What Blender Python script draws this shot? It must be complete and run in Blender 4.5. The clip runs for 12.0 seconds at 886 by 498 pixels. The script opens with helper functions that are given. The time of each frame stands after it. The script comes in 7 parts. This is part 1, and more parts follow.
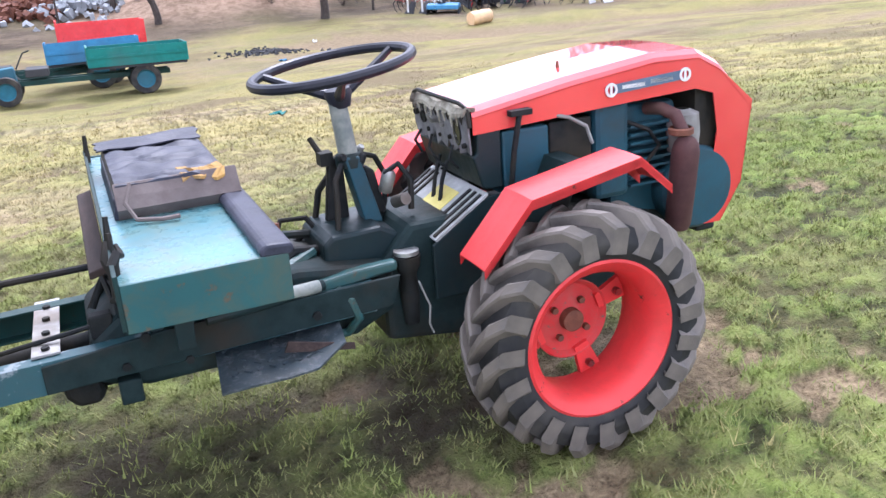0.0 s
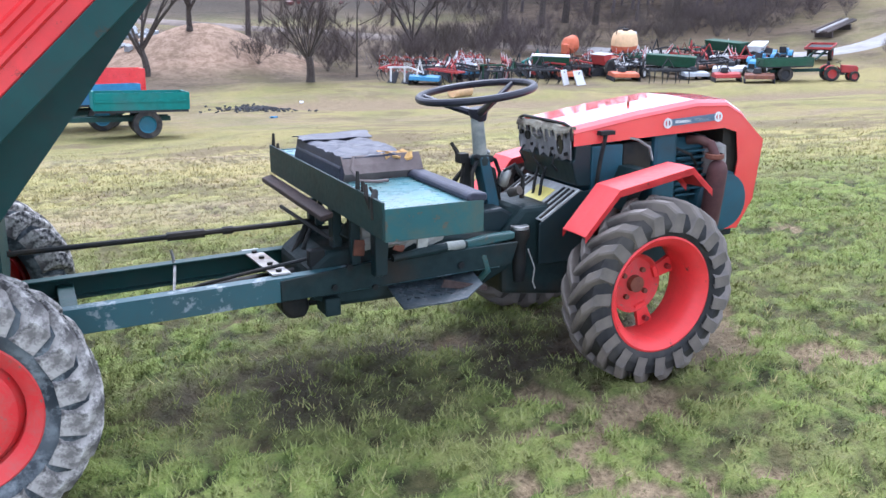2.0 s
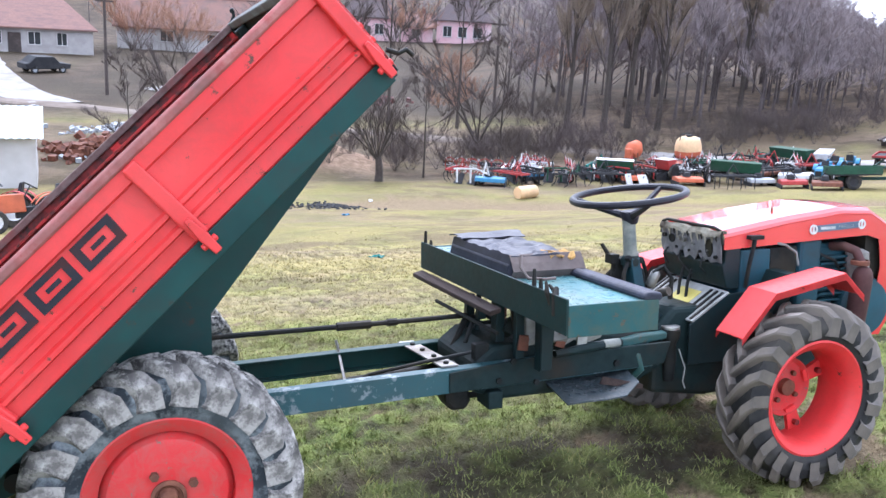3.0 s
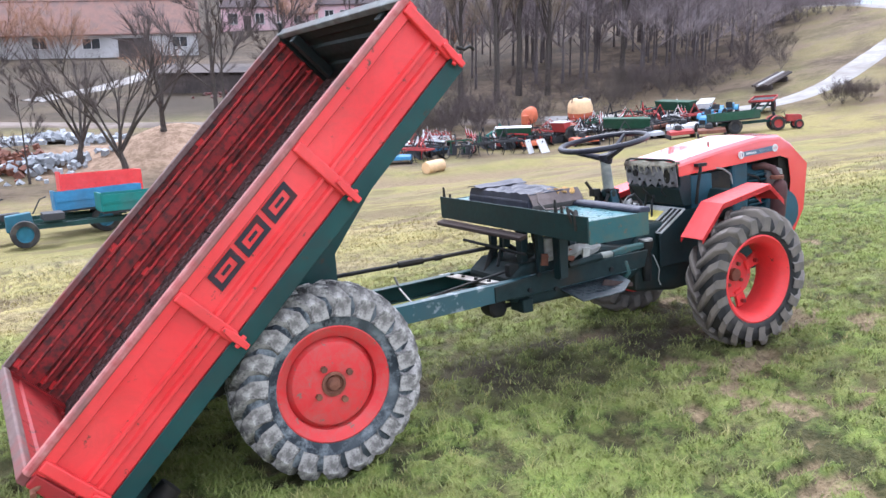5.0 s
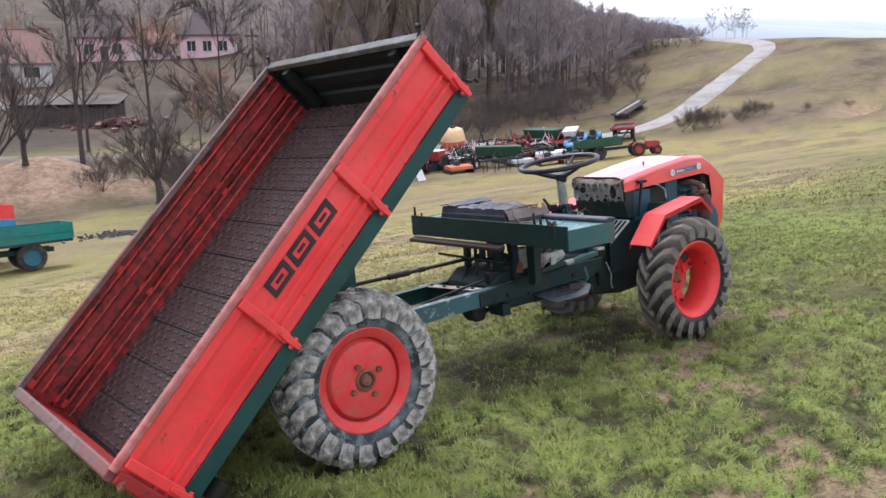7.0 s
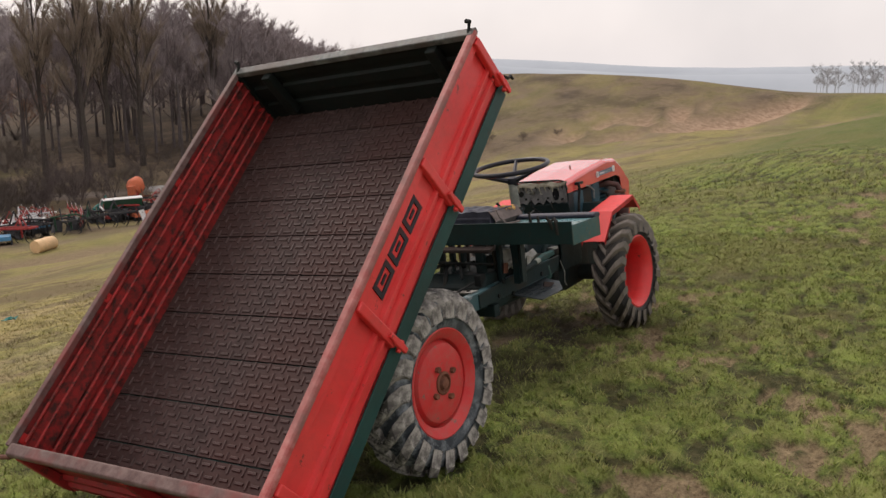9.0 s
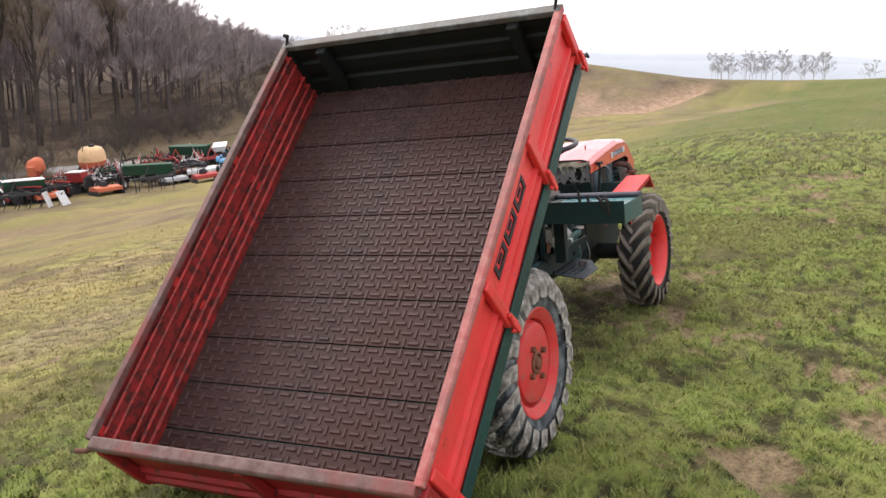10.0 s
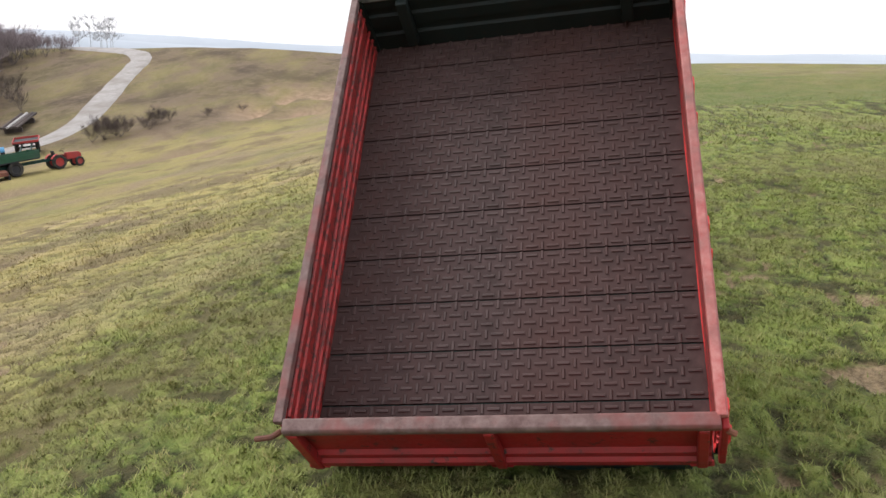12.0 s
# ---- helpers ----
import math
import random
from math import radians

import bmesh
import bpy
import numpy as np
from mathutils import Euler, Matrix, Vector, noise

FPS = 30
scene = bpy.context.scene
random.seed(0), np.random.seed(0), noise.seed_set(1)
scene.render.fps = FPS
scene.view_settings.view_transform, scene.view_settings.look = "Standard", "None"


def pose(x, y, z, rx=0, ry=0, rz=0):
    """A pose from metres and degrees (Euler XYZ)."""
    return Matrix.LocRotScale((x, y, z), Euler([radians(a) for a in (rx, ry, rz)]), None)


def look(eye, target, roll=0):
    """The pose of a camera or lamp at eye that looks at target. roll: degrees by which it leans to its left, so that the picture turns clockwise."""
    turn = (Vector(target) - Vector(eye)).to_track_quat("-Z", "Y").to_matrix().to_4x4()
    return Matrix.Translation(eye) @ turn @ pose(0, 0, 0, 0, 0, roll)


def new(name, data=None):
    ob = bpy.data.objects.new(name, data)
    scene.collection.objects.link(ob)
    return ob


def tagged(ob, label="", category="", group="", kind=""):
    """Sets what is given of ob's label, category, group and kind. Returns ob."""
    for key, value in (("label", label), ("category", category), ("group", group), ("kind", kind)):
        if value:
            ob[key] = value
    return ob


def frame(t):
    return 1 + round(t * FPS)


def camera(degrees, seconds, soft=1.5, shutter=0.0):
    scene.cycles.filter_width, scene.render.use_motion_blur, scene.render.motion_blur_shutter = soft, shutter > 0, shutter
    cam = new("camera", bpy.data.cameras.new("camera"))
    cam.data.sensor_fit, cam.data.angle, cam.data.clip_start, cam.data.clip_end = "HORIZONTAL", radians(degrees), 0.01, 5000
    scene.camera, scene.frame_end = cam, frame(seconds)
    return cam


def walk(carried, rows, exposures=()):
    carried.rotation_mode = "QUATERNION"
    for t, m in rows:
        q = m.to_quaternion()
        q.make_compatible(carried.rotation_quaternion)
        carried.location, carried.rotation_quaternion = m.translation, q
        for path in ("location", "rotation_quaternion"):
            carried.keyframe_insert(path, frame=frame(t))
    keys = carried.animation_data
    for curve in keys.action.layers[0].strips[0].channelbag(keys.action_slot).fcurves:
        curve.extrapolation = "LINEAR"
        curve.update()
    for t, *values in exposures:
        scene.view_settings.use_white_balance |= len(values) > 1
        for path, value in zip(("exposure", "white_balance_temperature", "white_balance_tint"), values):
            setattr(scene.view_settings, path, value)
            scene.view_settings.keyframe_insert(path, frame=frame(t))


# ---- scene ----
cam = camera(53.1, 12.0)
PATH = [
    (0, (0.101, 0.16, 1.532), (0.792, 1.835, 0.685), -1.16),
    (0.5, (-0.149, -0.038, 1.559), (0.644, 1.622, 0.774), -1.00),
    (1, (-0.373, -0.294, 1.541), (0.464, 1.368, 0.808), -1.02),
    (1.5, (-0.572, -0.447, 1.563), (0.254, 1.228, 0.848), 0.09),
    (2, (-0.853, -0.58, 1.579), (-0.049, 1.114, 0.882), 3.30),
    (2.5, (-1.085, -0.58, 1.583), (-0.311, 1.168, 0.996), 4.56),
    (3, (-1.29, -0.535, 1.583), (-0.583, 1.271, 1.092), 3.60),
    (3.2, (-1.401, -0.558, 1.598), (-0.721, 1.262, 1.124), 2.56),
    (4.8, (-2.16, -1.164, 1.654), (-1.344, 0.578, 1.107), -1.34),
    (5, (-2.276, -1.221, 1.663), (-1.372, 0.483, 1.134), -0.92),
    (5.5, (-2.57, -1.309, 1.715), (-1.564, 0.353, 1.24), -0.35),
    (6, (-2.728, -1.355, 1.72), (-1.673, 0.283, 1.267), -0.91),
    (6.5, (-2.896, -1.381, 1.712), (-1.813, 0.234, 1.241), -2.10),
    (7, (-3.056, -1.286, 1.699), (-1.892, 0.271, 1.231), -0.56),
    (7.2, (-3.154, -1.205, 1.689), (-1.933, 0.313, 1.233), -0.16),
    (8.8, (-3.989, -0.329, 1.523), (-2.414, 0.849, 1.159), -1.05),
    (9, (-4.084, -0.208, 1.53), (-2.474, 0.912, 1.137), -0.63),
    (9.5, (-4.243, 0.184, 1.524), (-2.583, 1.217, 1.104), 0.47),
    (10, (-4.461, 0.502, 1.507), (-2.743, 1.43, 1.075), 0.36),
    (10.5, (-4.637, 0.835, 1.508), (-2.858, 1.646, 1.084), 0.16),
    (11, (-4.745, 1.239, 1.432), (-2.919, 1.96, 1.049), 0.64),
    (11.5, (-4.885, 1.624, 1.364), (-3.006, 2.187, 0.973), 0.36),
    (12, (-4.97, 2.054, 1.306), (-3.067, 2.478, 0.862), 0.12),
]
EXPOSURES = [(0, 1.48, 5500, 21), (1.5, 1.30, 5200, 18), (3.2, 1.48, 5400, 17), (5, 1.40, 5550, 17), (6, 0.95, 5800, 17), (7.2, 0.86, 6000, 17), (8.8, 0.02, 7000, 18), (9, 0.04, 7000, 18), (9.5, 0.64, 7100, 19), (10, 0.78, 6650, 17), (11, 1.0, 6200, 14), (11.5, 0.78, 6300, 14), (12, 0.64, 6400, 14)]
walk(cam, [(t, look(eye, target, roll)) for t, eye, target, roll in PATH], EXPOSURES)

# ---- world, sun, exposure ----
world = bpy.data.worlds.new("overcast")
scene.world = world
world.use_nodes = True
wt = world.node_tree
sky = wt.nodes.new("ShaderNodeTexSky")
sky.sky_type, sky.sun_disc = "NISHITA", False
sky.sun_elevation, sky.sun_rotation = radians(49.4), radians(19.4)
sky.air_density, sky.dust_density, sky.ozone_density = 1.0, 4.0, 1.0
veil = wt.nodes.new("ShaderNodeMixRGB")          # cloud cover greys the sky out
veil.inputs[0].default_value = 0.80
veil.inputs[2].default_value = (8.6, 8.9, 9.3, 1)
cloud = wt.nodes.new("ShaderNodeTexNoise")        # soft uneven cloud
cloud.inputs["Scale"].default_value, cloud.inputs["Detail"].default_value = 2.2, 5
tone = wt.nodes.new("ShaderNodeValToRGB")
tone.color_ramp.elements[0].position, tone.color_ramp.elements[1].position = 0.35, 0.65
tone.color_ramp.elements[0].color, tone.color_ramp.elements[1].color = (0.88, 0.89, 0.90, 1), (1.12, 1.11, 1.10, 1)
wt.links.new(wt.nodes.new("ShaderNodeTexCoord").outputs["Generated"], cloud.inputs["Vector"])
wt.links.new(cloud.outputs["Fac"], tone.inputs[0])
sheet = wt.nodes.new("ShaderNodeMixRGB")
sheet.blend_type = "MULTIPLY"
sheet.inputs[0].default_value, sheet.inputs[1].default_value = 1.0, (8.9, 9.0, 9.1, 1)
wt.links.new(tone.outputs[0], sheet.inputs[2])
wt.links.new(sheet.outputs[0], veil.inputs[2])
wt.links.new(sky.outputs[0], veil.inputs[1])
wt.links.new(veil.outputs[0], wt.nodes["Background"].inputs[0])
wt.nodes["Background"].inputs[1].default_value = 0.108
sun = new("sun", bpy.data.lights.new("sun", "SUN"))
sun.data.energy, sun.data.angle, sun.data.color = 1.7, radians(24), (1.0, 0.97, 0.92)
sun.matrix_basis = look((6, 17, 21), (0, 0, 0))

# ---- numeric noise, for ground and scatter ----
RNG = np.random.default_rng(7)


def lattice(ix, iy, seed):
    h = (ix.astype(np.int64) * 374761393 + iy.astype(np.int64) * 668265263 + seed * 974711) & 0x7FFFFFFF
    h = ((h ^ (h >> 13)) * 1274126177) & 0x7FFFFFFF
    return ((h ^ (h >> 16)) & 0xFFFF) / 65535.0


def vnoise(x, y, seed=0):
    x, y = np.asarray(x, float), np.asarray(y, float)
    ix, iy = np.floor(x), np.floor(y)
    fx, fy = x - ix, y - iy
    fx, fy = fx * fx * (3 - 2 * fx), fy * fy * (3 - 2 * fy)
    a, b = lattice(ix, iy, seed), lattice(ix + 1, iy, seed)
    c, d = lattice(ix, iy + 1, seed), lattice(ix + 1, iy + 1, seed)
    return (a * (1 - fx) + b * fx) * (1 - fy) + (c * (1 - fx) + d * fx) * fy


def fbm(x, y, seed=0, octaves=4):
    total, amp = 0, 0.5
    for k in range(octaves):
        total = total + amp * vnoise(np.asarray(x) * 2**k, np.asarray(y) * 2**k, seed + 17 * k)
        amp *= 0.5
    return total / (1 - 0.5**octaves)


def smooth(a, b, x):
    t = np.clip((np.asarray(x, float) - a) / (b - a), 0, 1)
    return t * t * (3 - 2 * t)


def along(x, y, ax, ay, bx, by):
    """Distance to a line between two places, and how far along it."""
    dx, dy = bx - ax, by - ay
    t = np.clip(((x - ax) * dx + (y - ay) * dy) / (dx * dx + dy * dy), 0, 1)
    return np.hypot(x - ax - t * dx, y - ay - t * dy), t


def washout(x, y):
    """An eroded cut in the far slope."""
    d, t = along(x, y, 52, 25.5, 60, 22.5)
    e, u = along(x, y, 57, 20.2, 71.4, 16.8)
    n = fbm(x / 2.5, y / 2.5, 81) - 0.5
    wide = np.exp(-(((d + 4.5 * n) / 3.4) ** 2)) * smooth(0.36, 0.62, fbm(x / 1.7, y / 1.7, 87))
    return np.maximum(wide, np.exp(-(((e + 1.2 * n) / (2.0 - 1.1 * u)) ** 2)))


def gully(x, y):
    """A brown scar along the foot of the bank."""
    d, t = along(x, y, 8, 32.2, 21, 28.0)
    d2, t2 = along(x, y, 21, 28.0, 36, 24.5)
    d = np.minimum(d, d2) + 1.5 * (fbm(x / 3.0, y / 3.0, 83) - 0.5)
    return np.exp(-((d / 1.3) ** 2)) * (0.35 + fbm(x / 4, y / 4, 85))


def ground_z(x, y):
    """Height of the land: a flat shoulder, a bank down to a valley floor that climbs ahead, and hills behind it."""
    x, y = np.asarray(x, float), np.asarray(y, float)
    xe = 20 * np.tanh(x / 20)
    yn = np.where(y < 0, 10 * np.tanh(y / 10), y)
    bank = np.where(y < 1.5, 0, np.where(y < 5.5, 0.0188 * (y - 1.5) ** 2, 0.3008 + 0.163 * (y - 5.5)))
    near = -0.0992 + 0.0144 * xe - 0.0402 * np.minimum(yn, 30) - bank + 0.03 * np.exp(-((x + 1.13) ** 2 + (y - 1.9) ** 2) / 0.3)
    far = np.hypot(x, y)
    az = np.degrees(np.arctan2(y, x))
    hillside = smooth(36, 50, az)
    climb = np.clip((x - 12) / 60, 0, 1) ** 2
    floor = -5.9 + 6.2 * climb + 0.045 * np.clip(y - 46, 0, 250) * (1 - climb) * hillside
    floor = floor + 0.055 * np.clip(y - 52, 0, 60) * smooth(20, 50, x) * (1 - smooth(60, 110, x)) * (1 - smooth(61, 69, az))
    floor = floor + 0.12 * np.clip(y - 140, 0, 200) * hillside
    k = 0.9
    top = np.maximum(near, floor)
    z = top + k * np.log(np.exp((near - top) / k) + np.exp((floor - top) / k)) - k * 0.05
    blend = np.maximum(smooth(4, 10, y), smooth(45, 80, x))
    z = near + (z - near) * blend
    z = z - 0.027 * np.clip(far - 85, 0, 4000) * (1 - hillside) - 1.1 * smooth(25, 85, far) * (1 - smooth(14, 29, az))
    z = z + 0.95 * smooth(30, 85, far) * smooth(11, 22, az) * (1 - smooth(36, 46, az))
    z = z + 1.9 * np.exp(-(((x - 7.0) / 3.6) ** 2) - ((y - 45.3) / 3.0) ** 2) + 0.9 * np.exp(-(((x - 0.0) / 4.0) ** 2) - ((y - 49) / 3) ** 2)
    z = z + 1.3 * smooth(98, 111, y) * smooth(21, 27, x) * (1 - smooth(50, 60, x))
    z = z - 0.9 * washout(x, y) - 0.35 * gully(x, y)
    rough = smooth(3, 14, far)
    z = z + (fbm(x / 5.0, y / 5.0, 3) - 0.5) * 0.5 * rough * smooth(4, 20, far) * (1 - 0.6 * smooth(30, 60, far))
    return z


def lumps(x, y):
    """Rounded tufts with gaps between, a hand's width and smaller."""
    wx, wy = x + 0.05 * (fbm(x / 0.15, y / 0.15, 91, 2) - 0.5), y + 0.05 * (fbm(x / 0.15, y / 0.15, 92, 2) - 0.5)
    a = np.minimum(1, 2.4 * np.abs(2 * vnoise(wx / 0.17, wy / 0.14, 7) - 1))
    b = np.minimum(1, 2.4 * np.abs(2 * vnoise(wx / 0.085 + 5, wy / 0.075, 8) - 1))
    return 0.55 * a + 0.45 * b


def micro(x, y):
    """Relief of the turf."""
    return (fbm(x / 0.45, y / 0.45, 5, 2) - 0.5) * 0.025 + (lumps(x, y) - 0.5) * 0.050


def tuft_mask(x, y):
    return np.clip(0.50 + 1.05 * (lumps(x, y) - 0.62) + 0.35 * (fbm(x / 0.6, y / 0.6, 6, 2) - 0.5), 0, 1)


def bare_mask(x, y):
    """Where the turf is worn through."""
    x, y = np.asarray(x, float), np.asarray(y, float)
    n = fbm(x / 0.42, y / 0.30, 12, 5)
    m = fbm(x / 1.7 + 9, y / 1.3, 31, 3)
    worn = 0.85 * smooth(0.655, 0.74, n * 0.62 + m * 0.36 + 0.16 * (1 - lumps(x, y))) * (1 - 0.5 * smooth(6, 20, np.hypot(x, y)))
    return np.clip(worn + 1.6 * washout(x, y) + 1.5 * gully(x, y), 0, 1)


def heap_mask(x, y):
    """Brown earth tipped on the creek bank."""
    x, y = np.asarray(x, float), np.asarray(y, float)
    d = np.hypot((x - 6.2) / 6.2, (y - 45.0) / 4.6) + 0.5 * (fbm(x / 2.2, y / 2.2, 95) - 0.5)
    return smooth(1.08, 0.80, d) * (0.55 + 0.4 * fbm(x / 1.3, y / 1.3, 96))


def dark_ground_mask(x, y):
    """Dark earth where the vehicle stands, shade painted in; darker village gardens and yards."""
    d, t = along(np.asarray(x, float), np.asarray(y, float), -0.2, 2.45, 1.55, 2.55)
    mud_shade = np.exp(-((d / 0.44) ** 4)) * (0.45 + 0.5 * smooth(0.35, 0.6, fbm(np.asarray(x) / 0.3, np.asarray(y) / 0.3, 63, 4)))
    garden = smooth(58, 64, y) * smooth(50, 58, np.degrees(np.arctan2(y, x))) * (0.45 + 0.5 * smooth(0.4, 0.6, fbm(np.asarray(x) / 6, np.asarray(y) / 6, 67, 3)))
    return np.maximum(mud_shade, garden)


def dry_mask(x, y):
    """Straw-coloured old grass down the bank, fresh green on the shoulder."""
    x, y = np.asarray(x, float), np.asarray(y, float)
    edge = 4.6 + 0.06 * np.clip(x, -20, 90) + 2.2 * (fbm(x / 4, y / 4, 41) - 0.5)
    w = 1 + 0.05 * np.clip(x, 0, 90)
    d = smooth(-1.6 * w, 3.2 * w, y - edge) * 0.80
    d = d + 0.55 * (fbm(x / 2.3, y / 2.3, 43) - 0.5) + 0.5 * (fbm(x / 0.5, y / 0.5, 47, 3) - 0.5)
    d = d + 0.5 * smooth(0.45, 0.65, fbm(x / 9, y / 5, 49, 3)) * smooth(25, 45, x) * smooth(0, 12, y)
    d = d + 0.55 * smooth(10, 34, x) * smooth(4, -6, y)
    d = d * (1 - 0.55 * smooth(54, 62, y) * smooth(44, 54, np.degrees(np.arctan2(y, x))))
    return np.clip(d + 0.05, 0, 1)


def litter_mask(x, y):
    """Brown creek banks, leaf litter under trees; darker slope, yards and machine row."""
    x, y = np.asarray(x, float), np.asarray(y, float)
    w = 3.0 * (fbm(x / 4, y / 4, 51) - 0.5)
    creek = smooth(36.2, 39.0, y + w) * (1 - smooth(54, 60, y + w)) * (1 - smooth(24 + 22 * smooth(40, 43, y), 34 + 18 * smooth(40, 43, y), x))
    front = np.interp(x, (20, 27, 33, 38, 42, 47, 52, 58, 67, 85, 150), (66, 62, 55, 51.5, 49.5, 48.5, 49.5, 53, 59.5, 71.5, 116))
    wood = smooth(-3.0, 2.0, y + w - front) * smooth(20, 28, x) * (0.75 + 0.25 * (fbm(x / 3, y / 3, 53) > 0.5))
    slope = smooth(-2, 4, x + 2 * w - np.interp(y, (8, 14, 20, 26, 30, 34, 40), (90, 70, 50, 41, 39, 37, 36))) * smooth(9, 14, y) * (0.45 + 0.5 * smooth(0.35, 0.65, fbm(x / 3.5, y / 3.5, 57, 4)))
    yard = 1.25 * smooth(56, 62, y) * smooth(44, 54, np.degrees(np.arctan2(y, x))) * (0.9 + 0.4 * smooth(110, 130, y))
    row = smooth(13, 15, x) * (1 - smooth(34, 37, x)) * np.exp(-(((y - 37.6 + 0.08 * (x - 14)) / 3.4) ** 4)) * (0.35 + 0.9 * smooth(0.4, 0.6, fbm(x / 1.2, y / 1.2, 59)))
    creek = np.maximum(np.maximum(creek, slope), np.maximum(yard, row))
    return np.clip((creek * (0.55 + 0.6 * fbm(x / 2, y / 2, 55)) + wood) * (1 - washout(x, y)), 0, 1)


# ---- meshes ----
class Shape:
    """Collects vertices and faces of one mesh."""

    def __init__(self):
        self.v, self.f, self.s = [], [], []

    def add(self, verts, faces, soft=False):
        n = len(self.v)
        self.v.extend([tuple(map(float, p)) for p in verts])
        self.f.extend([tuple(n + i for i in f) for f in faces])
        self.s.extend([soft] * len(faces))
        return self

    def box(self, x0, x1, y0, y1, z0, z1, m=None):
        p = [(x, y, z) for x in (x0, x1) for y in (y0, y1) for z in (z0, z1)]
        if m is not None:
            p = [m @ Vector(q) for q in p]
        return self.add(p, [(0, 1, 3, 2), (4, 6, 7, 5), (0, 4, 5, 1), (2, 3, 7, 6), (0, 2, 6, 4), (1, 5, 7, 3)])

    def prism(self, poly, lo, hi, axis="y"):
        """A polygon of (x, z), (x, y) or (y, z) pulled along the third axis."""
        def place(a, b, c):
            return {"y": (a, c, b), "z": (a, b, c), "x": (c, a, b)}[axis]
        n = len(poly)
        p = [place(a, b, lo) for a, b in poly] + [place(a, b, hi) for a, b in poly]
        area = sum(poly[i][0] * poly[(i + 1) % n][1] - poly[(i + 1) % n][0] * poly[i][1] for i in range(n))
        faces = [tuple(range(n)), tuple(range(2 * n - 1, n - 1, -1))] + [(i + n, (i + 1) % n + n, (i + 1) % n, i) for i in range(n)]
        flip = (area > 0) == (axis != "y")
        if flip:
            faces = [tuple(reversed(f)) for f in faces]
        return self.add(p, faces)

    def tube(self, path, radii, sides=8, caps=True, soft=True):
        path = [Vector(p) for p in path]
        if not hasattr(radii, "__len__"):
            radii = [radii] * len(path)
        rings, prev = [], None
        for i, p in enumerate(path):
            d = (path[min(i + 1, len(path) - 1)] - path[max(i - 1, 0)]).normalized()
            if prev is None:
                side = d.cross(Vector((0, 0, 1)) if abs(d.z) < 0.9 else Vector((1, 0, 0))).normalized()
            else:
                side = (prev - d * prev.dot(d)).normalized()
            prev = side
            up = side.cross(d)
            rings.append([p + (side * math.cos(a) + up * math.sin(a)) * radii[i] for a in [2 * math.pi * k / sides for k in range(sides)]])
        n = len(self.v)
        self.v.extend(tuple(q) for r in rings for q in r)
        for i in range(len(rings) - 1):
            for k in range(sides):
                a, b = n + i * sides + k, n + i * sides + (k + 1) % sides
                self.f.append((a, b, b + sides, a + sides))
                self.s.append(soft)
        if caps:
            self.f.append(tuple(n + k for k in reversed(range(sides))))
            self.f.append(tuple(n + (len(rings) - 1) * sides + k for k in range(sides)))
            self.s.extend([False, False])
        return self

    def lathe(self, prof, m, seg=48, closed=False, soft=True):
        """Turns (r, h) about the local z axis of m."""
        n, k = len(self.v), len(prof)
        for i in range(seg):
            a = 2 * math.pi * i / seg
            self.v.extend(tuple(m @ Vector((r * math.cos(a), r * math.sin(a), h))) for r, h in prof)
        for i in range(seg):
            j = (i + 1) % seg
            for t in range(k if closed else k - 1):
                u = (t + 1) % k
                self.f.append((n + i * k + t, n + j * k + t, n + j * k + u, n + i * k + u))
                self.s.append(soft)
        return self

    def disc(self, r, h, m, seg=24, depth=0.01):
        self.lathe([(r, h), (r, h + depth)], m, seg, soft=True)
        n = len(self.v)
        ring = [(r * math.cos(2 * math.pi * i / seg), r * math.sin(2 * math.pi * i / seg)) for i in range(seg)]
        self.add([m @ Vector((x, y, h + depth)) for x, y in ring], [tuple(range(seg))])
        self.add([m @ Vector((x, y, h)) for x, y in ring], [tuple(reversed(range(seg)))])
        return self

    def sheet(self, grid, thick, axis):
        """A bent sheet: rows of points, given thickness along axis."""
        rows, cols = len(grid), len(grid[0])
        d = Vector(axis) * thick
        flat = [Vector(p) for r in grid for p in r]
        n = rows * cols
        faces = []
        for i in range(rows - 1):
            for j in range(cols - 1):
                a, b, c, e = i * cols + j, i * cols + j + 1, (i + 1) * cols + j + 1, (i + 1) * cols + j
                faces += [(a, b, c, e), (e + n, c + n, b + n, a + n)]
        rim = [j for j in range(cols)] + [i * cols + cols - 1 for i in range(1, rows)]
        rim += [(rows - 1) * cols + j for j in range(cols - 2, -1, -1)] + [i * cols for i in range(rows - 2, 0, -1)]
        faces += [(rim[(k + 1) % len(rim)], rim[k], rim[k] + n, rim[(k + 1) % len(rim)] + n) for k in range(len(rim))]
        return self.add(flat + [p + d for p in flat], faces)

    def mesh(self, name, angle=35):
        me = bpy.data.meshes.new(name)
        me.from_pydata(self.v, [], self.f)
        me.polygons.foreach_set("use_smooth", self.s)
        if any(self.s):
            me.set_sharp_from_angle(angle=radians(angle))
        me.update()
        return me


def part(name, shape, material, parent=None, label="", bevel=0.0, kind=""):
    me = shape.mesh(name) if isinstance(shape, Shape) else shape
    if not me.materials:
        me.materials.append(material)
    ob = new(name, me)
    if parent is not None:
        ob.parent = parent
    if bevel:
        b = ob.modifiers.new("edge", "BEVEL")
        b.width, b.segments, b.limit_method, b.angle_limit, b.use_clamp_overlap = bevel, 2, "ANGLE", radians(40), True
    return tagged(ob, label=label, kind=kind)


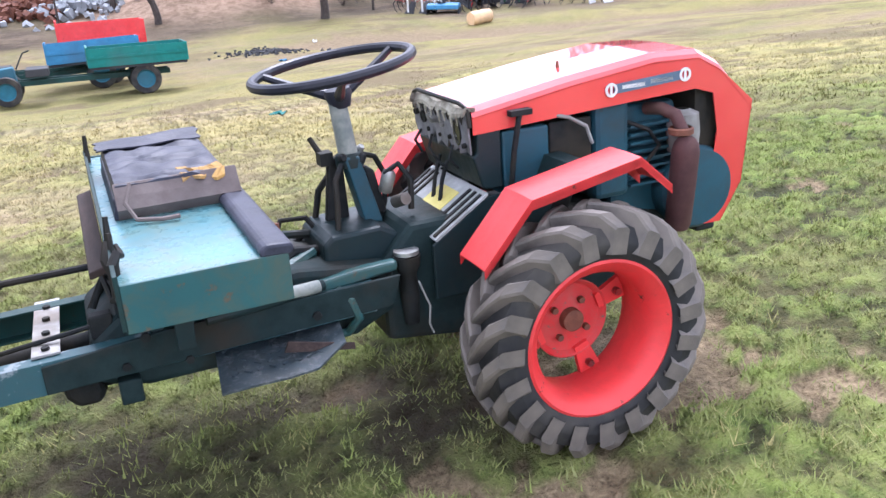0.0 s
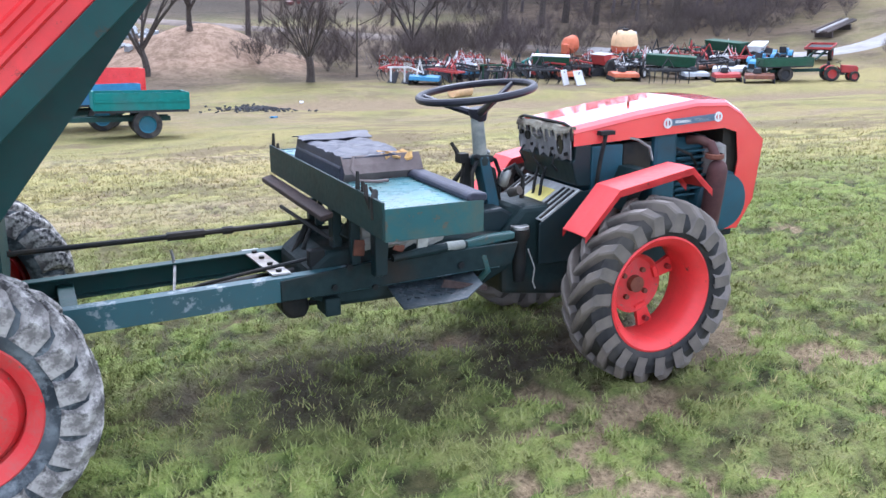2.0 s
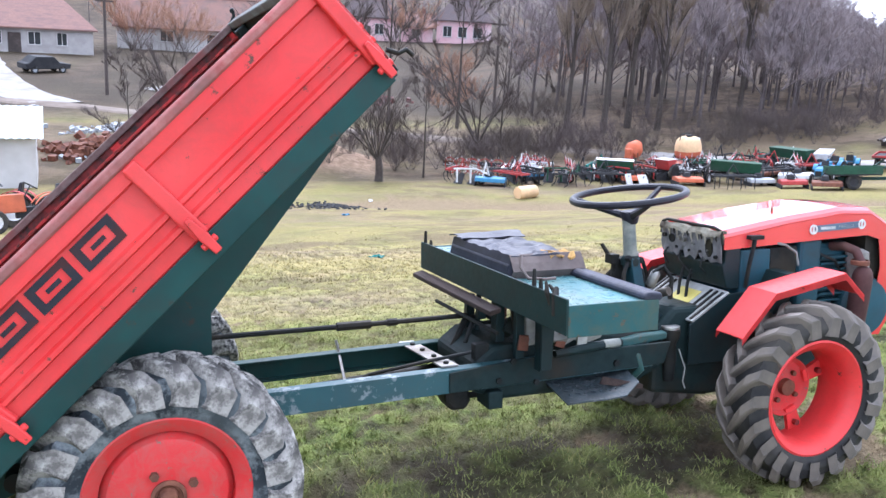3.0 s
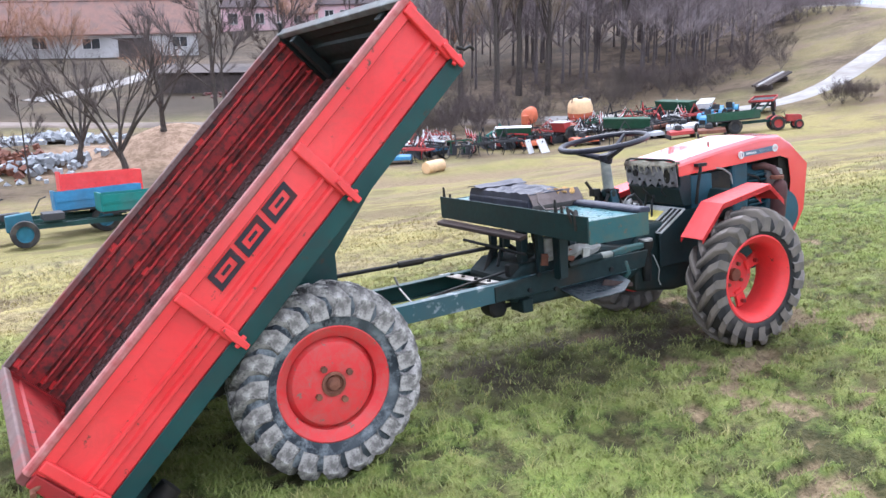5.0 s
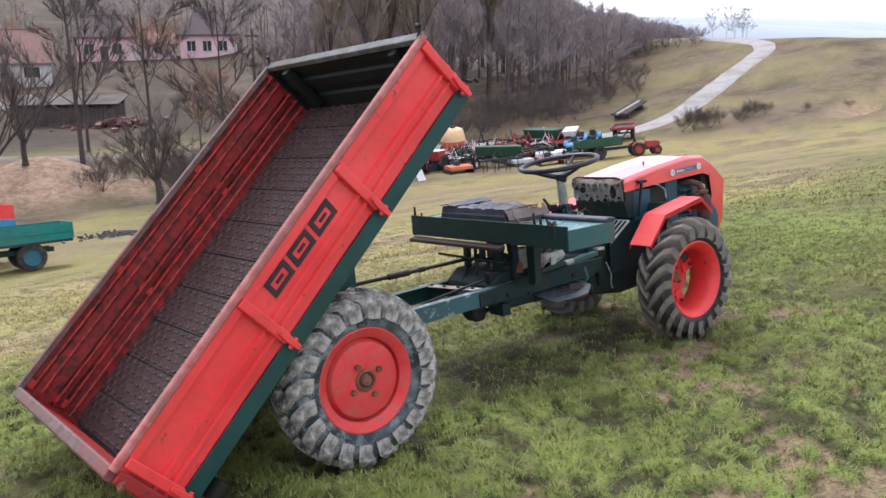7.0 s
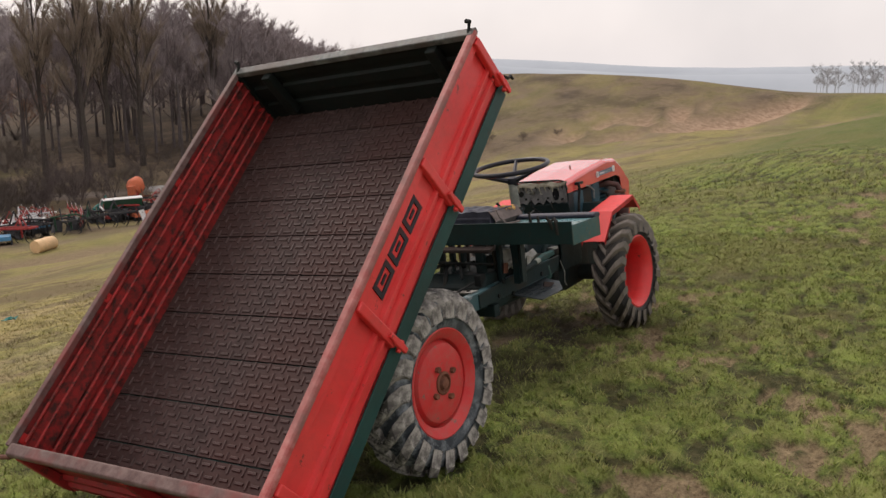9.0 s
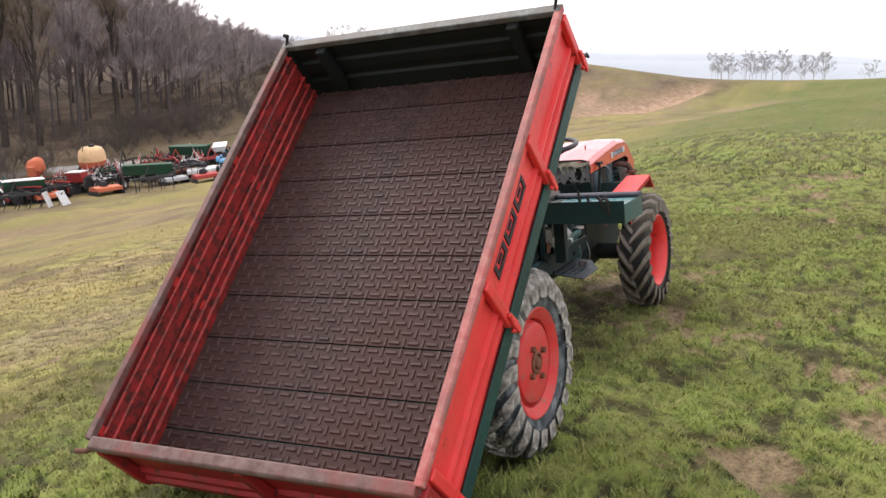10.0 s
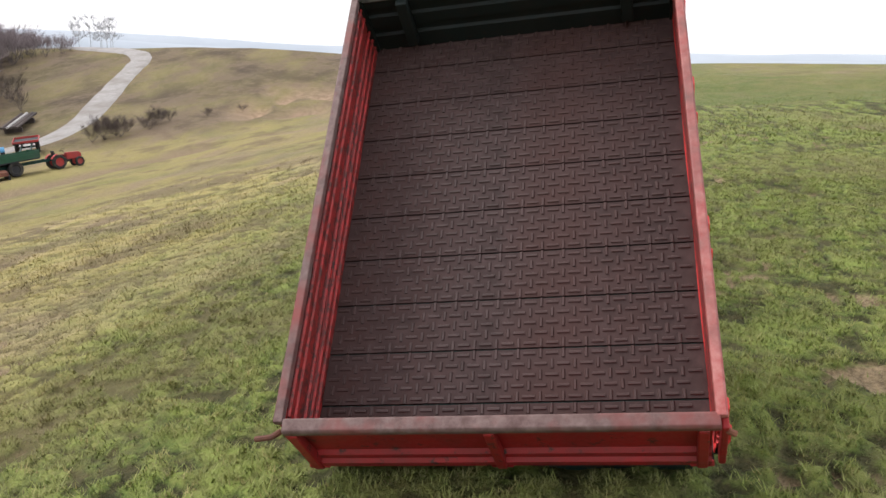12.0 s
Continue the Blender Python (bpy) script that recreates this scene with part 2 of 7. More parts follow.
def thing(name, m, label, category, group="", kind=""):
    ob = new(name)
    ob.empty_display_size = 0.2
    ob.matrix_basis = m
    return tagged(ob, label, category, group, kind)


# ---- materials ----
def nodes_of(name):
    m = bpy.data.materials.new(name)
    m.use_nodes = True
    t = m.node_tree
    return m, t, t.nodes["Principled BSDF"]


def N(t, kind, **inputs):
    n = t.nodes.new("ShaderNode" + kind)
    for k, v in inputs.items():
        n.inputs[k.replace("_", " ")].default_value = v
    return n


def ramp(t, src, a, b, ca=(0, 0, 0, 1), cb=(1, 1, 1, 1)):
    r = t.nodes.new("ShaderNodeValToRGB")
    r.color_ramp.elements[0].position, r.color_ramp.elements[1].position = a, b
    r.color_ramp.elements[0].color, r.color_ramp.elements[1].color = ca, cb
    t.links.new(src, r.inputs[0])
    return r.outputs[0]


def mixc(t, fac, a, b, mode="MIX"):
    m = t.nodes.new("ShaderNodeMixRGB")
    m.blend_type = mode
    for i, v in ((0, fac), (1, a), (2, b)):
        if isinstance(v, (int, float)):
            m.inputs[i].default_value = v
        elif isinstance(v, tuple):
            m.inputs[i].default_value = v if len(v) == 4 else (*v, 1)
        else:
            t.links.new(v, m.inputs[i])
    return m.outputs[0]


def noise_out(t, scale, detail=4, rough=0.6, coords="Object", stretch=None, distort=0.0):
    c = t.nodes.new("ShaderNodeTexCoord").outputs[coords]
    if stretch:
        mp = N(t, "Mapping", Scale=stretch)
        t.links.new(c, mp.inputs[0])
        c = mp.outputs[0]
    n = N(t, "TexNoise", Scale=scale, Detail=detail, Roughness=rough, Distortion=distort)
    t.links.new(c, n.inputs["Vector"])
    return n.outputs["Fac"]


def bump(t, b, height, strength=0.3, distance=0.01):
    n = N(t, "Bump", Strength=strength, Distance=distance)
    t.links.new(height, n.inputs["Height"])
    t.links.new(n.outputs[0], b.inputs["Normal"])


def painted(name, paint, fade, under, chip=(0.62, 0.66), rough=(0.3, 0.55), scale=14, dirt=(0.10, 0.085, 0.06), dirt_amount=0.45, metal=0.0, coat=0.0, gloss=0.5):
    """Old paint: fading in broad clouds, chips down to primer or rust, dust in streaks."""
    m, t, b = nodes_of(name)
    broad, fine = noise_out(t, scale * 0.22, 3), noise_out(t, scale * 2.6, 6, 0.7)
    col = mixc(t, ramp(t, broad, 0.35, 0.7), paint, fade)
    grime = ramp(t, noise_out(t, scale * 0.6, 6, 0.75, distort=0.6), 0.42, 0.75)
    gr = t.nodes.new("ShaderNodeMath")
    gr.operation = "MULTIPLY"
    t.links.new(grime, gr.inputs[0])
    gr.inputs[1].default_value = dirt_amount
    col = mixc(t, gr.outputs[0], col, dirt)
    chips = ramp(t, noise_out(t, scale, 8, 0.72), chip[0], chip[1])
    col = mixc(t, chips, col, mixc(t, fine, under, tuple(0.55 * c for c in under)))
    t.links.new(col, b.inputs["Base Color"])
    t.links.new(ramp(t, fine, 0.2, 0.8, (rough[0],) * 3 + (1,), (rough[1],) * 3 + (1,)), b.inputs["Roughness"])
    b.inputs["Metallic"].default_value = metal
    b.inputs["Coat Weight"].default_value = coat
    b.inputs["Specular IOR Level"].default_value = gloss
    bump(t, b, mixc(t, 0.5, fine, chips, "SUBTRACT"), 0.12, 0.004)
    return m


def rough_stuff(name, a, b_, c, scale=20, rough=(0.6, 0.9), strength=0.35, metal=0.0, lo=0.35, hi=0.68, stretch=None, gloss=0.25):
    """Rust, rubber, wood, soil: three tones in noise with relief."""
    m, t, b = nodes_of(name)
    n1, n2 = noise_out(t, scale, 7, 0.68, stretch=stretch), noise_out(t, scale * 0.18, 4, 0.6, stretch=stretch)
    col = mixc(t, ramp(t, n1, lo, hi), a, b_)
    col = mixc(t, ramp(t, n2, 0.45, 0.66), col, c)
    t.links.new(col, b.inputs["Base Color"])
    t.links.new(ramp(t, n1, 0.2, 0.8, (rough[0],) * 3 + (1,), (rough[1],) * 3 + (1,)), b.inputs["Roughness"])
    b.inputs["Metallic"].default_value = metal
    b.inputs["Specular IOR Level"].default_value = gloss
    bump(t, b, n1, strength, 0.006)
    return m


RED = painted("red_paint", (0.70, 0.036, 0.036), (0.76, 0.062, 0.058), (0.13, 0.05, 0.03), (0.63, 0.66), (0.36, 0.55), 15, dirt=(0.26, 0.05, 0.04), dirt_amount=0.34, gloss=0.4)
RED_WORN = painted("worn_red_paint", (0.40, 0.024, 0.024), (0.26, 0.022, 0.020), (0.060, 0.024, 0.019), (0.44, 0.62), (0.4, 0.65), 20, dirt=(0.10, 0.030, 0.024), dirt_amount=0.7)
RED_HOOD = painted("glossy_red_paint", (0.64, 0.045, 0.045), (0.70, 0.08, 0.075), (0.25, 0.05, 0.03), (0.72, 0.75), (0.16, 0.28), 8, dirt_amount=0.10, coat=1.0)
GREEN = painted("dark_green_paint", (0.007, 0.040, 0.037), (0.012, 0.062, 0.055), (0.06, 0.045, 0.03), (0.62, 0.68), (0.4, 0.62), 14, dirt=(0.03, 0.033, 0.028), dirt_amount=0.5, gloss=0.28)
TEAL = painted("teal_paint", (0.016, 0.075, 0.080), (0.026, 0.10, 0.098), (0.12, 0.09, 0.06), (0.585, 0.63), (0.34, 0.55), 15, dirt=(0.085, 0.085, 0.055), dirt_amount=0.75, gloss=0.35)
BEAM_PAINT = painted("flaking_blue_green_paint", (0.018, 0.068, 0.085), (0.028, 0.10, 0.115), (0.26, 0.31, 0.33), (0.55, 0.585), (0.4, 0.6), 8, dirt=(0.06, 0.07, 0.06), dirt_amount=0.5)
BLUE = painted("engine_blue_paint", (0.016, 0.062, 0.088), (0.024, 0.088, 0.115), (0.05, 0.05, 0.045), (0.62, 0.70), (0.35, 0.55), 13, dirt=(0.035, 0.04, 0.04), dirt_amount=0.6, gloss=0.28)
BLACK = rough_stuff("oily_black_iron", (0.008, 0.009, 0.010), (0.022, 0.024, 0.023), (0.034, 0.028, 0.020), 25, (0.45, 0.8), gloss=0.18)
GREASE = rough_stuff("greasy_green_iron", (0.008, 0.018, 0.019), (0.018, 0.034, 0.034), (0.030, 0.026, 0.020), 18, (0.45, 0.8), gloss=0.18)
PLASTIC = rough_stuff("black_plastic", (0.018, 0.018, 0.024), (0.03, 0.03, 0.04), (0.022, 0.022, 0.03), 30, (0.32, 0.45), 0.08)
RUST = rough_stuff("rusty_iron", (0.13, 0.05, 0.03), (0.24, 0.10, 0.06), (0.10, 0.045, 0.035), 30, (0.6, 0.9), 0.4)
RUST_RAIL = rough_stuff("worn_brown_rail", (0.095, 0.052, 0.047), (0.19, 0.130, 0.118), (0.20, 0.050, 0.044), 22, (0.45, 0.75), 0.25)
RED_RAIL = rough_stuff("scuffed_red_rail", (0.34, 0.070, 0.064), (0.44, 0.19, 0.17), (0.20, 0.10, 0.088), 26, (0.45, 0.75), 0.25)
# Rail rubbed grey, with the sky's glare on its top painted in pale.
FRONT_RAIL = rough_stuff("glare_grey_green_rail", (0.045, 0.060, 0.058), (0.20, 0.215, 0.205), (0.10, 0.085, 0.075), 20, (0.4, 0.7), 0.2)
STEEL = rough_stuff("bare_steel", (0.32, 0.32, 0.31), (0.5, 0.5, 0.48), (0.2, 0.17, 0.14), 24, (0.35, 0.6), 0.2, 0.8)
GREY = rough_stuff("grey_panel", (0.26, 0.26, 0.25), (0.40, 0.40, 0.38), (0.14, 0.12, 0.10), 18, (0.5, 0.7), 0.2)
WOOD = rough_stuff("weathered_wood", (0.040, 0.027, 0.023), (0.080, 0.055, 0.047), (0.030, 0.021, 0.019), 14, (0.7, 0.9), 0.4, stretch=(5, 0.6, 5))
VINYL = rough_stuff("cracked_dark_vinyl", (0.022, 0.024, 0.036), (0.06, 0.062, 0.085), (0.035, 0.035, 0.05), 16, (0.38, 0.6), 0.5)
FOAM = rough_stuff("old_yellow_foam", (0.46, 0.27, 0.08), (0.58, 0.38, 0.14), (0.30, 0.18, 0.07), 30, (0.85, 0.95), 0.5)
TYRE = rough_stuff("tyre_rubber", (0.016, 0.016, 0.017), (0.036, 0.035, 0.034), (0.07, 0.062, 0.052), 22, (0.55, 0.8), 0.3, lo=0.3, hi=0.8)
TYRE_MUD = rough_stuff("muddy_tread", (0.022, 0.021, 0.021), (0.098, 0.092, 0.088), (0.150, 0.126, 0.104), 20, (0.4, 0.75), 0.5, lo=0.36, hi=0.64, gloss=0.45)
TYRE_PALE = rough_stuff("chalky_muddy_tyre", (0.026, 0.032, 0.038), (0.22, 0.245, 0.255), (0.085, 0.098, 0.105), 17, (0.75, 0.95), 0.6, lo=0.46, hi=0.64)
FLOOR_PLATE = rough_stuff("brown_tread_plate", (0.034, 0.020, 0.018), (0.076, 0.048, 0.045), (0.058, 0.029, 0.025), 12, (0.55, 0.8), 0.2, 0.0, gloss=0.15)
FLOOR_BAR = rough_stuff("worn_tread_bar", (0.038, 0.022, 0.019), (0.084, 0.054, 0.050), (0.060, 0.029, 0.025), 7, (0.42, 0.6), 0.1, 0.0, gloss=0.30)
WHITE = rough_stuff("dirty_white", (0.62, 0.62, 0.60), (0.76, 0.76, 0.74), (0.45, 0.43, 0.40), 12, (0.5, 0.7), 0.15)
YELLOW = rough_stuff("yellow_sticker", (0.62, 0.52, 0.10), (0.68, 0.60, 0.2), (0.5, 0.42, 0.12), 20, (0.4, 0.6), 0.05)
DARKGLASS = rough_stuff("dark_dial", (0.01, 0.01, 0.012), (0.02, 0.02, 0.022), (0.015, 0.015, 0.016), 20, (0.1, 0.2), 0.02)
# Tray top paler and bluer than TEAL: sky reflection painted into the colour.
PALE_TEAL = painted("sky_pale_teal_paint", (0.055, 0.185, 0.225), (0.11, 0.255, 0.27), (0.11, 0.09, 0.05), (0.62, 0.68), (0.2, 0.38), 9, dirt=(0.13, 0.13, 0.06), dirt_amount=0.75)
STEP_PLATE = painted("worn_blue_step_plate", (0.025, 0.040, 0.050), (0.038, 0.058, 0.070), (0.12, 0.13, 0.14), (0.52, 0.60), (0.4, 0.6), 30, dirt=(0.06, 0.06, 0.05), dirt_amount=0.6)
GREY_BROWN = rough_stuff("grey_brown_board", (0.13, 0.10, 0.09), (0.20, 0.165, 0.15), (0.09, 0.07, 0.065), 20, (0.6, 0.85), 0.3)
GREEN_DARK = painted("blackened_green_paint", (0.006, 0.017, 0.020), (0.010, 0.027, 0.030), (0.03, 0.03, 0.025), (0.6, 0.68), (0.35, 0.6), 15, dirt=(0.02, 0.022, 0.02), dirt_amount=0.6, gloss=0.28)
BLACK_GREEN = painted("near_black_green_paint", (0.008, 0.013, 0.012), (0.012, 0.019, 0.017), (0.03, 0.022, 0.018), (0.6, 0.68), (0.45, 0.65), 15, dirt=(0.018, 0.015, 0.012), dirt_amount=0.7, gloss=0.2)
GREEN_TRAY = painted("dull_dark_green_paint", (0.010, 0.030, 0.029), (0.014, 0.042, 0.040), (0.05, 0.035, 0.025), (0.62, 0.68), (0.45, 0.65), 15, dirt=(0.022, 0.02, 0.016), dirt_amount=0.6, gloss=0.2)
# Darker red for the tailgate: shade on its downward face put into the colour.
RED_SHADE = painted("shaded_red_paint", (0.34, 0.018, 0.019), (0.28, 0.020, 0.020), (0.07, 0.03, 0.022), (0.58, 0.64), (0.4, 0.6), 16, dirt=(0.09, 0.03, 0.024), dirt_amount=0.6, gloss=0.3)
RED_WHEEL = painted("mud_spattered_red_paint", (0.58, 0.030, 0.032), (0.62, 0.055, 0.052), (0.24, 0.17, 0.13), (0.60, 0.66), (0.4, 0.6), 24, dirt=(0.30, 0.15, 0.12), dirt_amount=0.55, gloss=0.3)
PLATE = rough_stuff("pale_scuffed_plate", (0.36, 0.37, 0.36), (0.50, 0.51, 0.50), (0.24, 0.24, 0.22), 24, (0.4, 0.6), 0.2)
RED_RIDGE = painted("rubbed_red_paint", (0.46, 0.030, 0.030), (0.40, 0.035, 0.032), (0.10, 0.030, 0.024), (0.46, 0.60), (0.4, 0.6), 22, dirt=(0.10, 0.03, 0.024), dirt_amount=0.7, gloss=0.35)
BADGE = rough_stuff("blue_grey_badge", (0.09, 0.14, 0.20), (0.12, 0.17, 0.23), (0.10, 0.13, 0.17), 30, (0.4, 0.5), 0.05)
FRAYED = rough_stuff("frayed_lining", (0.30, 0.27, 0.20), (0.45, 0.42, 0.34), (0.07, 0.055, 0.04), 40, (0.8, 0.95), 0.6)
MUFFLER = rough_stuff("rust_brown_muffler", (0.065, 0.030, 0.030), (0.115, 0.055, 0.050), (0.16, 0.10, 0.075), 14, (0.5, 0.75), 0.3, 0.3)
COLUMN = rough_stuff("scraped_pale_column", (0.20, 0.22, 0.20), (0.36, 0.36, 0.31), (0.06, 0.09, 0.10), 26, (0.4, 0.65), 0.2)
LUG_PALE = rough_stuff("pale_muddy_lug", (0.030, 0.030, 0.031), (0.52, 0.495, 0.45), (0.20, 0.185, 0.17), 28, (0.8, 0.95), 0.6, lo=0.43, hi=0.58)
# Aerial haze painted into the pale grey of the ridge trees.
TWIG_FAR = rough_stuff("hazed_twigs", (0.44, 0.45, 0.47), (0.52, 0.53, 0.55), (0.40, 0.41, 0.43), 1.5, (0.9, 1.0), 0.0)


def ground_material(name, lift=1.0, blades=False):
    """Turf: fresh green, straw, worn soil and leaf litter, by how dry and how bare the place is."""
    m, t, b = nodes_of(name)

    def attr(key):
        a = t.nodes.new("ShaderNodeAttribute")
        a.attribute_name = key
        return a.outputs["Fac"]
    g = lambda *c: tuple(v * lift for v in c)  # noqa: E731
    clump, fine, broad, patch = noise_out(t, 12, 5, 0.74), noise_out(t, 40, 3, 0.7), noise_out(t, 0.55, 5, 0.68), noise_out(t, 2.4, 6, 0.75)
    # Gaps between tufts go darker: thatch colour, with the shade there painted in.
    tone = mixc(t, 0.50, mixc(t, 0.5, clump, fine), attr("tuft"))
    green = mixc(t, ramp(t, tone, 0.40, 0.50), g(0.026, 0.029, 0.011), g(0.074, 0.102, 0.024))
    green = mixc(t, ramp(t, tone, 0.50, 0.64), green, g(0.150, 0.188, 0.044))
    green = mixc(t, ramp(t, mixc(t, 0.5, patch, clump), 0.44, 0.62), green, mixc(t, 0.5, green, g(0.135, 0.112, 0.052)))
    straw = mixc(t, ramp(t, tone, 0.36, 0.54), g(0.125, 0.105, 0.042), g(0.215, 0.181, 0.070))
    straw = mixc(t, ramp(t, tone, 0.50, 0.72), straw, g(0.285, 0.238, 0.098))
    dead = mixc(t, ramp(t, tone, 0.36, 0.62), g(0.095, 0.070, 0.042), g(0.25, 0.190, 0.12))
    straw = mixc(t, ramp(t, noise_out(t, 0.15, 6, 0.72, stretch=(0.55, 1.7, 1)), 0.48, 0.62), straw, dead)
    scuff = ramp(t, noise_out(t, 5.5, 6, 0.78, stretch=(0.7, 1.3, 1)), 0.54, 0.66)
    wide = noise_out(t, 0.33, 8, 0.74, stretch=(0.8, 1.2, 1))
    straw = mixc(t, mixc(t, 0.3, scuff, (0.0, 0.0, 0.0)), straw, g(0.075, 0.058, 0.032))
    straw = mixc(t, mixc(t, 0.2, ramp(t, wide, 0.51, 0.58), (0.0, 0.0, 0.0)), straw, g(0.11, 0.080, 0.048))
    green = mixc(t, mixc(t, 0.45, ramp(t, wide, 0.46, 0.60), (0.0, 0.0, 0.0)), green, g(0.135, 0.122, 0.048))
    green = mixc(t, mixc(t, 0.45, scuff, (0.0, 0.0, 0.0)), green, g(0.075, 0.066, 0.032))
    d = mixc(t, 0.6, attr("dry"), mixc(t, 1.0, mixc(t, 0.5, broad, patch), (0.5, 0.5, 0.5), "SUBTRACT"), "ADD")
    col = mixc(t, ramp(t, d, 0.18, 0.95), green, straw)
    if not blades:
        soil = mixc(t, ramp(t, mixc(t, 0.5, fine, clump), 0.38, 0.62), g(0.085, 0.062, 0.036), g(0.235, 0.178, 0.105))
        col = mixc(t, ramp(t, mixc(t, 0.35, attr("bare"), clump, "OVERLAY"), 0.25, 0.75), col, soil)
        litter = mixc(t, ramp(t, mixc(t, 0.25, wide, patch), 0.45, 0.55), g(0.048, 0.035, 0.025), g(0.112, 0.082, 0.056))
        col = mixc(t, attr("litter"), col, litter)
        col = mixc(t, attr("clay"), col, mixc(t, ramp(t, patch, 0.4, 0.6), g(0.20, 0.130, 0.085), g(0.36, 0.25, 0.175)))
        # near-black brown: earth under the vehicle with its shade in the colour
        col = mixc(t, attr("dark_ground"), col, mixc(t, clump, g(0.022, 0.017, 0.012), g(0.060, 0.047, 0.032)))
        bump(t, b, mixc(t, 0.5, clump, fine), 1.0, 0.05)
    else:
        hue = t.nodes.new("ShaderNodeNewGeometry")
        col = mixc(t, mixc(t, 0.5, hue.outputs["Random Per Island"], (0.0, 0.0, 0.0)), col, mixc(t, 0.5, col, g(0.215, 0.20, 0.105)))
    t.links.new(col, b.inputs["Base Color"])
    b.inputs["Roughness"].default_value = 0.9 if not blades else 0.65
    b.inputs["Specular IOR Level"].default_value = 0.15
    return m


TURF = ground_material("turf", 1.30)
BLADE = ground_material("grass_blade", 1.48, True)

# ---- land: one sheet to the horizon ----
def spaced(lo, hi, fine_lo, fine_hi, step, grow, behind):
    mid = list(np.arange(fine_lo, fine_hi, step))
    out, s, p = [], step, fine_hi
    while p < hi:
        out.append(p)
        s *= grow
        p += s
    out.append(hi)
    back, s, p = [], step, fine_lo - step
    while p > lo:
        back.append(p)
        s *= behind
        p -= s
    back.append(lo)
    return np.array(back[::-1] + mid + out)


def attribute(me, name, values):
    a = me.attributes.new(name, "FLOAT", "POINT")
    a.data.foreach_set("value", np.asarray(values, np.float32))


gx, gy = spaced(-2500, 3000, -4.6, 5.2, 0.045, 1.045, 1.055), spaced(-2500, 3000, -1.2, 6.0, 0.045, 1.045, 1.10)
GX, GY = np.meshgrid(gx, gy, indexing="ij")
GX, GY = GX.ravel(), GY.ravel()
GZ = ground_z(GX, GY)
soil_here = bare_mask(GX, GY)
GZ = GZ + np.where(np.hypot(GX, GY) < 14, micro(GX, GY) - 0.02 * soil_here, 0)
nx, ny = len(gx), len(gy)
ii, jj = np.meshgrid(np.arange(nx - 1), np.arange(ny - 1), indexing="ij")
q = (ii * ny + jj).ravel()
quads = np.stack([q, q + ny, q + ny + 1, q + 1], 1)
land = bpy.data.meshes.new("ground")
land.from_pydata(np.stack([GX, GY, GZ], 1).tolist(), [], quads.tolist())
land.polygons.foreach_set("use_smooth", [True] * len(quads))
attribute(land, "bare", soil_here)
attribute(land, "dry", dry_mask(GX, GY))
attribute(land, "dark_ground", dark_ground_mask(GX, GY))
attribute(land, "litter", litter_mask(GX, GY))
attribute(land, "clay", np.where(GX > 40, washout(GX, GY), heap_mask(GX, GY)))
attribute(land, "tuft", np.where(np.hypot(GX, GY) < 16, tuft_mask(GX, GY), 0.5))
land.materials.append(TURF)
tagged(new("ground", land), "sloping pasture of short green and straw-dry grass", "ground", kind="structure")


def grass(cx, cy, each, spread, low, high, wide, seed):
    """Bent blades growing in clumps, taller in the tufts, thinned where the soil shows."""
    r = np.random.default_rng(seed)
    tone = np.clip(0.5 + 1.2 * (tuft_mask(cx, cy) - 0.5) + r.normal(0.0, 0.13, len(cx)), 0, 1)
    old = r.uniform(0, 1, len(cx)) < 0.09
    x, y = np.repeat(cx, each) + r.normal(0, spread, len(cx) * each), np.repeat(cy, each) + r.normal(0, spread, len(cx) * each)
    tone, old = np.repeat(tone, each), np.repeat(old, each)
    keep = r.uniform(0, 1, len(x)) > 0.80 * smooth(0.15, 0.7, bare_mask(x, y)) + 0.75 * dark_ground_mask(x, y) + 0.85 * smooth(0.50, 0.30, tuft_mask(x, y))
    x, y, tone, old = x[keep], y[keep], tone[keep], old[keep]
    n = len(x)
    z = ground_z(x, y) + np.where(np.hypot(x, y) < 14, micro(x, y) - 0.02 * bare_mask(x, y), 0)
    h = r.uniform(low, high, n) * (0.12 + 1.5 * tone)
    a, lean = r.uniform(0, 2 * np.pi, n), r.uniform(0.3, 1.5, n)
    dx, dy = np.cos(a), np.sin(a)
    w = wide * r.uniform(0.6, 1.3, n)
    base = np.stack([x, y, z - 0.004], 1)
    side = np.stack([-dy, dx, 0 * dx], 1) * w[:, None]
    tip = base + np.stack([dx * h * lean, dy * h * lean, h], 1)
    v = np.stack([base - side, base + side, tip], 1).reshape(-1, 3)
    me = bpy.data.meshes.new("grass")
    me.vertices.add(len(v))
    me.vertices.foreach_set("co", v.ravel())
    me.loops.add(3 * n)
    me.loops.foreach_set("vertex_index", np.arange(3 * n, dtype=np.int32))
    me.polygons.add(n)
    me.polygons.foreach_set("loop_start", (np.arange(n) * 3).astype(np.int32))
    me.update(calc_edges=True)
    attribute(me, "dry", np.repeat(np.clip(dry_mask(x, y) + 0.55 * old, 0, 1), 3))
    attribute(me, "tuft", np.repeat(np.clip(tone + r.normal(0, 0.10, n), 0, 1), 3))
    me.materials.append(BLADE)
    return me


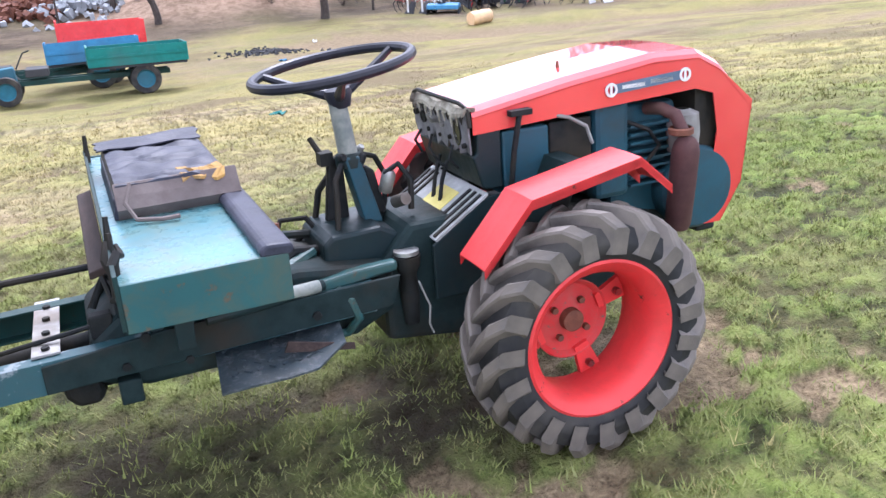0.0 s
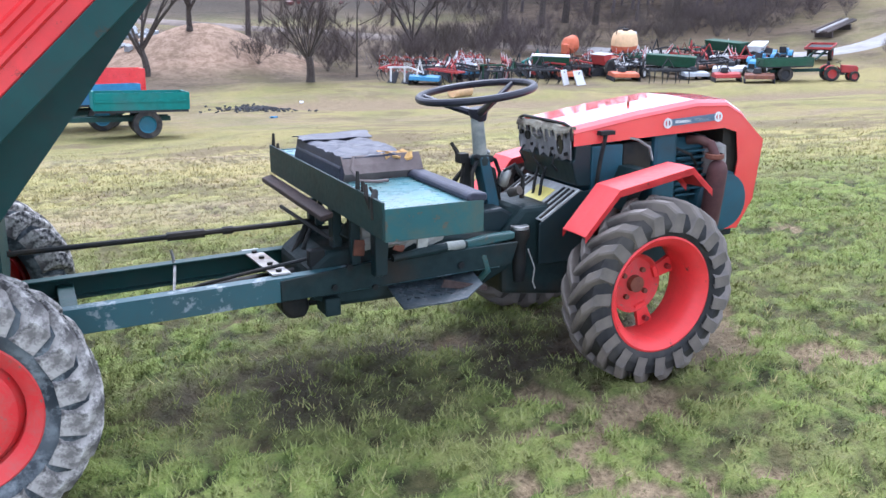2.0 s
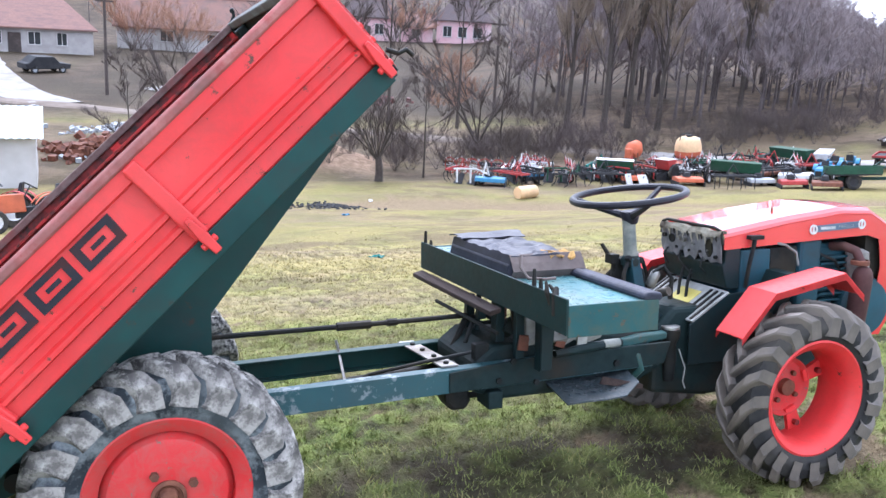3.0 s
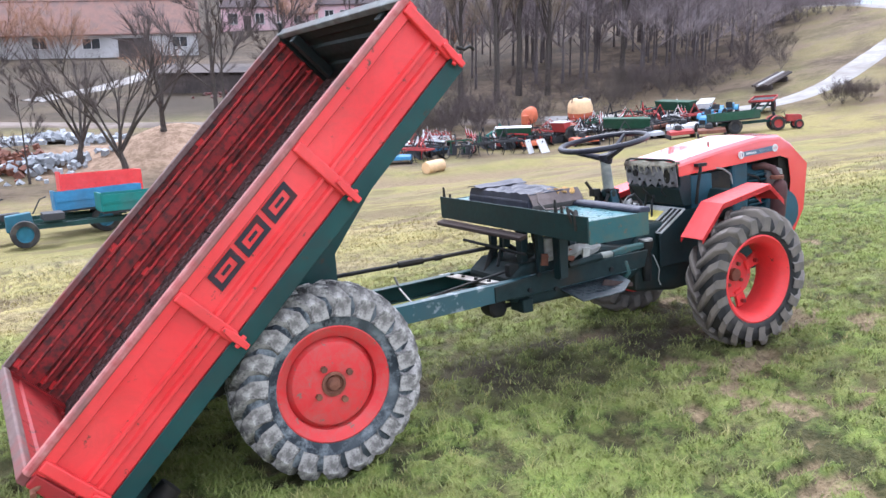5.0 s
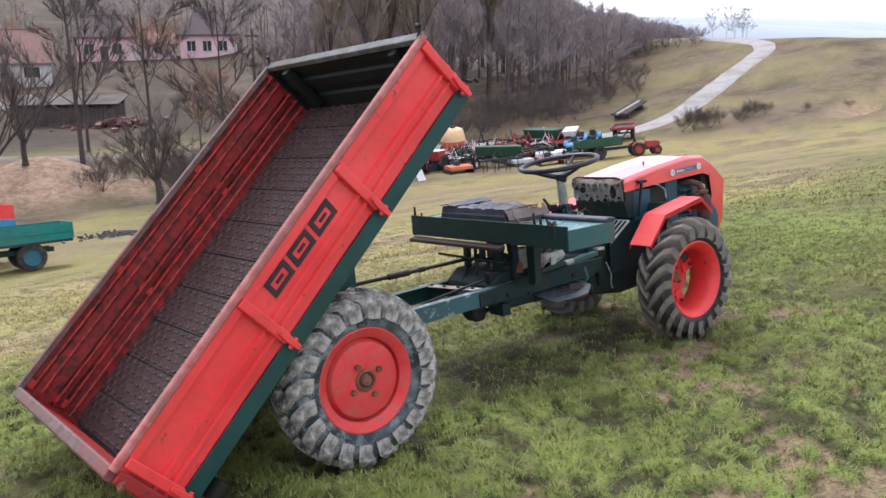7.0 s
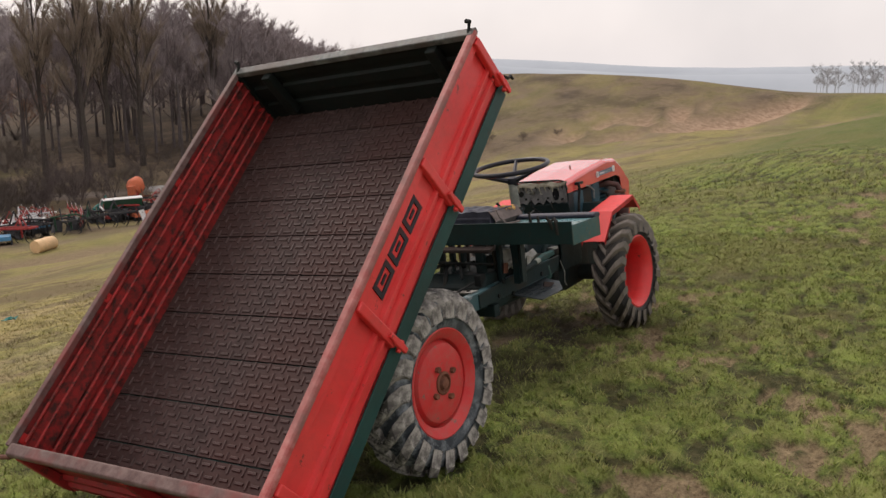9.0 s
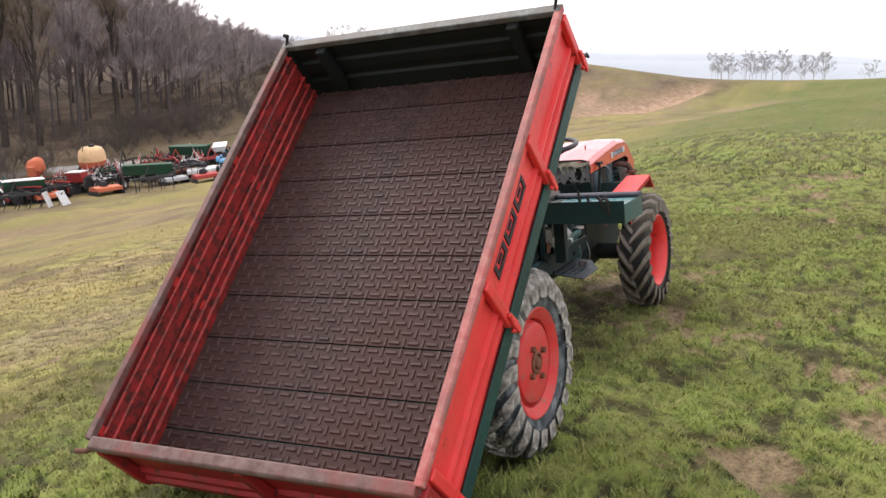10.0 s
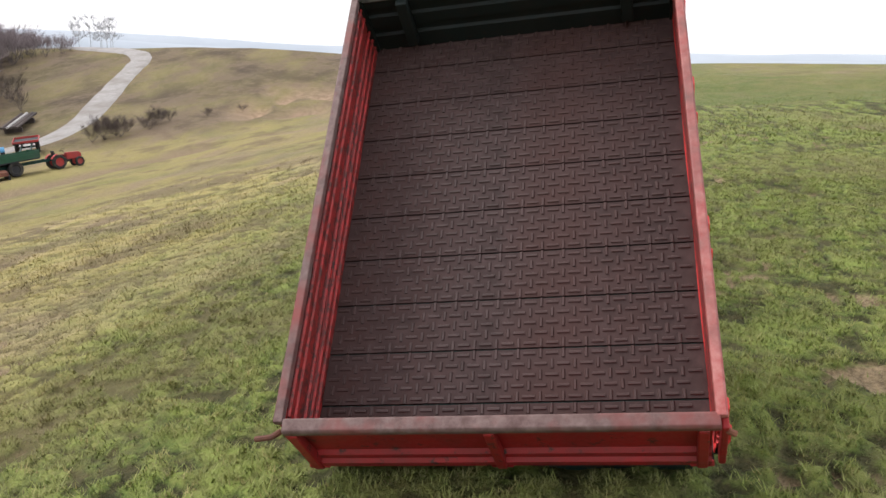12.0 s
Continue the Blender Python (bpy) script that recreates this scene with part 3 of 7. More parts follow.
r = np.random.default_rng(31)
tagged(new("grass", grass(r.uniform(-5.5, 5, 64000), r.uniform(-1.4, 5.5, 64000), 10, 0.020, 0.009, 0.026, 0.0030, 3)), "short worn pasture grass in tight clumps", "grass", kind="stuff")
reach, turn = 4.5 * (5.0 ** r.uniform(0, 1, 60000)), np.radians(r.uniform(-35, 112, 60000))
px, py = reach * np.cos(turn) - 1.0, reach * np.sin(turn)
outside = ((px > 5) | (py > 5.5) | (py < -1.4)) & (r.uniform(0, 1, len(px)) > smooth(7, 23, reach))
px, py, reach = px[outside], py[outside], reach[outside]
for lo, hi, size in ((0, 9, 0.0042), (9, 24, 0.0070)):
    pick = (reach >= lo) & (reach < hi)
    tagged(new("grass", grass(px[pick], py[pick], 7, 6 * size, 2.4 * size, 5.2 * size, 1.0 * size, 4 + lo)), "dry and green pasture grass further off", "grass", kind="stuff")

# ---- the vehicle's own level frame: x ahead, y to its left ----
RIG = pose(-1.1618, 2.5008, -0.2174, -6.2, -0.69, 0.85)


def wheel_axis(x, y, z, out):
    """Local z of the wheel points outwards to its side."""
    return pose(x, y, z, 90 if out < 0 else -90, 0, 0)


def carcass(R, r, w, height, m):
    """Rounded tyre carcass."""
    h, Rc = w / 2, R - height
    prof = [(r, -h * 0.72), (r + 0.02, -h * 0.88), ((r + Rc) / 2, -h * 1.0), (Rc - 0.05, -h * 0.97), (Rc - 0.012, -h * 0.82), (Rc, -h * 0.45), (Rc + 0.004, 0),
            (Rc, h * 0.45), (Rc - 0.012, h * 0.82), (Rc - 0.05, h * 0.97), ((r + Rc) / 2, h * 1.0), (r + 0.02, h * 0.88), (r, h * 0.72)]
    return Shape().lathe(prof, m, 56)


def tread_lug(R, w, height, side, spread, width):
    """One raised angled bar of the tread, at angle zero."""
    s, h, Rc = Shape(), w / 2, R - height
    rows = []
    for j in range(5):
        u = j / 4
        hh = side * h * (-0.08 + 1.10 * u)
        rad = R - (0.0 if u < 0.7 else 0.045 * (u - 0.7) / 0.3)
        low = Rc - (0.02 if u < 0.7 else 0.085)
        a = -spread * u * (0.8 + 0.2 * u)
        half = width / R * (0.75 + 0.4 * u) / 2
        rows.append([(low, a - half * 1.3, hh), (rad - 0.006, a - half, hh), (rad, a - half * 0.7, hh), (rad, a + half * 0.7, hh), (rad - 0.006, a + half, hh), (low, a + half * 1.3, hh)])
    p = [(rr * math.cos(a), rr * math.sin(a), q) for row in rows for rr, a, q in row]
    f = [(j * 6 + i, j * 6 + i + 1, j * 6 + i + 7, j * 6 + i + 6) for j in range(4) for i in range(5)] + [(5, 4, 3, 2, 1, 0), (24, 25, 26, 27, 28, 29)]
    if side > 0:
        f = [tuple(reversed(k)) for k in f]
    return s.add(p, f).mesh("tread_lug")


def lugs(parent, m, R, w, height, count, spread, width, material):
    for side in (-1, 1):
        me = tread_lug(R, w, height, side, spread, width)
        me.materials.append(material)
        for k in range(count):
            ob = part("tread_lug", me, material, parent)
            ob.matrix_basis = m @ pose(0, 0, 0, 0, 0, 360 * (k + (0.5 if side > 0 else 0)) / count) @ Matrix.Diagonal((1 + 0.012 * math.sin(k * 5.1), 1 + 0.012 * math.sin(k * 5.1), 1, 1))


# ======== tipping trailer ========
trailer = thing("tipping_trailer", RIG, "red steel tipping trailer with raised body and dark green chassis", "trailer")

# body frame: x up along the floor, z away from the floor, origin on the rear lower edge
BODY = pose(-0.894, -0.020, 0.144, 0, -43.9, 0)
LEN, HALF, HIGH = 2.135, 0.756, 0.305


def bodied(shape):
    shape.v = [tuple(BODY @ Vector(p)) for p in shape.v]
    return shape


def side_profile(sign, y):
    """Pressed steel side board, as rows of (y, z): two rounded ribs and a folded foot."""
    pts = [(-0.004, -0.040), (-0.004, 0.004), (0.0, 0.010), (0.0, 0.050), (0.017, 0.057), (0.017, 0.069), (0.0, 0.076), (0.0, 0.100), (0.017, 0.107), (0.017, 0.119), (0.0, 0.126),
           (0.0, 0.231), (0.017, 0.238), (0.017, 0.285)]
    return [(y + sign * a, z) for a, z in pts]


for sign in (-1, 1):
    y0 = sign * (HALF - 0.022)
    prof = side_profile(sign, y0)
    stations = [-0.018 + i * (LEN + 0.018) / 16 for i in range(17)]
    s = Shape().sheet([[(x, y + sign * 0.002 * math.sin(x * 9 + z * 20), z) for y, z in prof] for x in stations], 0.004, (0, -sign, 0))
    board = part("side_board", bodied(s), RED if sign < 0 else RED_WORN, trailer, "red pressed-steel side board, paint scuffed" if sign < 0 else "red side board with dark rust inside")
    s = Shape().prism([(sign * (HALF - 0.034), 0.278), (sign * HALF, 0.278), (sign * (HALF + 0.004), 0.285), (sign * (HALF + 0.004), 0.301), (sign * (HALF - 0.004), 0.307), (sign * (HALF - 0.032), 0.307)], -0.024, LEN + 0.004, "x")
    part("top_rail", bodied(s), RED_RAIL if sign < 0 else RUST_RAIL, board, "scuffed red top rail, worn to pale metal" if sign < 0 else "worn grey-brown top rail", 0.004)
    for k, x in enumerate((0.03, 0.732, 1.413, 2.10)):
        s = Shape()
        y1 = sign * (HALF - 0.018)
        s.prism([(x - 0.024, 0.012), (x + 0.024, 0.012), (x + 0.022, 0.275), (x - 0.022, 0.275)], min(y1, y1 + sign * 0.03), max(y1, y1 + sign * 0.03), "y")
        part("stake", bodied(s), RED, board, bevel=0.006)
        if sign < 0:
            s = Shape()
            s.prism([(x - 0.012, -0.046), (x + 0.012, -0.046), (x + 0.016, 0.012), (x + 0.009, 0.075), (x - 0.009, 0.075), (x - 0.016, 0.020)], y1 - 0.046, y1 - 0.03, "y")
            s.tube([(x - 0.026, y1 - 0.030, -0.012), (x + 0.026, y1 - 0.030, -0.012)], 0.010, 10)
            part("hinge_lug", bodied(s), RED, board, bevel=0.004)

part("inner_face", bodied(Shape().box(0.0, LEN - 0.04, -HALF + 0.0265, -HALF + 0.0295, 0.0, 0.277)), RED_WORN, trailer, "darker red inner face of the side board")
# pressed ridges on the inner face of the left board
for z in (0.000, 0.050, 0.104, 0.191, 0.245):
    part("pressed_ridge", bodied(Shape().prism([(HALF - 0.027, z - 0.008), (HALF - 0.035, z - 0.003), (HALF - 0.035, z + 0.003), (HALF - 0.027, z + 0.008)], 0.02, LEN - 0.03, "x")), RED_RIDGE, trailer)

# the painted maker's mark: three plain dark block shapes
ym = -(HALF - 0.0285)
MARK = rough_stuff("faded_black_lettering", (0.018, 0.018, 0.024), (0.03, 0.03, 0.04), (0.06, 0.02, 0.02), 40, (0.45, 0.6), 0.05)
for k, x in enumerate((0.836, 0.990, 1.146)):
    bars = [(0.0, 0.134, 0.206, 0.224), (0.0, 0.134, 0.148, 0.166), (0.0, 0.022, 0.166, 0.206), (0.112, 0.134, 0.166, 0.206), (0.044, 0.090, 0.180, 0.192)]
    for x0, x1, z0, z1 in bars:
        part("painted_mark", bodied(Shape().prism([(x + x0 + 0.10 * (z0 - 0.148), z0), (x + x1 + 0.10 * (z0 - 0.148), z0), (x + x1 + 0.10 * (z1 - 0.148), z1), (x + x0 + 0.10 * (z1 - 0.148), z1)], ym - 0.0120, ym - 0.0070, "y")), MARK, trailer)

# front board, dark inside
s = Shape()
fz = [-0.062, 0.05, 0.06, 0.10, 0.11, 0.17, 0.18, 0.22, 0.23, 0.285]
fx = [0, 0, 0.014, 0.014, 0, 0, 0.014, 0.014, 0, 0]
s.sheet([[(LEN - 0.012 + a, -HALF + 0.03 + i * (2 * HALF - 0.06) / 8, z) for a, z in zip(fx, fz)] for i in range(9)], 0.004, (-1, 0, 0))
front = part("front_board", bodied(s), BLACK_GREEN, trailer, "dark green front board with pressed ribs")
s = Shape().prism([(LEN - 0.03, 0.278), (LEN + 0.02, 0.278), (LEN + 0.022, 0.303), (LEN + 0.012, 0.309), (LEN - 0.03, 0.309)], -HALF + 0.002, HALF - 0.002, "y")
part("top_rail", bodied(s), FRONT_RAIL, front, "rubbed grey-green top rail with painted sky glare", 0.005)
for y0 in (-HALF + 0.014, HALF - 0.044):
    part("corner_angle", bodied(Shape().box(LEN - 0.036, LEN - 0.004, y0, y0 + 0.030, -0.05, 0.290)), BLACK_GREEN, front, bevel=0.003)
for y in (-0.52, 0.52):
    part("stake", bodied(Shape().box(LEN - 0.065, LEN - 0.018, y - 0.028, y + 0.028, 0.01, 0.276)), BLACK_GREEN, front, bevel=0.006)
for y in (-HALF + 0.03, HALF - 0.03):
    s = Shape().tube([(LEN - 0.02, y, 0.302), (LEN + 0.012, y, 0.315), (LEN + 0.024, y - 0.006, 0.332)], 0.007, 8)
    s.tube([(LEN + 0.020, y - 0.014, 0.336), (LEN + 0.028, y + 0.010, 0.339)], 0.010, 8)
    part("latch_pin", bodied(s), BLACK, front)
part("latch_hook", bodied(Shape().tube([(LEN + 0.0, -HALF - 0.01, 0.02), (LEN + 0.02, -HALF - 0.010, -0.012), (LEN + 0.045, -HALF - 0.008, -0.020), (LEN + 0.050, -HALF - 0.008, -0.045)], 0.007, 8)), BLACK, front)

# tailgate
s = Shape()
tz = [-0.052, -0.046, -0.012, -0.004, 0.004, 0.030, 0.040, 0.205, 0.213, 0.245, 0.255, 0.27]
tx = [-0.020, -0.034, -0.034, -0.018, -0.018, -0.018, 0, 0, -0.010, -0.010, 0, 0]
s.sheet([[(a - 0.024, -HALF + 0.04 + i * (2 * HALF - 0.08) / 8, z) for a, z in zip(tx, tz)] for i in range(9)], 0.004, (1, 0, 0))
gate = part("tailgate", bodied(s), RED_SHADE, trailer, "red tailgate, closed, with three stiffeners")
s = Shape().prism([(-0.062, 0.268), (-0.010, 0.268), (-0.008, 0.299), (-0.014, 0.306), (-0.056, 0.306), (-0.064, 0.296)], -HALF + 0.02, HALF - 0.034, "y")
part("top_rail", bodied(s), RUST_RAIL, gate, "brown worn top rail", 0.005)
for y in (-0.685, 0.005, 0.70):
    s = Shape().prism([(-0.028, -0.050), (-0.066, -0.060), (-0.072, -0.020), (-0.062, 0.25), (-0.028, 0.268)], y - 0.018, y + 0.018, "y")
    s.tube([(-0.050, y - 0.04, -0.050), (-0.050, y + 0.04, -0.050)], 0.013, 8)
    part("stiffener", bodied(s), RED_SHADE, gate, bevel=0.005)
for k, (a, b) in enumerate(((0.58, 0.46), (0.42, 0.27), (0.24, 0.09))):
    part("painted_mark", bodied(Shape().box(-0.0365, -0.0345, b, a, 0.214, 0.244)), MARK, gate)
for y, out in ((-HALF + 0.004, -0.03), (HALF - 0.004, 0.09)):
    s = Shape().tube([(-0.03, y, 0.235), (-0.055, y + out * 0.3, 0.245), (-0.060, y + out, 0.238)], 0.011, 8)
    part("latch_pin", bodied(s), RUST, gate)
part("corner_post", bodied(Shape().box(-0.055, -0.004, -HALF - 0.006, -HALF + 0.018, -0.05, 0.272)), RED_SHADE, gate, bevel=0.006)
part("corner_post", bodied(Shape().box(-0.050, -0.010, HALF - 0.043, HALF - 0.020, -0.062, 0.266)), RED_SHADE, gate, bevel=0.004)

# floor: tread plates with raised bars, a short one at each end
SEAMS = [-0.015] + [0.179 + 0.2222 * k for k in range(9)] + [LEN - 0.0165]


def tread_plate(length):
    """Plate and bars of one strip: bars along and across by turns, each row shifted by half a pitch."""
    plate = Shape().box(0.004, length - 0.004, -HALF + 0.030, HALF - 0.030, -0.046, -0.036)
    bars, pitch, rows = Shape(), 0.0862, max(1, round(length / 0.0444))
    step = length / rows
    for row in range(rows):
        x = step * (row + 0.5)
        y = -HALF + 0.046 + (pitch / 2 if row % 2 else 0)
        while y < HALF - 0.075:
            bars.prism([(x - 0.0075, -0.0362), (x + 0.0075, -0.0362), (x + 0.0040, -0.0312), (x - 0.0040, -0.0312)], y, y + 0.046, "y")
            bars.prism([(y + 0.0590, -0.0362), (y + 0.0730, -0.0362), (y + 0.0695, -0.0312), (y + 0.0625, -0.0312)], x - 0.019, x + 0.019, "x")
            y += pitch
    a, b = plate.mesh("floor_plate"), bars.mesh("tread_bars")
    a.materials.append(FLOOR_PLATE)
    b.materials.append(FLOOR_BAR)
    return a, b


plate_meshes = {}
for a, b in zip(SEAMS, SEAMS[1:]):
    key = round(b - a, 3)
    if key not in plate_meshes:
        plate_meshes[key] = tread_plate(b - a)
    ob = part("floor_plate", plate_meshes[key][0], FLOOR_PLATE, trailer)
    ob.matrix_basis = BODY @ pose(a, 0, 0)
    part("tread_pattern", plate_meshes[key][1], FLOOR_BAR, ob, kind="stuff")

# floor bed and green under-frame
part("floor_lip", bodied(Shape().box(-0.045, 0.03, -HALF + 0.03, HALF - 0.03, -0.062, -0.050)), FLOOR_PLATE, trailer, bevel=0.003)
s = Shape().box(-0.018, LEN - 0.0165, -HALF + 0.03, HALF - 0.03, -0.062, -0.048)
part("floor_bed", bodied(s), GREEN, trailer)
for sign in (-1, 1):
    i = sign * (HALF - 0.010)
    s = Shape().prism([(i, 0.006), (i, -0.066), (i - sign * 0.055, -0.066), (i - sign * 0.055, -0.060), (i - sign * 0.008, -0.060), (i - sign * 0.008, 0.006)], -0.015, LEN - 0.03, "x")
    part("under_rail", bodied(s), GREEN, trailer, "dark blue-green steel rail under the side board", 0.006)
for x in (0.35, 0.85, 1.35, 1.8, 2.08):
    part("cross_member", bodied(Shape().box(x - 0.03, x + 0.03, -0.40, 0.40, -0.115, -0.064)), GREEN, trailer, bevel=0.004)
for sign in (-1, 1):
    # tapered plates that carry the tipping body
    y = sign * 0.41
    s = Shape().prism([(0.10, -0.066), (2.08, -0.066), (2.08, -0.110), (1.733, -0.167), (1.25, -0.238), (1.02, -0.475), (0.72, -0.30), (0.3, -0.12)], y - 0.006, y + 0.006, "y")
    part("side_plate", bodied(s), GREEN, trailer, "dark green tapered side plate, mud-flecked")
s = Shape().sheet([[(x, -0.40 + j * 0.80 / 4, z) for j in range(5)] for x, z in ((2.07, -0.112), (1.733, -0.169), (1.25, -0.241), (1.03, -0.468))], 0.005, (-0.4, 0, 0.9))
part("apron", bodied(s), GREEN, trailer, "dark green sheet apron under the body")
# tipping ram
s = Shape().tube([(0.13, 0.02, 0.46), (0.05, 0.02, 0.72)], 0.045, 14)
ram = part("ram", s, GREASE, trailer, "greasy hydraulic ram")
part("ram_rod", Shape().tube([(0.055, 0.02, 0.70), (0.0, 0.02, 0.885)], 0.026, 12), STEEL, ram)

# chassis
for sign, y, z0, z1 in ((-1, -0.25, 0.405, 0.495), (1, 0.25, 0.392, 0.480)):
    i = -sign
    c = [(y, z0), (y, z1), (y + i * 0.05, z1), (y + i * 0.05, z1 - 0.008), (y + i * 0.008, z1 - 0.008), (y + i * 0.008, z0 + 0.008), (y + i * 0.05, z0 + 0.008), (y + i * 0.05, z0)]
    s = Shape()
    for x0, x1 in ((-0.40, 1.95),):
        s.prism(c, x0, x1, "x")
    s.v = [(x, yy, z + 0.0215 * x) for x, yy, z in s.v]
    part("chassis_beam", s, BEAM_PAINT if sign < 0 else GREEN, trailer, "blue-green chassis beam with flaking paint" if sign < 0 else "dark green chassis beam", 0.002)
for x in (-0.36, 0.35):
    part("chassis_cross_beam", Shape().box(x - 0.03, x + 0.03, -0.245, 0.245, 0.40, 0.455), GREEN, trailer, bevel=0.004)
s = Shape().box(1.03, 1.10, -0.25, 0.26, 0.506, 0.512, pose(0, 0, 0, -3.5, 0, 0))
brace = part("brace_plate", s, STEEL, trailer, "pale drilled steel brace between the beams")
for y in (-0.18, -0.05, 0.08, 0.2):
    part("bolt", Shape().disc(0.011, 0.512 - 0.06 * y, pose(1.065, y, 0), 6, 0.010), BLACK, brace)
# axle
part("axle", Shape().tube([(0.008, -0.58, 0.376), (0.008, 0.58, 0.376)], 0.04, 14), GREASE, trailer)
part("differential", Shape().lathe([(0.0, -0.11), (0.09, -0.10), (0.13, 0), (0.09, 0.10), (0.0, 0.11)], pose(0.008, 0, 0.376, 90, 0, 0), 20), GREASE, trailer)
# drive shaft, rod and hoses
part("drive_shaft", Shape().tube([(0.05, 0, 0.38), (1.30, 0.0, 0.46)], 0.028, 12), BLACK, trailer)
s = Shape().tube([(-0.3, 0.13, 0.615), (0.27, 0.13, 0.620), (0.75, 0.13, 0.622), (1.28, 0.12, 0.630)], 0.011, 8)
s.tube([(0.72, 0.13, 0.622), (0.86, 0.129, 0.623)], 0.018, 8)
s.tube([(0.93, 0.128, 0.624), (0.97, 0.127, 0.625)], 0.016, 8)
part("control_rod", s, BLACK, trailer, "thin dark control rod")
part("hose", Shape().tube([(0.30, -0.05, 0.36), (0.55, -0.08, 0.40), (0.80, -0.05, 0.47), (1.0, -0.12, 0.52), (1.25, -0.16, 0.56)], 0.007, 7), BLACK, trailer)
part("hook", Shape().tube([(0.62, -0.10, 0.40), (0.70, -0.08, 0.44), (0.75, 0.20, 0.48), (0.75, 0.235, 0.52), (0.745, 0.24, 0.54)], 0.006, 6), STEEL, trailer)

# wheels of the trailer
for sign in (-1, 1):
    m = wheel_axis(0.008, sign * 0.632, 0.376, sign)
    tyre_ob = part("wheel", carcass(0.394, 0.225, 0.205, 0.03, m), TYRE_PALE, trailer, "tractor tyre caked in pale dry mud on a red rim")
    lugs(tyre_ob, m, 0.396, 0.215, 0.034, 20, 0.34, 0.066, LUG_PALE)
    w = 0.205
    s = Shape().lathe([(0.20, -0.07), (0.205, 0.02), (0.198, 0.05), (0.222, 0.066), (0.236, 0.072), (0.240, 0.082), (0.232, 0.086), (0.214, 0.078), (0.190, 0.060), (0.186, 0.022)], m, 56)
    part("rim", s, RED_WHEEL, tyre_ob, "red steel rim")
    s = Shape().lathe([(0.192, 0.026), (0.176, 0.050), (0.168, 0.066), (0.155, 0.071), (0.130, 0.071), (0.118, 0.074), (0.060, 0.074), (0.044, 0.072), (0.042, 0.05), (0.0, 0.05)], m, 56)
    s.lathe([(0.19, 0.0), (0.19, 0.026)], m, 56)
    disc = part("wheel_disc", s, RED_WHEEL, tyre_ob, "red dished wheel disc, mud-spattered")
    part("hub", Shape().lathe([(0.050, 0.066), (0.050, 0.080), (0.040, 0.084), (0.036, 0.072), (0.030, 0.070), (0.022, 0.088), (0.0, 0.092)], m, 28), RUST, tyre_ob, "rusty hub boss")
    for k in range(4):
        a = k * math.pi / 2 + 0.5
        mm = m @ pose(0.078 * math.cos(a), 0.078 * math.sin(a), 0.073)
        part("wheel_nut", Shape().disc(0.0135, 0, mm, 6, 0.018), RUST, tyre_ob)

# lamp bar under the tail
rear = part("lamp_bar", bodied(Shape().box(0.0, 0.05, -0.66, 0.70, -0.315, -0.085)), GREEN, trailer, "dark green lamp bar under the tail", 0.005)
for k in range(3):
    part("plate_bar", bodied(Shape().box(-0.0045, -0.0005, 0.57 + k * 0.045, 0.602 + k * 0.045, -0.318, -0.288)), WHITE, rear)
for y in (-0.24, 0.24):
    part("reflector", bodied(Shape().box(-0.002, 0.044, y - 0.12, y + 0.12, -0.365, -0.325)), RUST, rear, "dull brown reflector strip", 0.003)
    # Black plates pulled wide and deep to fill the shade under the tail.
    part("reflector_bracket", bodied(Shape().box(0.012, 0.04, y - 0.20, y + 0.20, -0.56, -0.316)), BLACK, rear, bevel=0.004)
for y in (-0.50, 0.50):
    m = BODY @ pose(0.085, y, -0.245, 0, -90, 0)
    lamp = part("tail_lamp", Shape().lathe([(0.0, -0.06), (0.045, -0.055), (0.05, 0.0), (0.05, 0.03)], m, 20), BLACK, rear, "black round tail lamp with red lens")
    part("lens", Shape().lathe([(0.048, 0.03), (0.046, 0.042), (0.0, 0.048)], m, 20), RED_WORN, rear)
part("pivot_tube", Shape().tube([(-0.40, -0.52, 0.40), (-0.40, 0.52, 0.40)], 0.03, 12), GREASE, trailer)

# seat platform, on posts above the chassis
earlier = set(trailer.children)
s = Shape()
s.box(1.217, 1.56, -0.735, 0.615, 0.838, 0.846)
tray = part("seat_tray", s, PALE_TEAL, trailer, "teal steel seat tray with stains, sky reflection painted in pale")
part("tray_side", Shape().box(1.216, 1.565, -0.744, -0.736, 0.742, 0.850), TEAL, tray, "teal side panel", 0.002)
part("tray_side", Shape().box(1.216, 1.565, 0.616, 0.624, 0.742, 0.850), TEAL, tray, "teal side panel", 0.002)
part("tray_back", Shape().prism([(1.206, 0.750), (1.216, 0.750), (1.216, 0.872), (1.206, 0.872)], -0.746, 0.626), GREEN_TRAY, tray, "dark green rear flange with chipped edge", 0.002)
part("tray_front", Shape().box(1.556, 1.565, -0.735, 0.615, 0.76, 0.837), TEAL, tray, bevel=0.002)
s = Shape().prism([(1.505, 0.847), (1.572, 0.842), (1.582, 0.856), (1.574, 0.872), (1.520, 0.876), (1.504, 0.864)], -0.745, 0.61, "y")
part("front_bar", s, VINYL, tray, "dark padded bar along the front of the tray", 0.008)
for y, h in ((0.59, 0.055), (0.52, 0.02), (-0.50, 0.06), (-0.55, 0.035)):
    part("lug", Shape().tube([(1.215, y, 0.85), (1.22, y + 0.01, 0.87 + h)], [0.010, 0.006], 7), BLACK, tray)
s = Shape().tube([(1.212, -0.66, 0.80), (1.214, -0.655, 0.868), (1.225, -0.64, 0.886), (1.235, -0.61, 0.872), (1.228, -0.585, 0.890)], [0.012, 0.013, 0.010, 0.008, 0.005], 7)
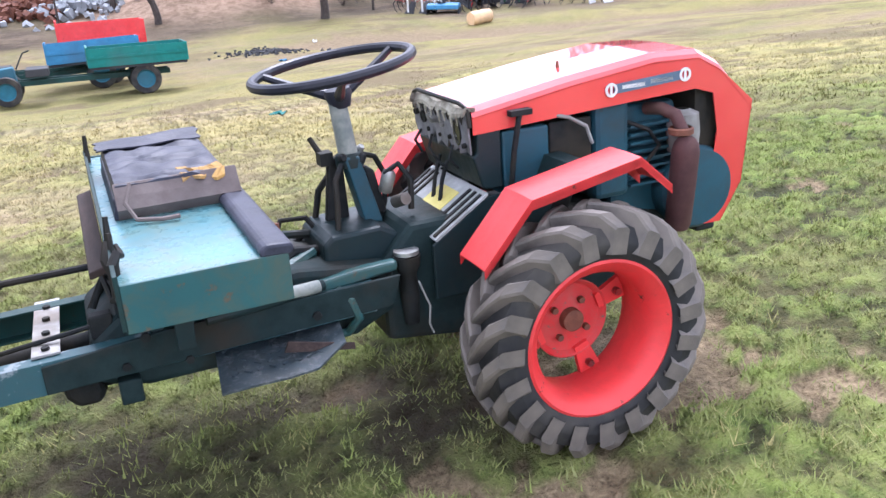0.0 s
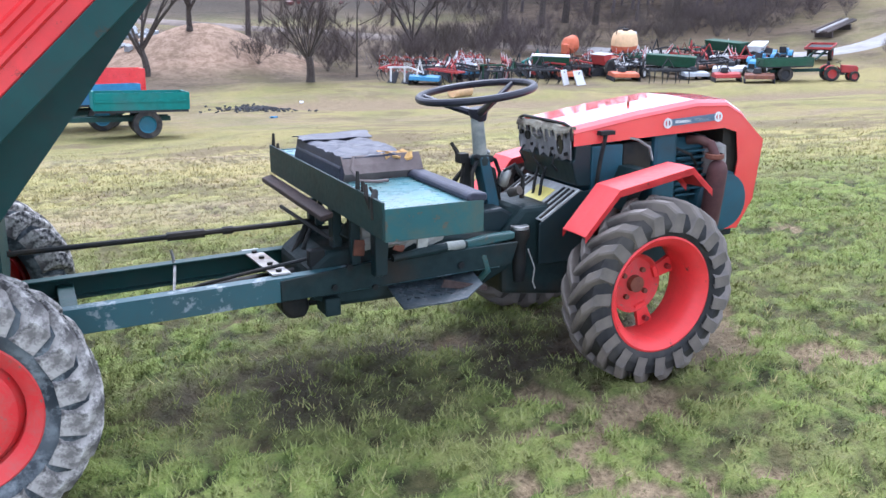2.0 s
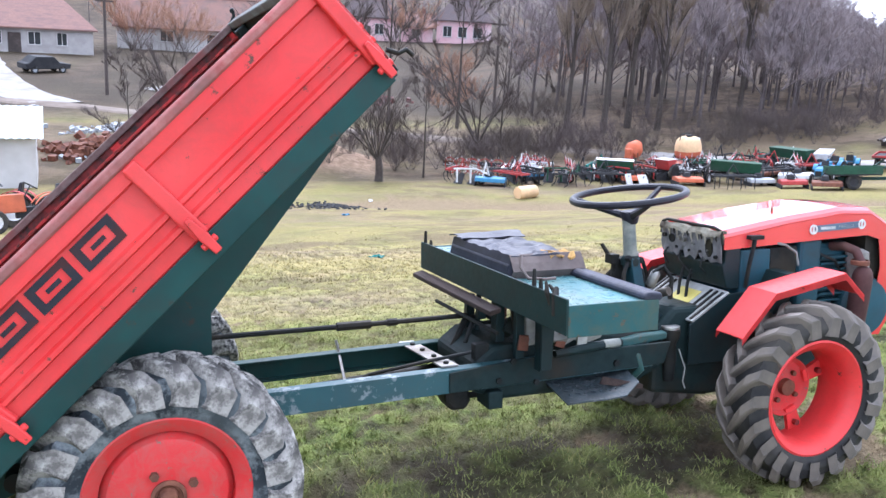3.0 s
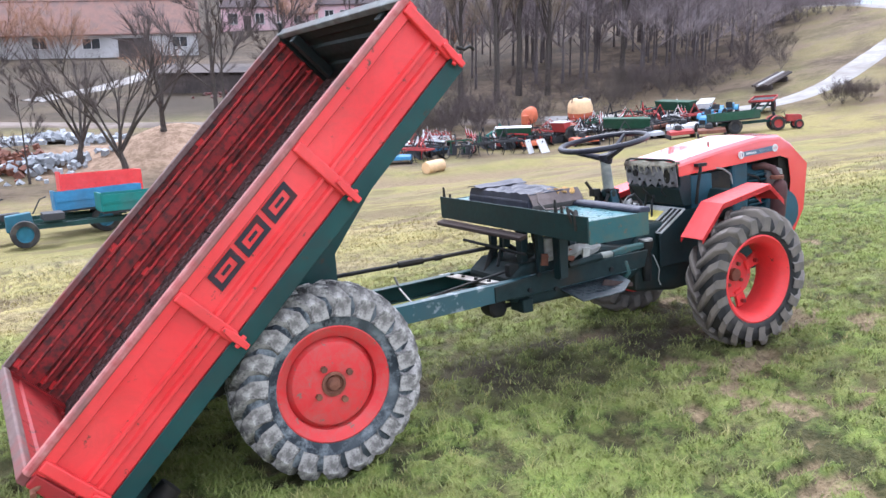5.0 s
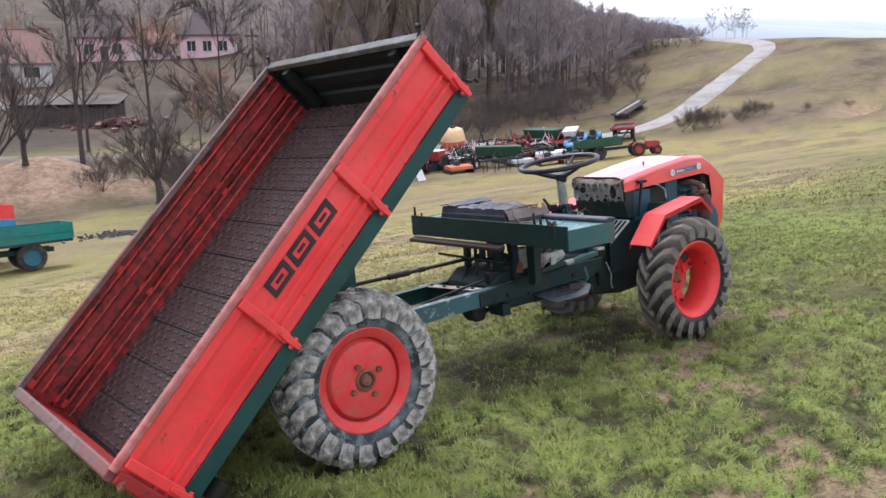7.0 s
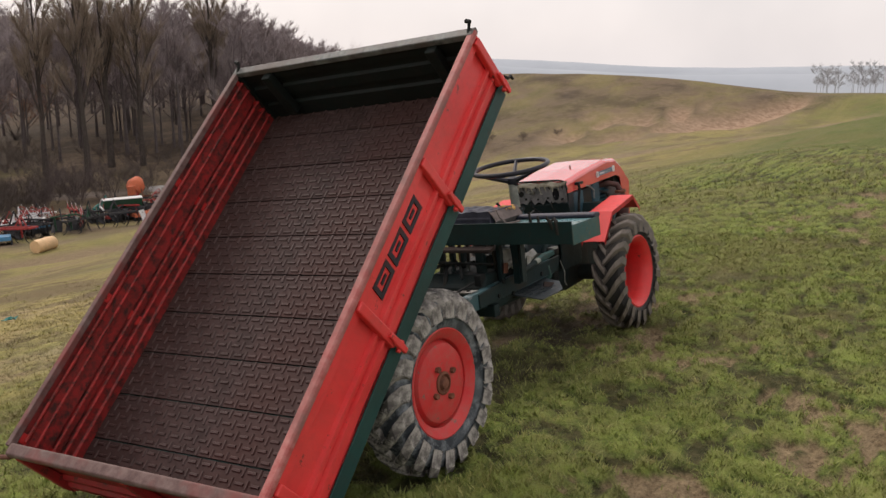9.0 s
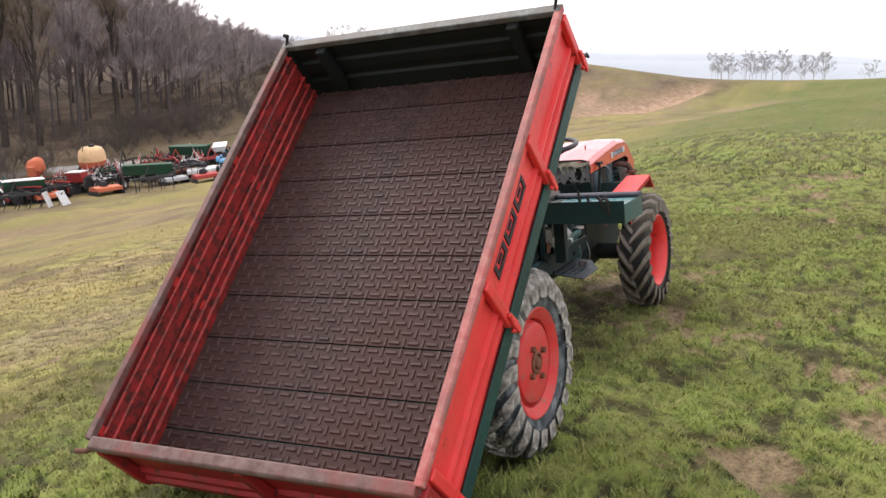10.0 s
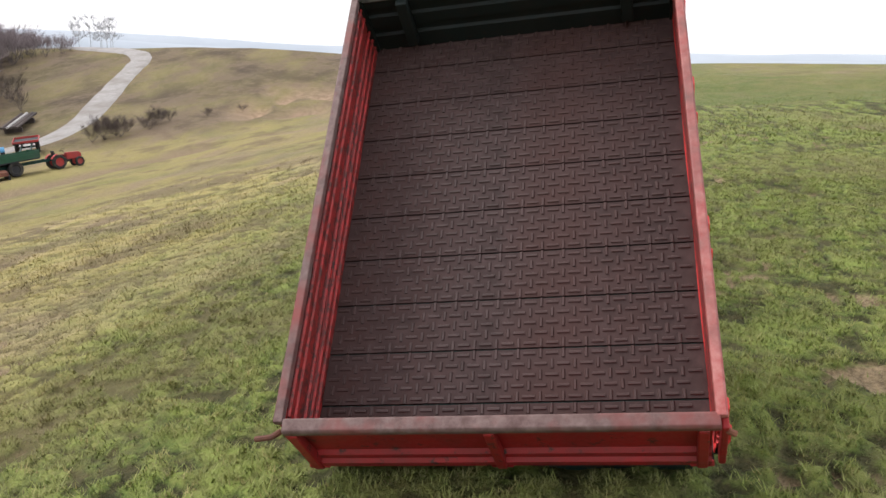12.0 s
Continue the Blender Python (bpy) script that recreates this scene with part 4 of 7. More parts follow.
s.tube([(1.214, -0.63, 0.83), (1.200, -0.622, 0.872), (1.208, -0.60, 0.905)], [0.010, 0.009, 0.005], 7)
part("catch", s, BLACK, tray, "bent and broken iron catch")
s = Shape().prism([(1.158, 0.712), (1.205, 0.724), (1.205, 0.744), (1.158, 0.732)], -0.26, 0.60, "y")
part("rear_board", s, WOOD, tray, "splintered brown board under the rear edge", 0.004)
for x, y, w, low, top in ((1.23, 0.13, 0.032, 0.49, 0.72), (1.24, -0.13, 0.052, 0.49, 0.74), (1.21, -0.035, 0.022, 0.65, 0.72), (1.28, -0.235, 0.026, 0.50, 0.74), (1.34, -0.31, 0.045, 0.50, 0.74), (1.50, 0.24, 0.03, 0.50, 0.76), (1.50, -0.20, 0.03, 0.50, 0.76)):
    part("post", Shape().box(x - 0.006, x + 0.030, y - w / 2, y + w / 2, low, top), GREEN_DARK, tray, bevel=0.003)
part("slanted_stay", Shape().prism([(1.27, 0.74), (1.30, 0.74), (1.34, 0.50), (1.31, 0.50)], -0.205, -0.19, "y"), BLACK, tray, bevel=0.002)
part("support_plate", Shape().prism([(1.33, 0.51), (1.375, 0.51), (1.385, 0.70), (1.36, 0.745), (1.33, 0.745)], -0.352, -0.342, "y"), GREEN_DARK, tray, "dark green support plate with chipped edge", 0.002)
part("cross_bar", Shape().tube([(1.16, 0.30, 0.66), (1.20, -0.24, 0.64)], 0.008, 7), BLACK, tray)

# gear housing, hoses and levers under the seat
s = Shape()
s.prism([(1.12, 0.40), (1.25, 0.36), (1.85, 0.36), (1.98, 0.42), (1.98, 0.56), (1.70, 0.60), (1.20, 0.58), (1.12, 0.52)], -0.20, 0.20, "y")
housing = part("gear_housing", s, GREASE, trailer, "oily dark gear housing", 0.02)
for x, z, r in ((1.26, 0.53, 0.014), (1.44, 0.545, 0.014), (1.60, 0.55, 0.012), (1.36, 0.44, 0.012), (1.72, 0.48, 0.014), (1.20, 0.46, 0.012)):
    part("bolt", Shape().disc(r, 0, wheel_axis(x, -0.2 - 0.055, z, -1), 6, 0.012), STEEL if x == 1.44 else BLACK, housing)
part("side_rail", Shape().prism([(1.00, 0.430), (1.95, 0.455), (1.98, 0.545), (1.3, 0.535), (1.00, 0.508)], -0.258, -0.244, "y"), GREASE, trailer, "dark side rail", 0.003)
part("skid", Shape().prism([(1.03, 0.42), (1.13, 0.42), (1.14, 0.35), (1.12, 0.315), (1.06, 0.315), (1.03, 0.35)], -0.14, -0.04, "y"), BLACK, trailer, bevel=0.015)
part("lower_bracket", Shape().box(1.17, 1.23, -0.24, -0.12, 0.34, 0.41), GREASE, trailer, bevel=0.006)
part("linkage", Shape().tube([(1.14, -0.1, 0.36), (1.36, -0.16, 0.385), (1.48, -0.20, 0.395)], 0.013, 8), BLACK, trailer)
part("pipe", Shape().tube([(1.14, 0.06, 0.52), (1.2, 0.08, 0.62), (1.30, 0.1, 0.64), (1.38, 0.06, 0.58)], 0.014, 8), BLACK, trailer)
part("canister", Shape().lathe([(0, -0.06), (0.045, -0.055), (0.05, 0), (0.045, 0.055), (0, 0.06)], pose(1.36, -0.215, 0.645), 18), GREY, trailer, "small pale canister under the seat")
for k in range(14):
    x, y, z = 1.16 + 0.045 * k, -0.17 + 0.30 * ((k * 0.37) % 1), 0.56 + 0.09 * ((k * 0.61) % 1)
    if k % 3 == 0:
        part("valve_body", Shape().box(-0.03, 0.03, -0.022, 0.022, -0.035, 0.03, pose(x, y, z, 12 * k, 9 * k, 30 * k)), (BLACK, GREASE, GREEN_DARK)[k // 3 % 3], trailer, bevel=0.006)
    elif k % 3 == 1:
        part("pipe", Shape().tube([(x - 0.06, y, z - 0.05), (x - 0.02, y + 0.03, z + 0.02), (x + 0.05, y - 0.02, z + 0.03), (x + 0.10, y - 0.04, z - 0.05)], 0.009, 7), BLACK if k % 2 else STEEL, trailer)
    else:
        part("rod", Shape().tube([(x - 0.03, y, 0.50), (x, y + 0.01, z + 0.02), (x + 0.01, y + 0.02, 0.73)], 0.011, 7), (GREASE, RUST)[k % 2], trailer)
# rag and loose scrap wedged under the tray
s = Shape()
r = random.Random(3)
s.sheet([[(1.32 + 0.04 * k, -0.262 - 0.035 * r.random() * (j == 1), 0.575 + 0.028 * j + 0.02 * r.random()) for j in range(3)] for k in range(9)], 0.004, (0, 1, 0))
part("crumpled_cover", s, GREY, trailer, "crumpled pale plastic wedged under the tray")
for k, (x, z, tilt) in enumerate(((1.30, 0.60, 8), (1.38, 0.615, -14), (1.46, 0.60, 22), (1.55, 0.595, 5))):
    part("bracket_tab", Shape().box(-0.022, 0.022, -0.004, 0.004, -0.03, 0.03, pose(x, -0.262 - 0.004 * k, z, 0, tilt, 0)), STEEL if k % 2 else RUST, trailer, bevel=0.002)

# foot steps of bent chequer plate
for sign in (-1, 1):
    z0 = 0.395
    rows = []
    for x, dz in ((1.44, 0.0), (1.52, 0.002), (1.62, 0.0), (1.70, 0.006), (1.80, 0.03)):
        taper = 0.0 if x < 1.75 else 0.07
        rows.append([(x - 0.03 * j / 3, sign * (0.14 + (0.28 - taper) * j / 3), z0 + dz + 0.025 * (1 - j / 3)) for j in range(4)])
    s = Shape().sheet(rows, 0.006, (0, 0, -1))
    for a in range(9):
        for b in range(6):
            x, y = 1.46 + a * 0.034, sign * (0.17 + b * 0.036)
            s.box(-0.011, 0.011, -0.003, 0.003, 0, 0.005, pose(x, y, z0 + 0.018 * (1 - (abs(y) - 0.14) / 0.28) + 0.004 + (0.004 if x > 1.66 else 0), 0, 0, 45 if (a + b) % 2 else -45))
    step = part("foot_step", s, STEP_PLATE, trailer, "bent grey-blue chequer-plate foot step")
    part("step_rib", Shape().prism([(1.60, 0.425), (1.615, 0.455), (1.80, 0.405), (1.80, 0.385)], sign * 0.33 - 0.004, sign * 0.33 + 0.004, "y"), WOOD, step, bevel=0.002)
    part("step_arm", Shape().box(1.56, 1.60, min(sign * 0.1, sign * 0.3), max(sign * 0.1, sign * 0.3), 0.385, 0.393), GREASE, step)

for ob in trailer.children:
    if ob not in earlier:
        ob.location.x += 0.05      # the seat group sits well forward on the beams

# ======== loose cushion on the tray ========
cushion = thing("seat_cushion", RIG @ pose(1.445, 0.04, 0.846), "torn dark vinyl cushion with yellow foam, lying on the tray", "cushion")
s = Shape()
rows = []
nxc, nyc = 20, 56
for i in range(nxc):
    row = []
    for j in range(nyc):
        u, v = i / (nxc - 1), j / (nyc - 1)
        edge = min(u, 1 - u, 0.055) / 0.055
        edge2 = min(v, 1 - v, 0.02) / 0.02
        crease = math.sin(46 * v + 5 * noise.noise(Vector((u * 3, v * 4, 2)))) * min(1, 5 * u, 5 * (1 - u))
        z = (0.084 + 0.007 * crease + 0.010 * noise.noise(Vector((u * 5, v * 6, 0)))) * min(edge, edge2) ** 0.35
        row.append((-0.15 + 0.30 * u, -0.27 + 0.60 * v, max(z, 0.0)))
    rows.append(row)
s.sheet(rows, 0.002, (0, 0, -1))
s.s = [True] * len(s.f)
part("cover", s, VINYL, cushion, "cracked dark blue-black vinyl cover")
part("core", Shape().box(-0.145, 0.145, -0.262, 0.322, 0.0, 0.055), VINYL, cushion, bevel=0.01)
s = Shape()
rows = []
for i in range(7):
    rows.append([(0.03 + 0.11 * i / 6 + 0.008 * math.sin(j * 3 + i), -0.27 + 0.085 * j / 4 + 0.012 * math.sin(i * 2.1), 0.086 + 0.006 * math.sin(i + j * 2) - 0.01 * (j == 0)) for j in range(5)])
s.sheet(rows, 0.008, (0, 0, -1))
part("foam", s, FOAM, cushion, "torn strip of yellow foam")
s = Shape().sheet([[(-0.14 + 0.31 * i / 6, -0.275 - 0.022 * math.sin(j * 1.5), 0.0 + 0.088 * j / 3) for j in range(4)] for i in range(7)], 0.005, (0, 1, 0))
part("end_flap", s, GREY_BROWN, cushion, "grey-brown curled end flap")
s = Shape().tube([(-0.10, -0.28, 0.09), (-0.12, -0.31, 0.05), (-0.10, -0.34, 0.012), (-0.04, -0.36, 0.008), (0.0, -0.37, 0.012)], 0.006, 6)
part("strap", s, GREY_BROWN, cushion)
rows = []
for i in range(9):
    rows.append([(-0.155 + 0.30 * i / 8 + 0.006 * math.sin(j * 1.9), 0.185 + 0.145 * j / 11 + 0.008 * math.sin(i * 1.3), 0.093 + 0.020 * math.sin(math.pi * j / 11) ** 2 * (0.5 + 0.5 * i / 8) + 0.004 * noise.noise(Vector((i * 0.6, j * 0.5, 3.0)))) for j in range(12)])
cloth = Shape().sheet(rows, 0.004, (0, 0, -1))
cloth.s = [True] * len(cloth.f)
part("torn_cloth", cloth, VINYL, cushion)

# ======== two-wheel tractor unit ========
tractor = thing("tractor", RIG @ pose(0.045, 0, 0), "old red and blue two-wheeled tractor unit hitched to the trailer", "tractor")

# hood: folded sheet with sloping nose
HW = 0.215
prof = [(2.262, 0.985), (2.60, 1.035), (2.90, 1.068), (3.07, 1.062), (3.155, 1.016), (3.292, 0.872), (3.258, 0.597), (3.175, 0.470)]
s = Shape()
rows = []
for x, z in prof:
    rows.append([(x, -HW, z - 0.028), (x, -HW + 0.006, z - 0.014), (x, -HW + 0.03, z), (x, 0, z + 0.006), (x, HW - 0.03, z), (x, HW - 0.006, z - 0.014), (x, HW, z - 0.028)])
s.sheet(rows[:6], 0.004, (0, 0, -1))
s.sheet([[(x, y, z) for _, y, _ in rows[0]] for x, z in ((3.292, 0.868), (3.258, 0.597), (3.175, 0.470))], 0.004, (-1, 0, 0))
hood = part("hood", s, RED_HOOD, tractor, "faded glossy red engine hood")
for sign in (-1, 1):
    y = sign * HW
    ya, yb = sorted((y, y - sign * 0.004))
    s = Shape().prism([(2.262, 0.906), (2.70, 0.925), (3.06, 0.938), (3.13, 0.915), (3.15, 0.79), (3.105, 0.470), (3.175, 0.468), (3.258, 0.597), (3.292, 0.872), (3.155, 0.99), (3.07, 1.036), (2.90, 1.042), (2.60, 1.008), (2.262, 0.958)], ya, yb, "y")
    part("hood_side", s, RED_HOOD, hood, bevel=0.0)
    ya, yb = sorted((y + sign * 0.0025, y + sign * 0.0055))
    badge = part("badge", Shape().prism([(2.745, 0.962), (3.0, 0.975), (3.0, 1.005), (2.745, 0.992)], ya, yb, "y"), BADGE, hood, "blue-grey badge strip with white round ends")
    for x, z in ((2.735, 0.976), (3.012, 0.990)):
        m = wheel_axis(x, y + sign * 0.003, z, sign)
        part("badge_ring", Shape().lathe([(0.014, 0), (0.014, 0.004), (0.022, 0.004), (0.022, 0)], m, 20), WHITE, badge)
        part("badge_bar", Shape().box(x - 0.004, x + 0.004, min(y + sign * 0.003, y + sign * 0.0065), max(y + sign * 0.003, y + sign * 0.0065), z - 0.016, z + 0.016), WHITE, badge)
    for k in range(2):
        x = 2.775 + k * 0.105
        part("badge_bar", Shape().box(x, x + 0.085, min(ya, yb + sign * 0.002) , max(yb, ya + sign * 0.0) + (0.0015 if sign > 0 else 0), 0.974 + 0.005 * k, 0.986 + 0.005 * k), WHITE, badge)
    part("hood_latch", Shape().tube([(2.415, y + sign * 0.006, 0.955), (2.40, y + sign * 0.022, 0.93), (2.385, y + sign * 0.016, 0.84), (2.375, y + sign * 0.01, 0.74)], 0.009, 8).box(2.375, 2.445, min(y, y + sign * 0.03), max(y, y + sign * 0.03), 0.948, 0.965), BLACK, hood, "black rubber hood latch")
part("filler_cap", Shape().tube([(2.64, -0.06, 1.04), (2.64, -0.06, 1.062)], [0.007, 0.004], 8), RUST, hood)
s = Shape().sheet([[(x, -HW + 0.004 + (2 * HW - 0.008) * j / 10, z + 0.006 * math.sin(j * 1.7 + x * 40)) for x, z in ((2.275, 0.985), (2.245, 0.984), (2.235, 0.968))] for j in range(11)], 0.012, (0, 0, -1))
part("hood_seal", s, FRAYED, hood, "frayed pale lining along the hood edge")

# dashboard: torn grey panel, small switches, one dark gauge
s = Shape()
dash_rows = []
for j in range(15):
    y = -HW + 0.006 + (2 * HW - 0.012) * j / 14
    low = 0.848 + 0.010 * math.sin(j * 2.9) + (0.018 if j in (5, 9) else 0)
    dash_rows.append([(2.242, y, 0.966), (2.247, y, 0.93), (2.250 + 0.003 * math.sin(j * 1.7), y, 0.89), (2.252 + 0.006 * math.sin(j * 2.3), y, low)])
s.sheet(dash_rows, 0.006, (1, 0, 0))
DASH = rough_stuff("scratched_dash", (0.115, 0.113, 0.118), (0.24, 0.235, 0.24), (0.05, 0.045, 0.042), 22, (0.45, 0.7), 0.3)
dash = part("dash_panel", s, DASH, tractor, "scratched grey instrument panel, torn along its lower edge")
for y, z, r, deep, mat_ in ((-0.135, 0.905, 0.030, 0.006, DARKGLASS), (0.03, 0.922, 0.011, 0.02, STEEL), (0.062, 0.928, 0.010, 0.016, STEEL), (-0.03, 0.915, 0.009, 0.012, STEEL), (0.125, 0.915, 0.020, 0.008, BLACK),
                            (0.175, 0.925, 0.010, 0.014, BLACK), (-0.075, 0.882, 0.007, 0.010, BLACK), (0.09, 0.880, 0.008, 0.010, BLACK), (-0.18, 0.872, 0.008, 0.012, BLACK), (0.00, 0.876, 0.006, 0.010, BLACK)):
    m = pose(2.246 + (0.95 - z) * 0.09, y, z, 0, -90, 0) @ pose(0, 0, 0, 0, -5, 0) @ Matrix.Diagonal((1.35 if r == 0.030 else 1.0, 0.8 if r == 0.030 else 1.0, 1, 1))
    part("gauge" if r > 0.015 else "switch", Shape().lathe([(r, 0), (r, deep), (r * 0.8, deep), (r * 0.76, deep * 0.6), (0, deep * 0.6)], m, 18), mat_, dash)
for k in range(12):
    y = -0.195 + 0.033 * k + 0.006 * math.sin(k * 4.1)
    part("rag_edge", Shape().tube([(2.244, y, 0.968), (2.236, y + 0.006, 0.955), (2.237, y + 0.004 * math.sin(k), 0.938 - 0.008 * (k % 3))], [0.007, 0.006, 0.002], 5), FRAYED if k % 3 else BLACK, dash)
part("wiring", Shape().tube([(2.24, 0.05, 0.87), (2.222, 0.04, 0.83), (2.228, 0.0, 0.80), (2.25, -0.03, 0.77)], 0.005, 6), BLACK, dash)
part("wiring", Shape().tube([(2.245, -0.10, 0.86), (2.225, -0.11, 0.82), (2.25, -0.12, 0.79)], 0.004, 6), BLACK, dash)
part("wiring", Shape().tube([(2.243, 0.15, 0.868), (2.215, 0.14, 0.84), (2.23, 0.12, 0.80)], 0.005, 6), BLACK, dash)
part("edge_seal", Shape().tube([(2.252, -HW - 0.002, 0.93), (2.250, -HW + 0.01, 0.985), (2.246, -HW + 0.05, 0.996), (2.246, HW - 0.05, 0.996), (2.250, HW - 0.01, 0.985), (2.252, HW + 0.002, 0.93)], 0.007, 7), BLACK, dash)
s = Shape().prism([(2.272, 0.850), (2.258, 0.838), (2.286, 0.742), (2.305, 0.735), (2.352, 0.735), (2.352, 0.92), (2.275, 0.935)], -HW + 0.002, HW - 0.002, "y")
part("dash_box", s, GREEN_DARK, tractor, "dark blue-green box under the dash", 0.006)
for y, top in ((-0.035, 0.79), (0.02, 0.80)):
    part("lever", Shape().tube([(2.215, y, 0.672), (2.235, y + 0.02, 0.73), (2.262, y + 0.03, top)], 0.007, 7), BLACK, tractor)

# engine bay
part("tool_box", Shape().box(2.36, 2.52, -0.205, 0.205, 0.70, 0.90), BLUE, tractor, "blue-green sheet box beside the dash", 0.008)
part("battery", Shape().box(2.53, 2.68, -0.19, 0.05, 0.72, 0.90), BLACK, tractor, "black battery under the hood", 0.006)
s = Shape().box(2.69, 2.82, -0.195, 0.195, 0.62, 0.94)
part("fuel_tank", s, BLUE, tractor, "blue tank in front of the battery", 0.02)
block = part("engine_block", Shape().box(2.78, 3.04, -0.14, 0.16, 0.38, 0.90), BLUE, tractor, "blue-green engine block", 0.02)
for k in range(8):
    part("cooling_fin", Shape().box(2.83, 3.03, -0.185, -0.13, 0.64 + k * 0.028, 0.648 + k * 0.028), BLUE, block)
part("crankcase", Shape().prism([(2.20, 0.30), (2.95, 0.27), (3.02, 0.33), (3.02, 0.52), (2.60, 0.62), (2.20, 0.62)], -0.15, 0.15, "y"), GREASE, tractor, "oily dark crankcase", 0.02)
s = Shape().lathe([(0.0, -0.16), (0.13, -0.16), (0.142, -0.14), (0.142, 0.085), (0.13, 0.10), (0.06, 0.104), (0.0, 0.104)], pose(3.085, -0.115, 0.60, 90, 0, 0), 36)
part("fan_cowl", s, BLUE, tractor, "round blue fan cowl")
part("air_filter", Shape().lathe([(0, -0.07), (0.05, -0.065), (0.055, 0), (0.05, 0.06), (0.02, 0.075)], pose(3.03, -0.19, 0.80), 20), GREY, tractor, "dull grey air filter")
s = Shape().tube([(2.915, -0.15, 0.885), (2.925, -0.215, 0.893), (2.940, -0.268, 0.878), (2.950, -0.29, 0.83)], 0.021, 14)
ex = part("exhaust_elbow", s, MUFFLER, tractor, "heat-marked exhaust elbow")
part("clamp", Shape().lathe([(0.034, -0.012), (0.040, -0.008), (0.040, 0.008), (0.034, 0.012)], pose(2.945, -0.29, 0.83), 18), RUST, ex)
s = Shape().lathe([(0.0, -0.175), (0.034, -0.172), (0.042, -0.15), (0.044, -0.02), (0.044, 0.09), (0.038, 0.115), (0.028, 0.130), (0.0, 0.146)], pose(2.955, -0.29, 0.675, 4, 3, 0), 28)
part("muffler", s, MUFFLER, tractor, "rusty brown upright muffler")
part("cable", Shape().tube([(2.52, -0.20, 0.93), (2.58, -0.225, 0.915), (2.64, -0.225, 0.88), (2.67, -0.21, 0.82)], 0.006, 7), GREY, tractor)
part("cable", Shape().tube([(2.82, -0.16, 0.86), (2.88, -0.21, 0.83), (2.93, -0.20, 0.77), (2.88, -0.18, 0.70)], 0.007, 7), BLACK, tractor)
# upper grille bars black: the dark of the hood nose painted on
for k in range(7):
    z = 0.66 + k * 0.028
    part("grille_bar", Shape().box(3.205, 3.215, -HW + 0.008, HW - 0.008, z, z + 0.006), FRAYED if z < 0.76 else BLACK, tractor)
# Black sheet added where the hood nose holds only shade.
part("bay_shield", Shape().prism([(3.08, 0.70), (3.195, 0.70), (3.20, 0.86), (3.12, 0.955), (2.90, 1.0), (2.90, 0.985), (3.08, 0.93)], -HW + 0.03, HW - 0.03, "y"), BLACK, tractor, "black backing sheet for the shade inside the hood nose")
part("front_bumper", Shape().box(3.12, 3.20, -0.16, 0.16, 0.42, 0.48), GREASE, tractor, bevel=0.01)

# transmission, hitch and steering
part("transmission", Shape().prism([(1.96, 0.30), (2.24, 0.26), (2.60, 0.28), (2.60, 0.52), (2.30, 0.66), (2.06, 0.66), (1.96, 0.55)], -0.17, 0.17, "y"), GREASE, tractor, "oily blue-green transmission case", 0.02)
part("front_axle", Shape().tube([(2.45, -0.385, 0.345), (2.45, 0.385, 0.345)], 0.055, 16), GREASE, tractor)
s = Shape().prism([(2.122, 0.603), (2.300, 0.716), (2.300, 0.726), (2.116, 0.611)], -0.215, 0.215, "y")
foot = part("foot_plate", s, PLATE, tractor, "sloping pale foot plate with black strips", 0.002)
for y in (-0.196, -0.160, -0.124, 0.13, 0.165, 0.198):
    part("grip_strip", Shape().prism([(2.122, 0.6145), (2.285, 0.7165), (2.283, 0.7215), (2.120, 0.6195)], y - 0.0065, y + 0.0065, "y"), BLACK, foot)
part("sticker", Shape().prism([(2.170, 0.6445), (2.262, 0.702), (2.261, 0.704), (2.169, 0.6465)], -0.085, 0.055, "y"), YELLOW, foot, "worn yellow sticker")
part("side_cover", Shape().prism([(2.11, 0.42), (2.40, 0.42), (2.40, 0.72), (2.300, 0.714), (2.11, 0.594)], -0.212, -0.20, "y"), GREEN_DARK, tractor, "dark green side cover", 0.004)
part("side_cover", Shape().prism([(2.11, 0.42), (2.40, 0.42), (2.40, 0.72), (2.300, 0.714), (2.11, 0.594)], 0.20, 0.212, "y"), GREEN_DARK, tractor, "dark green side cover", 0.004)
s = Shape().prism([(1.80, 0.50), (2.05, 0.50), (2.05, 0.62), (1.98, 0.66), (1.83, 0.655), (1.80, 0.63)], -0.13, 0.13, "y")
part("steering_box", s, GREEN_DARK, tractor, "dark green steering box", 0.012)
s = Shape().prism([(1.965, 0.645), (2.020, 0.645), (1.965, 0.86), (1.918, 0.86)], -0.040, 0.034, "y")
post = part("steering_post", s, BLUE, tractor, "blue-painted steering post, scratched", 0.005)
part("post_bracket", Shape().prism([(1.86, 0.65), (1.935, 0.65), (1.93, 0.86), (1.885, 0.84)], 0.028, 0.058, "y"), BLACK, post, bevel=0.006)
part("post_bracket", Shape().prism([(2.005, 0.65), (2.05, 0.66), (2.02, 0.80), (1.985, 0.82)], 0.0, 0.06, "y"), BLACK, post, bevel=0.008)
part("collar", Shape().lathe([(0.030, 0.82), (0.042, 0.825), (0.044, 0.85), (0.036, 0.865), (0.030, 0.868)], pose(1.945, 0, 0), 18), GREASE, post)
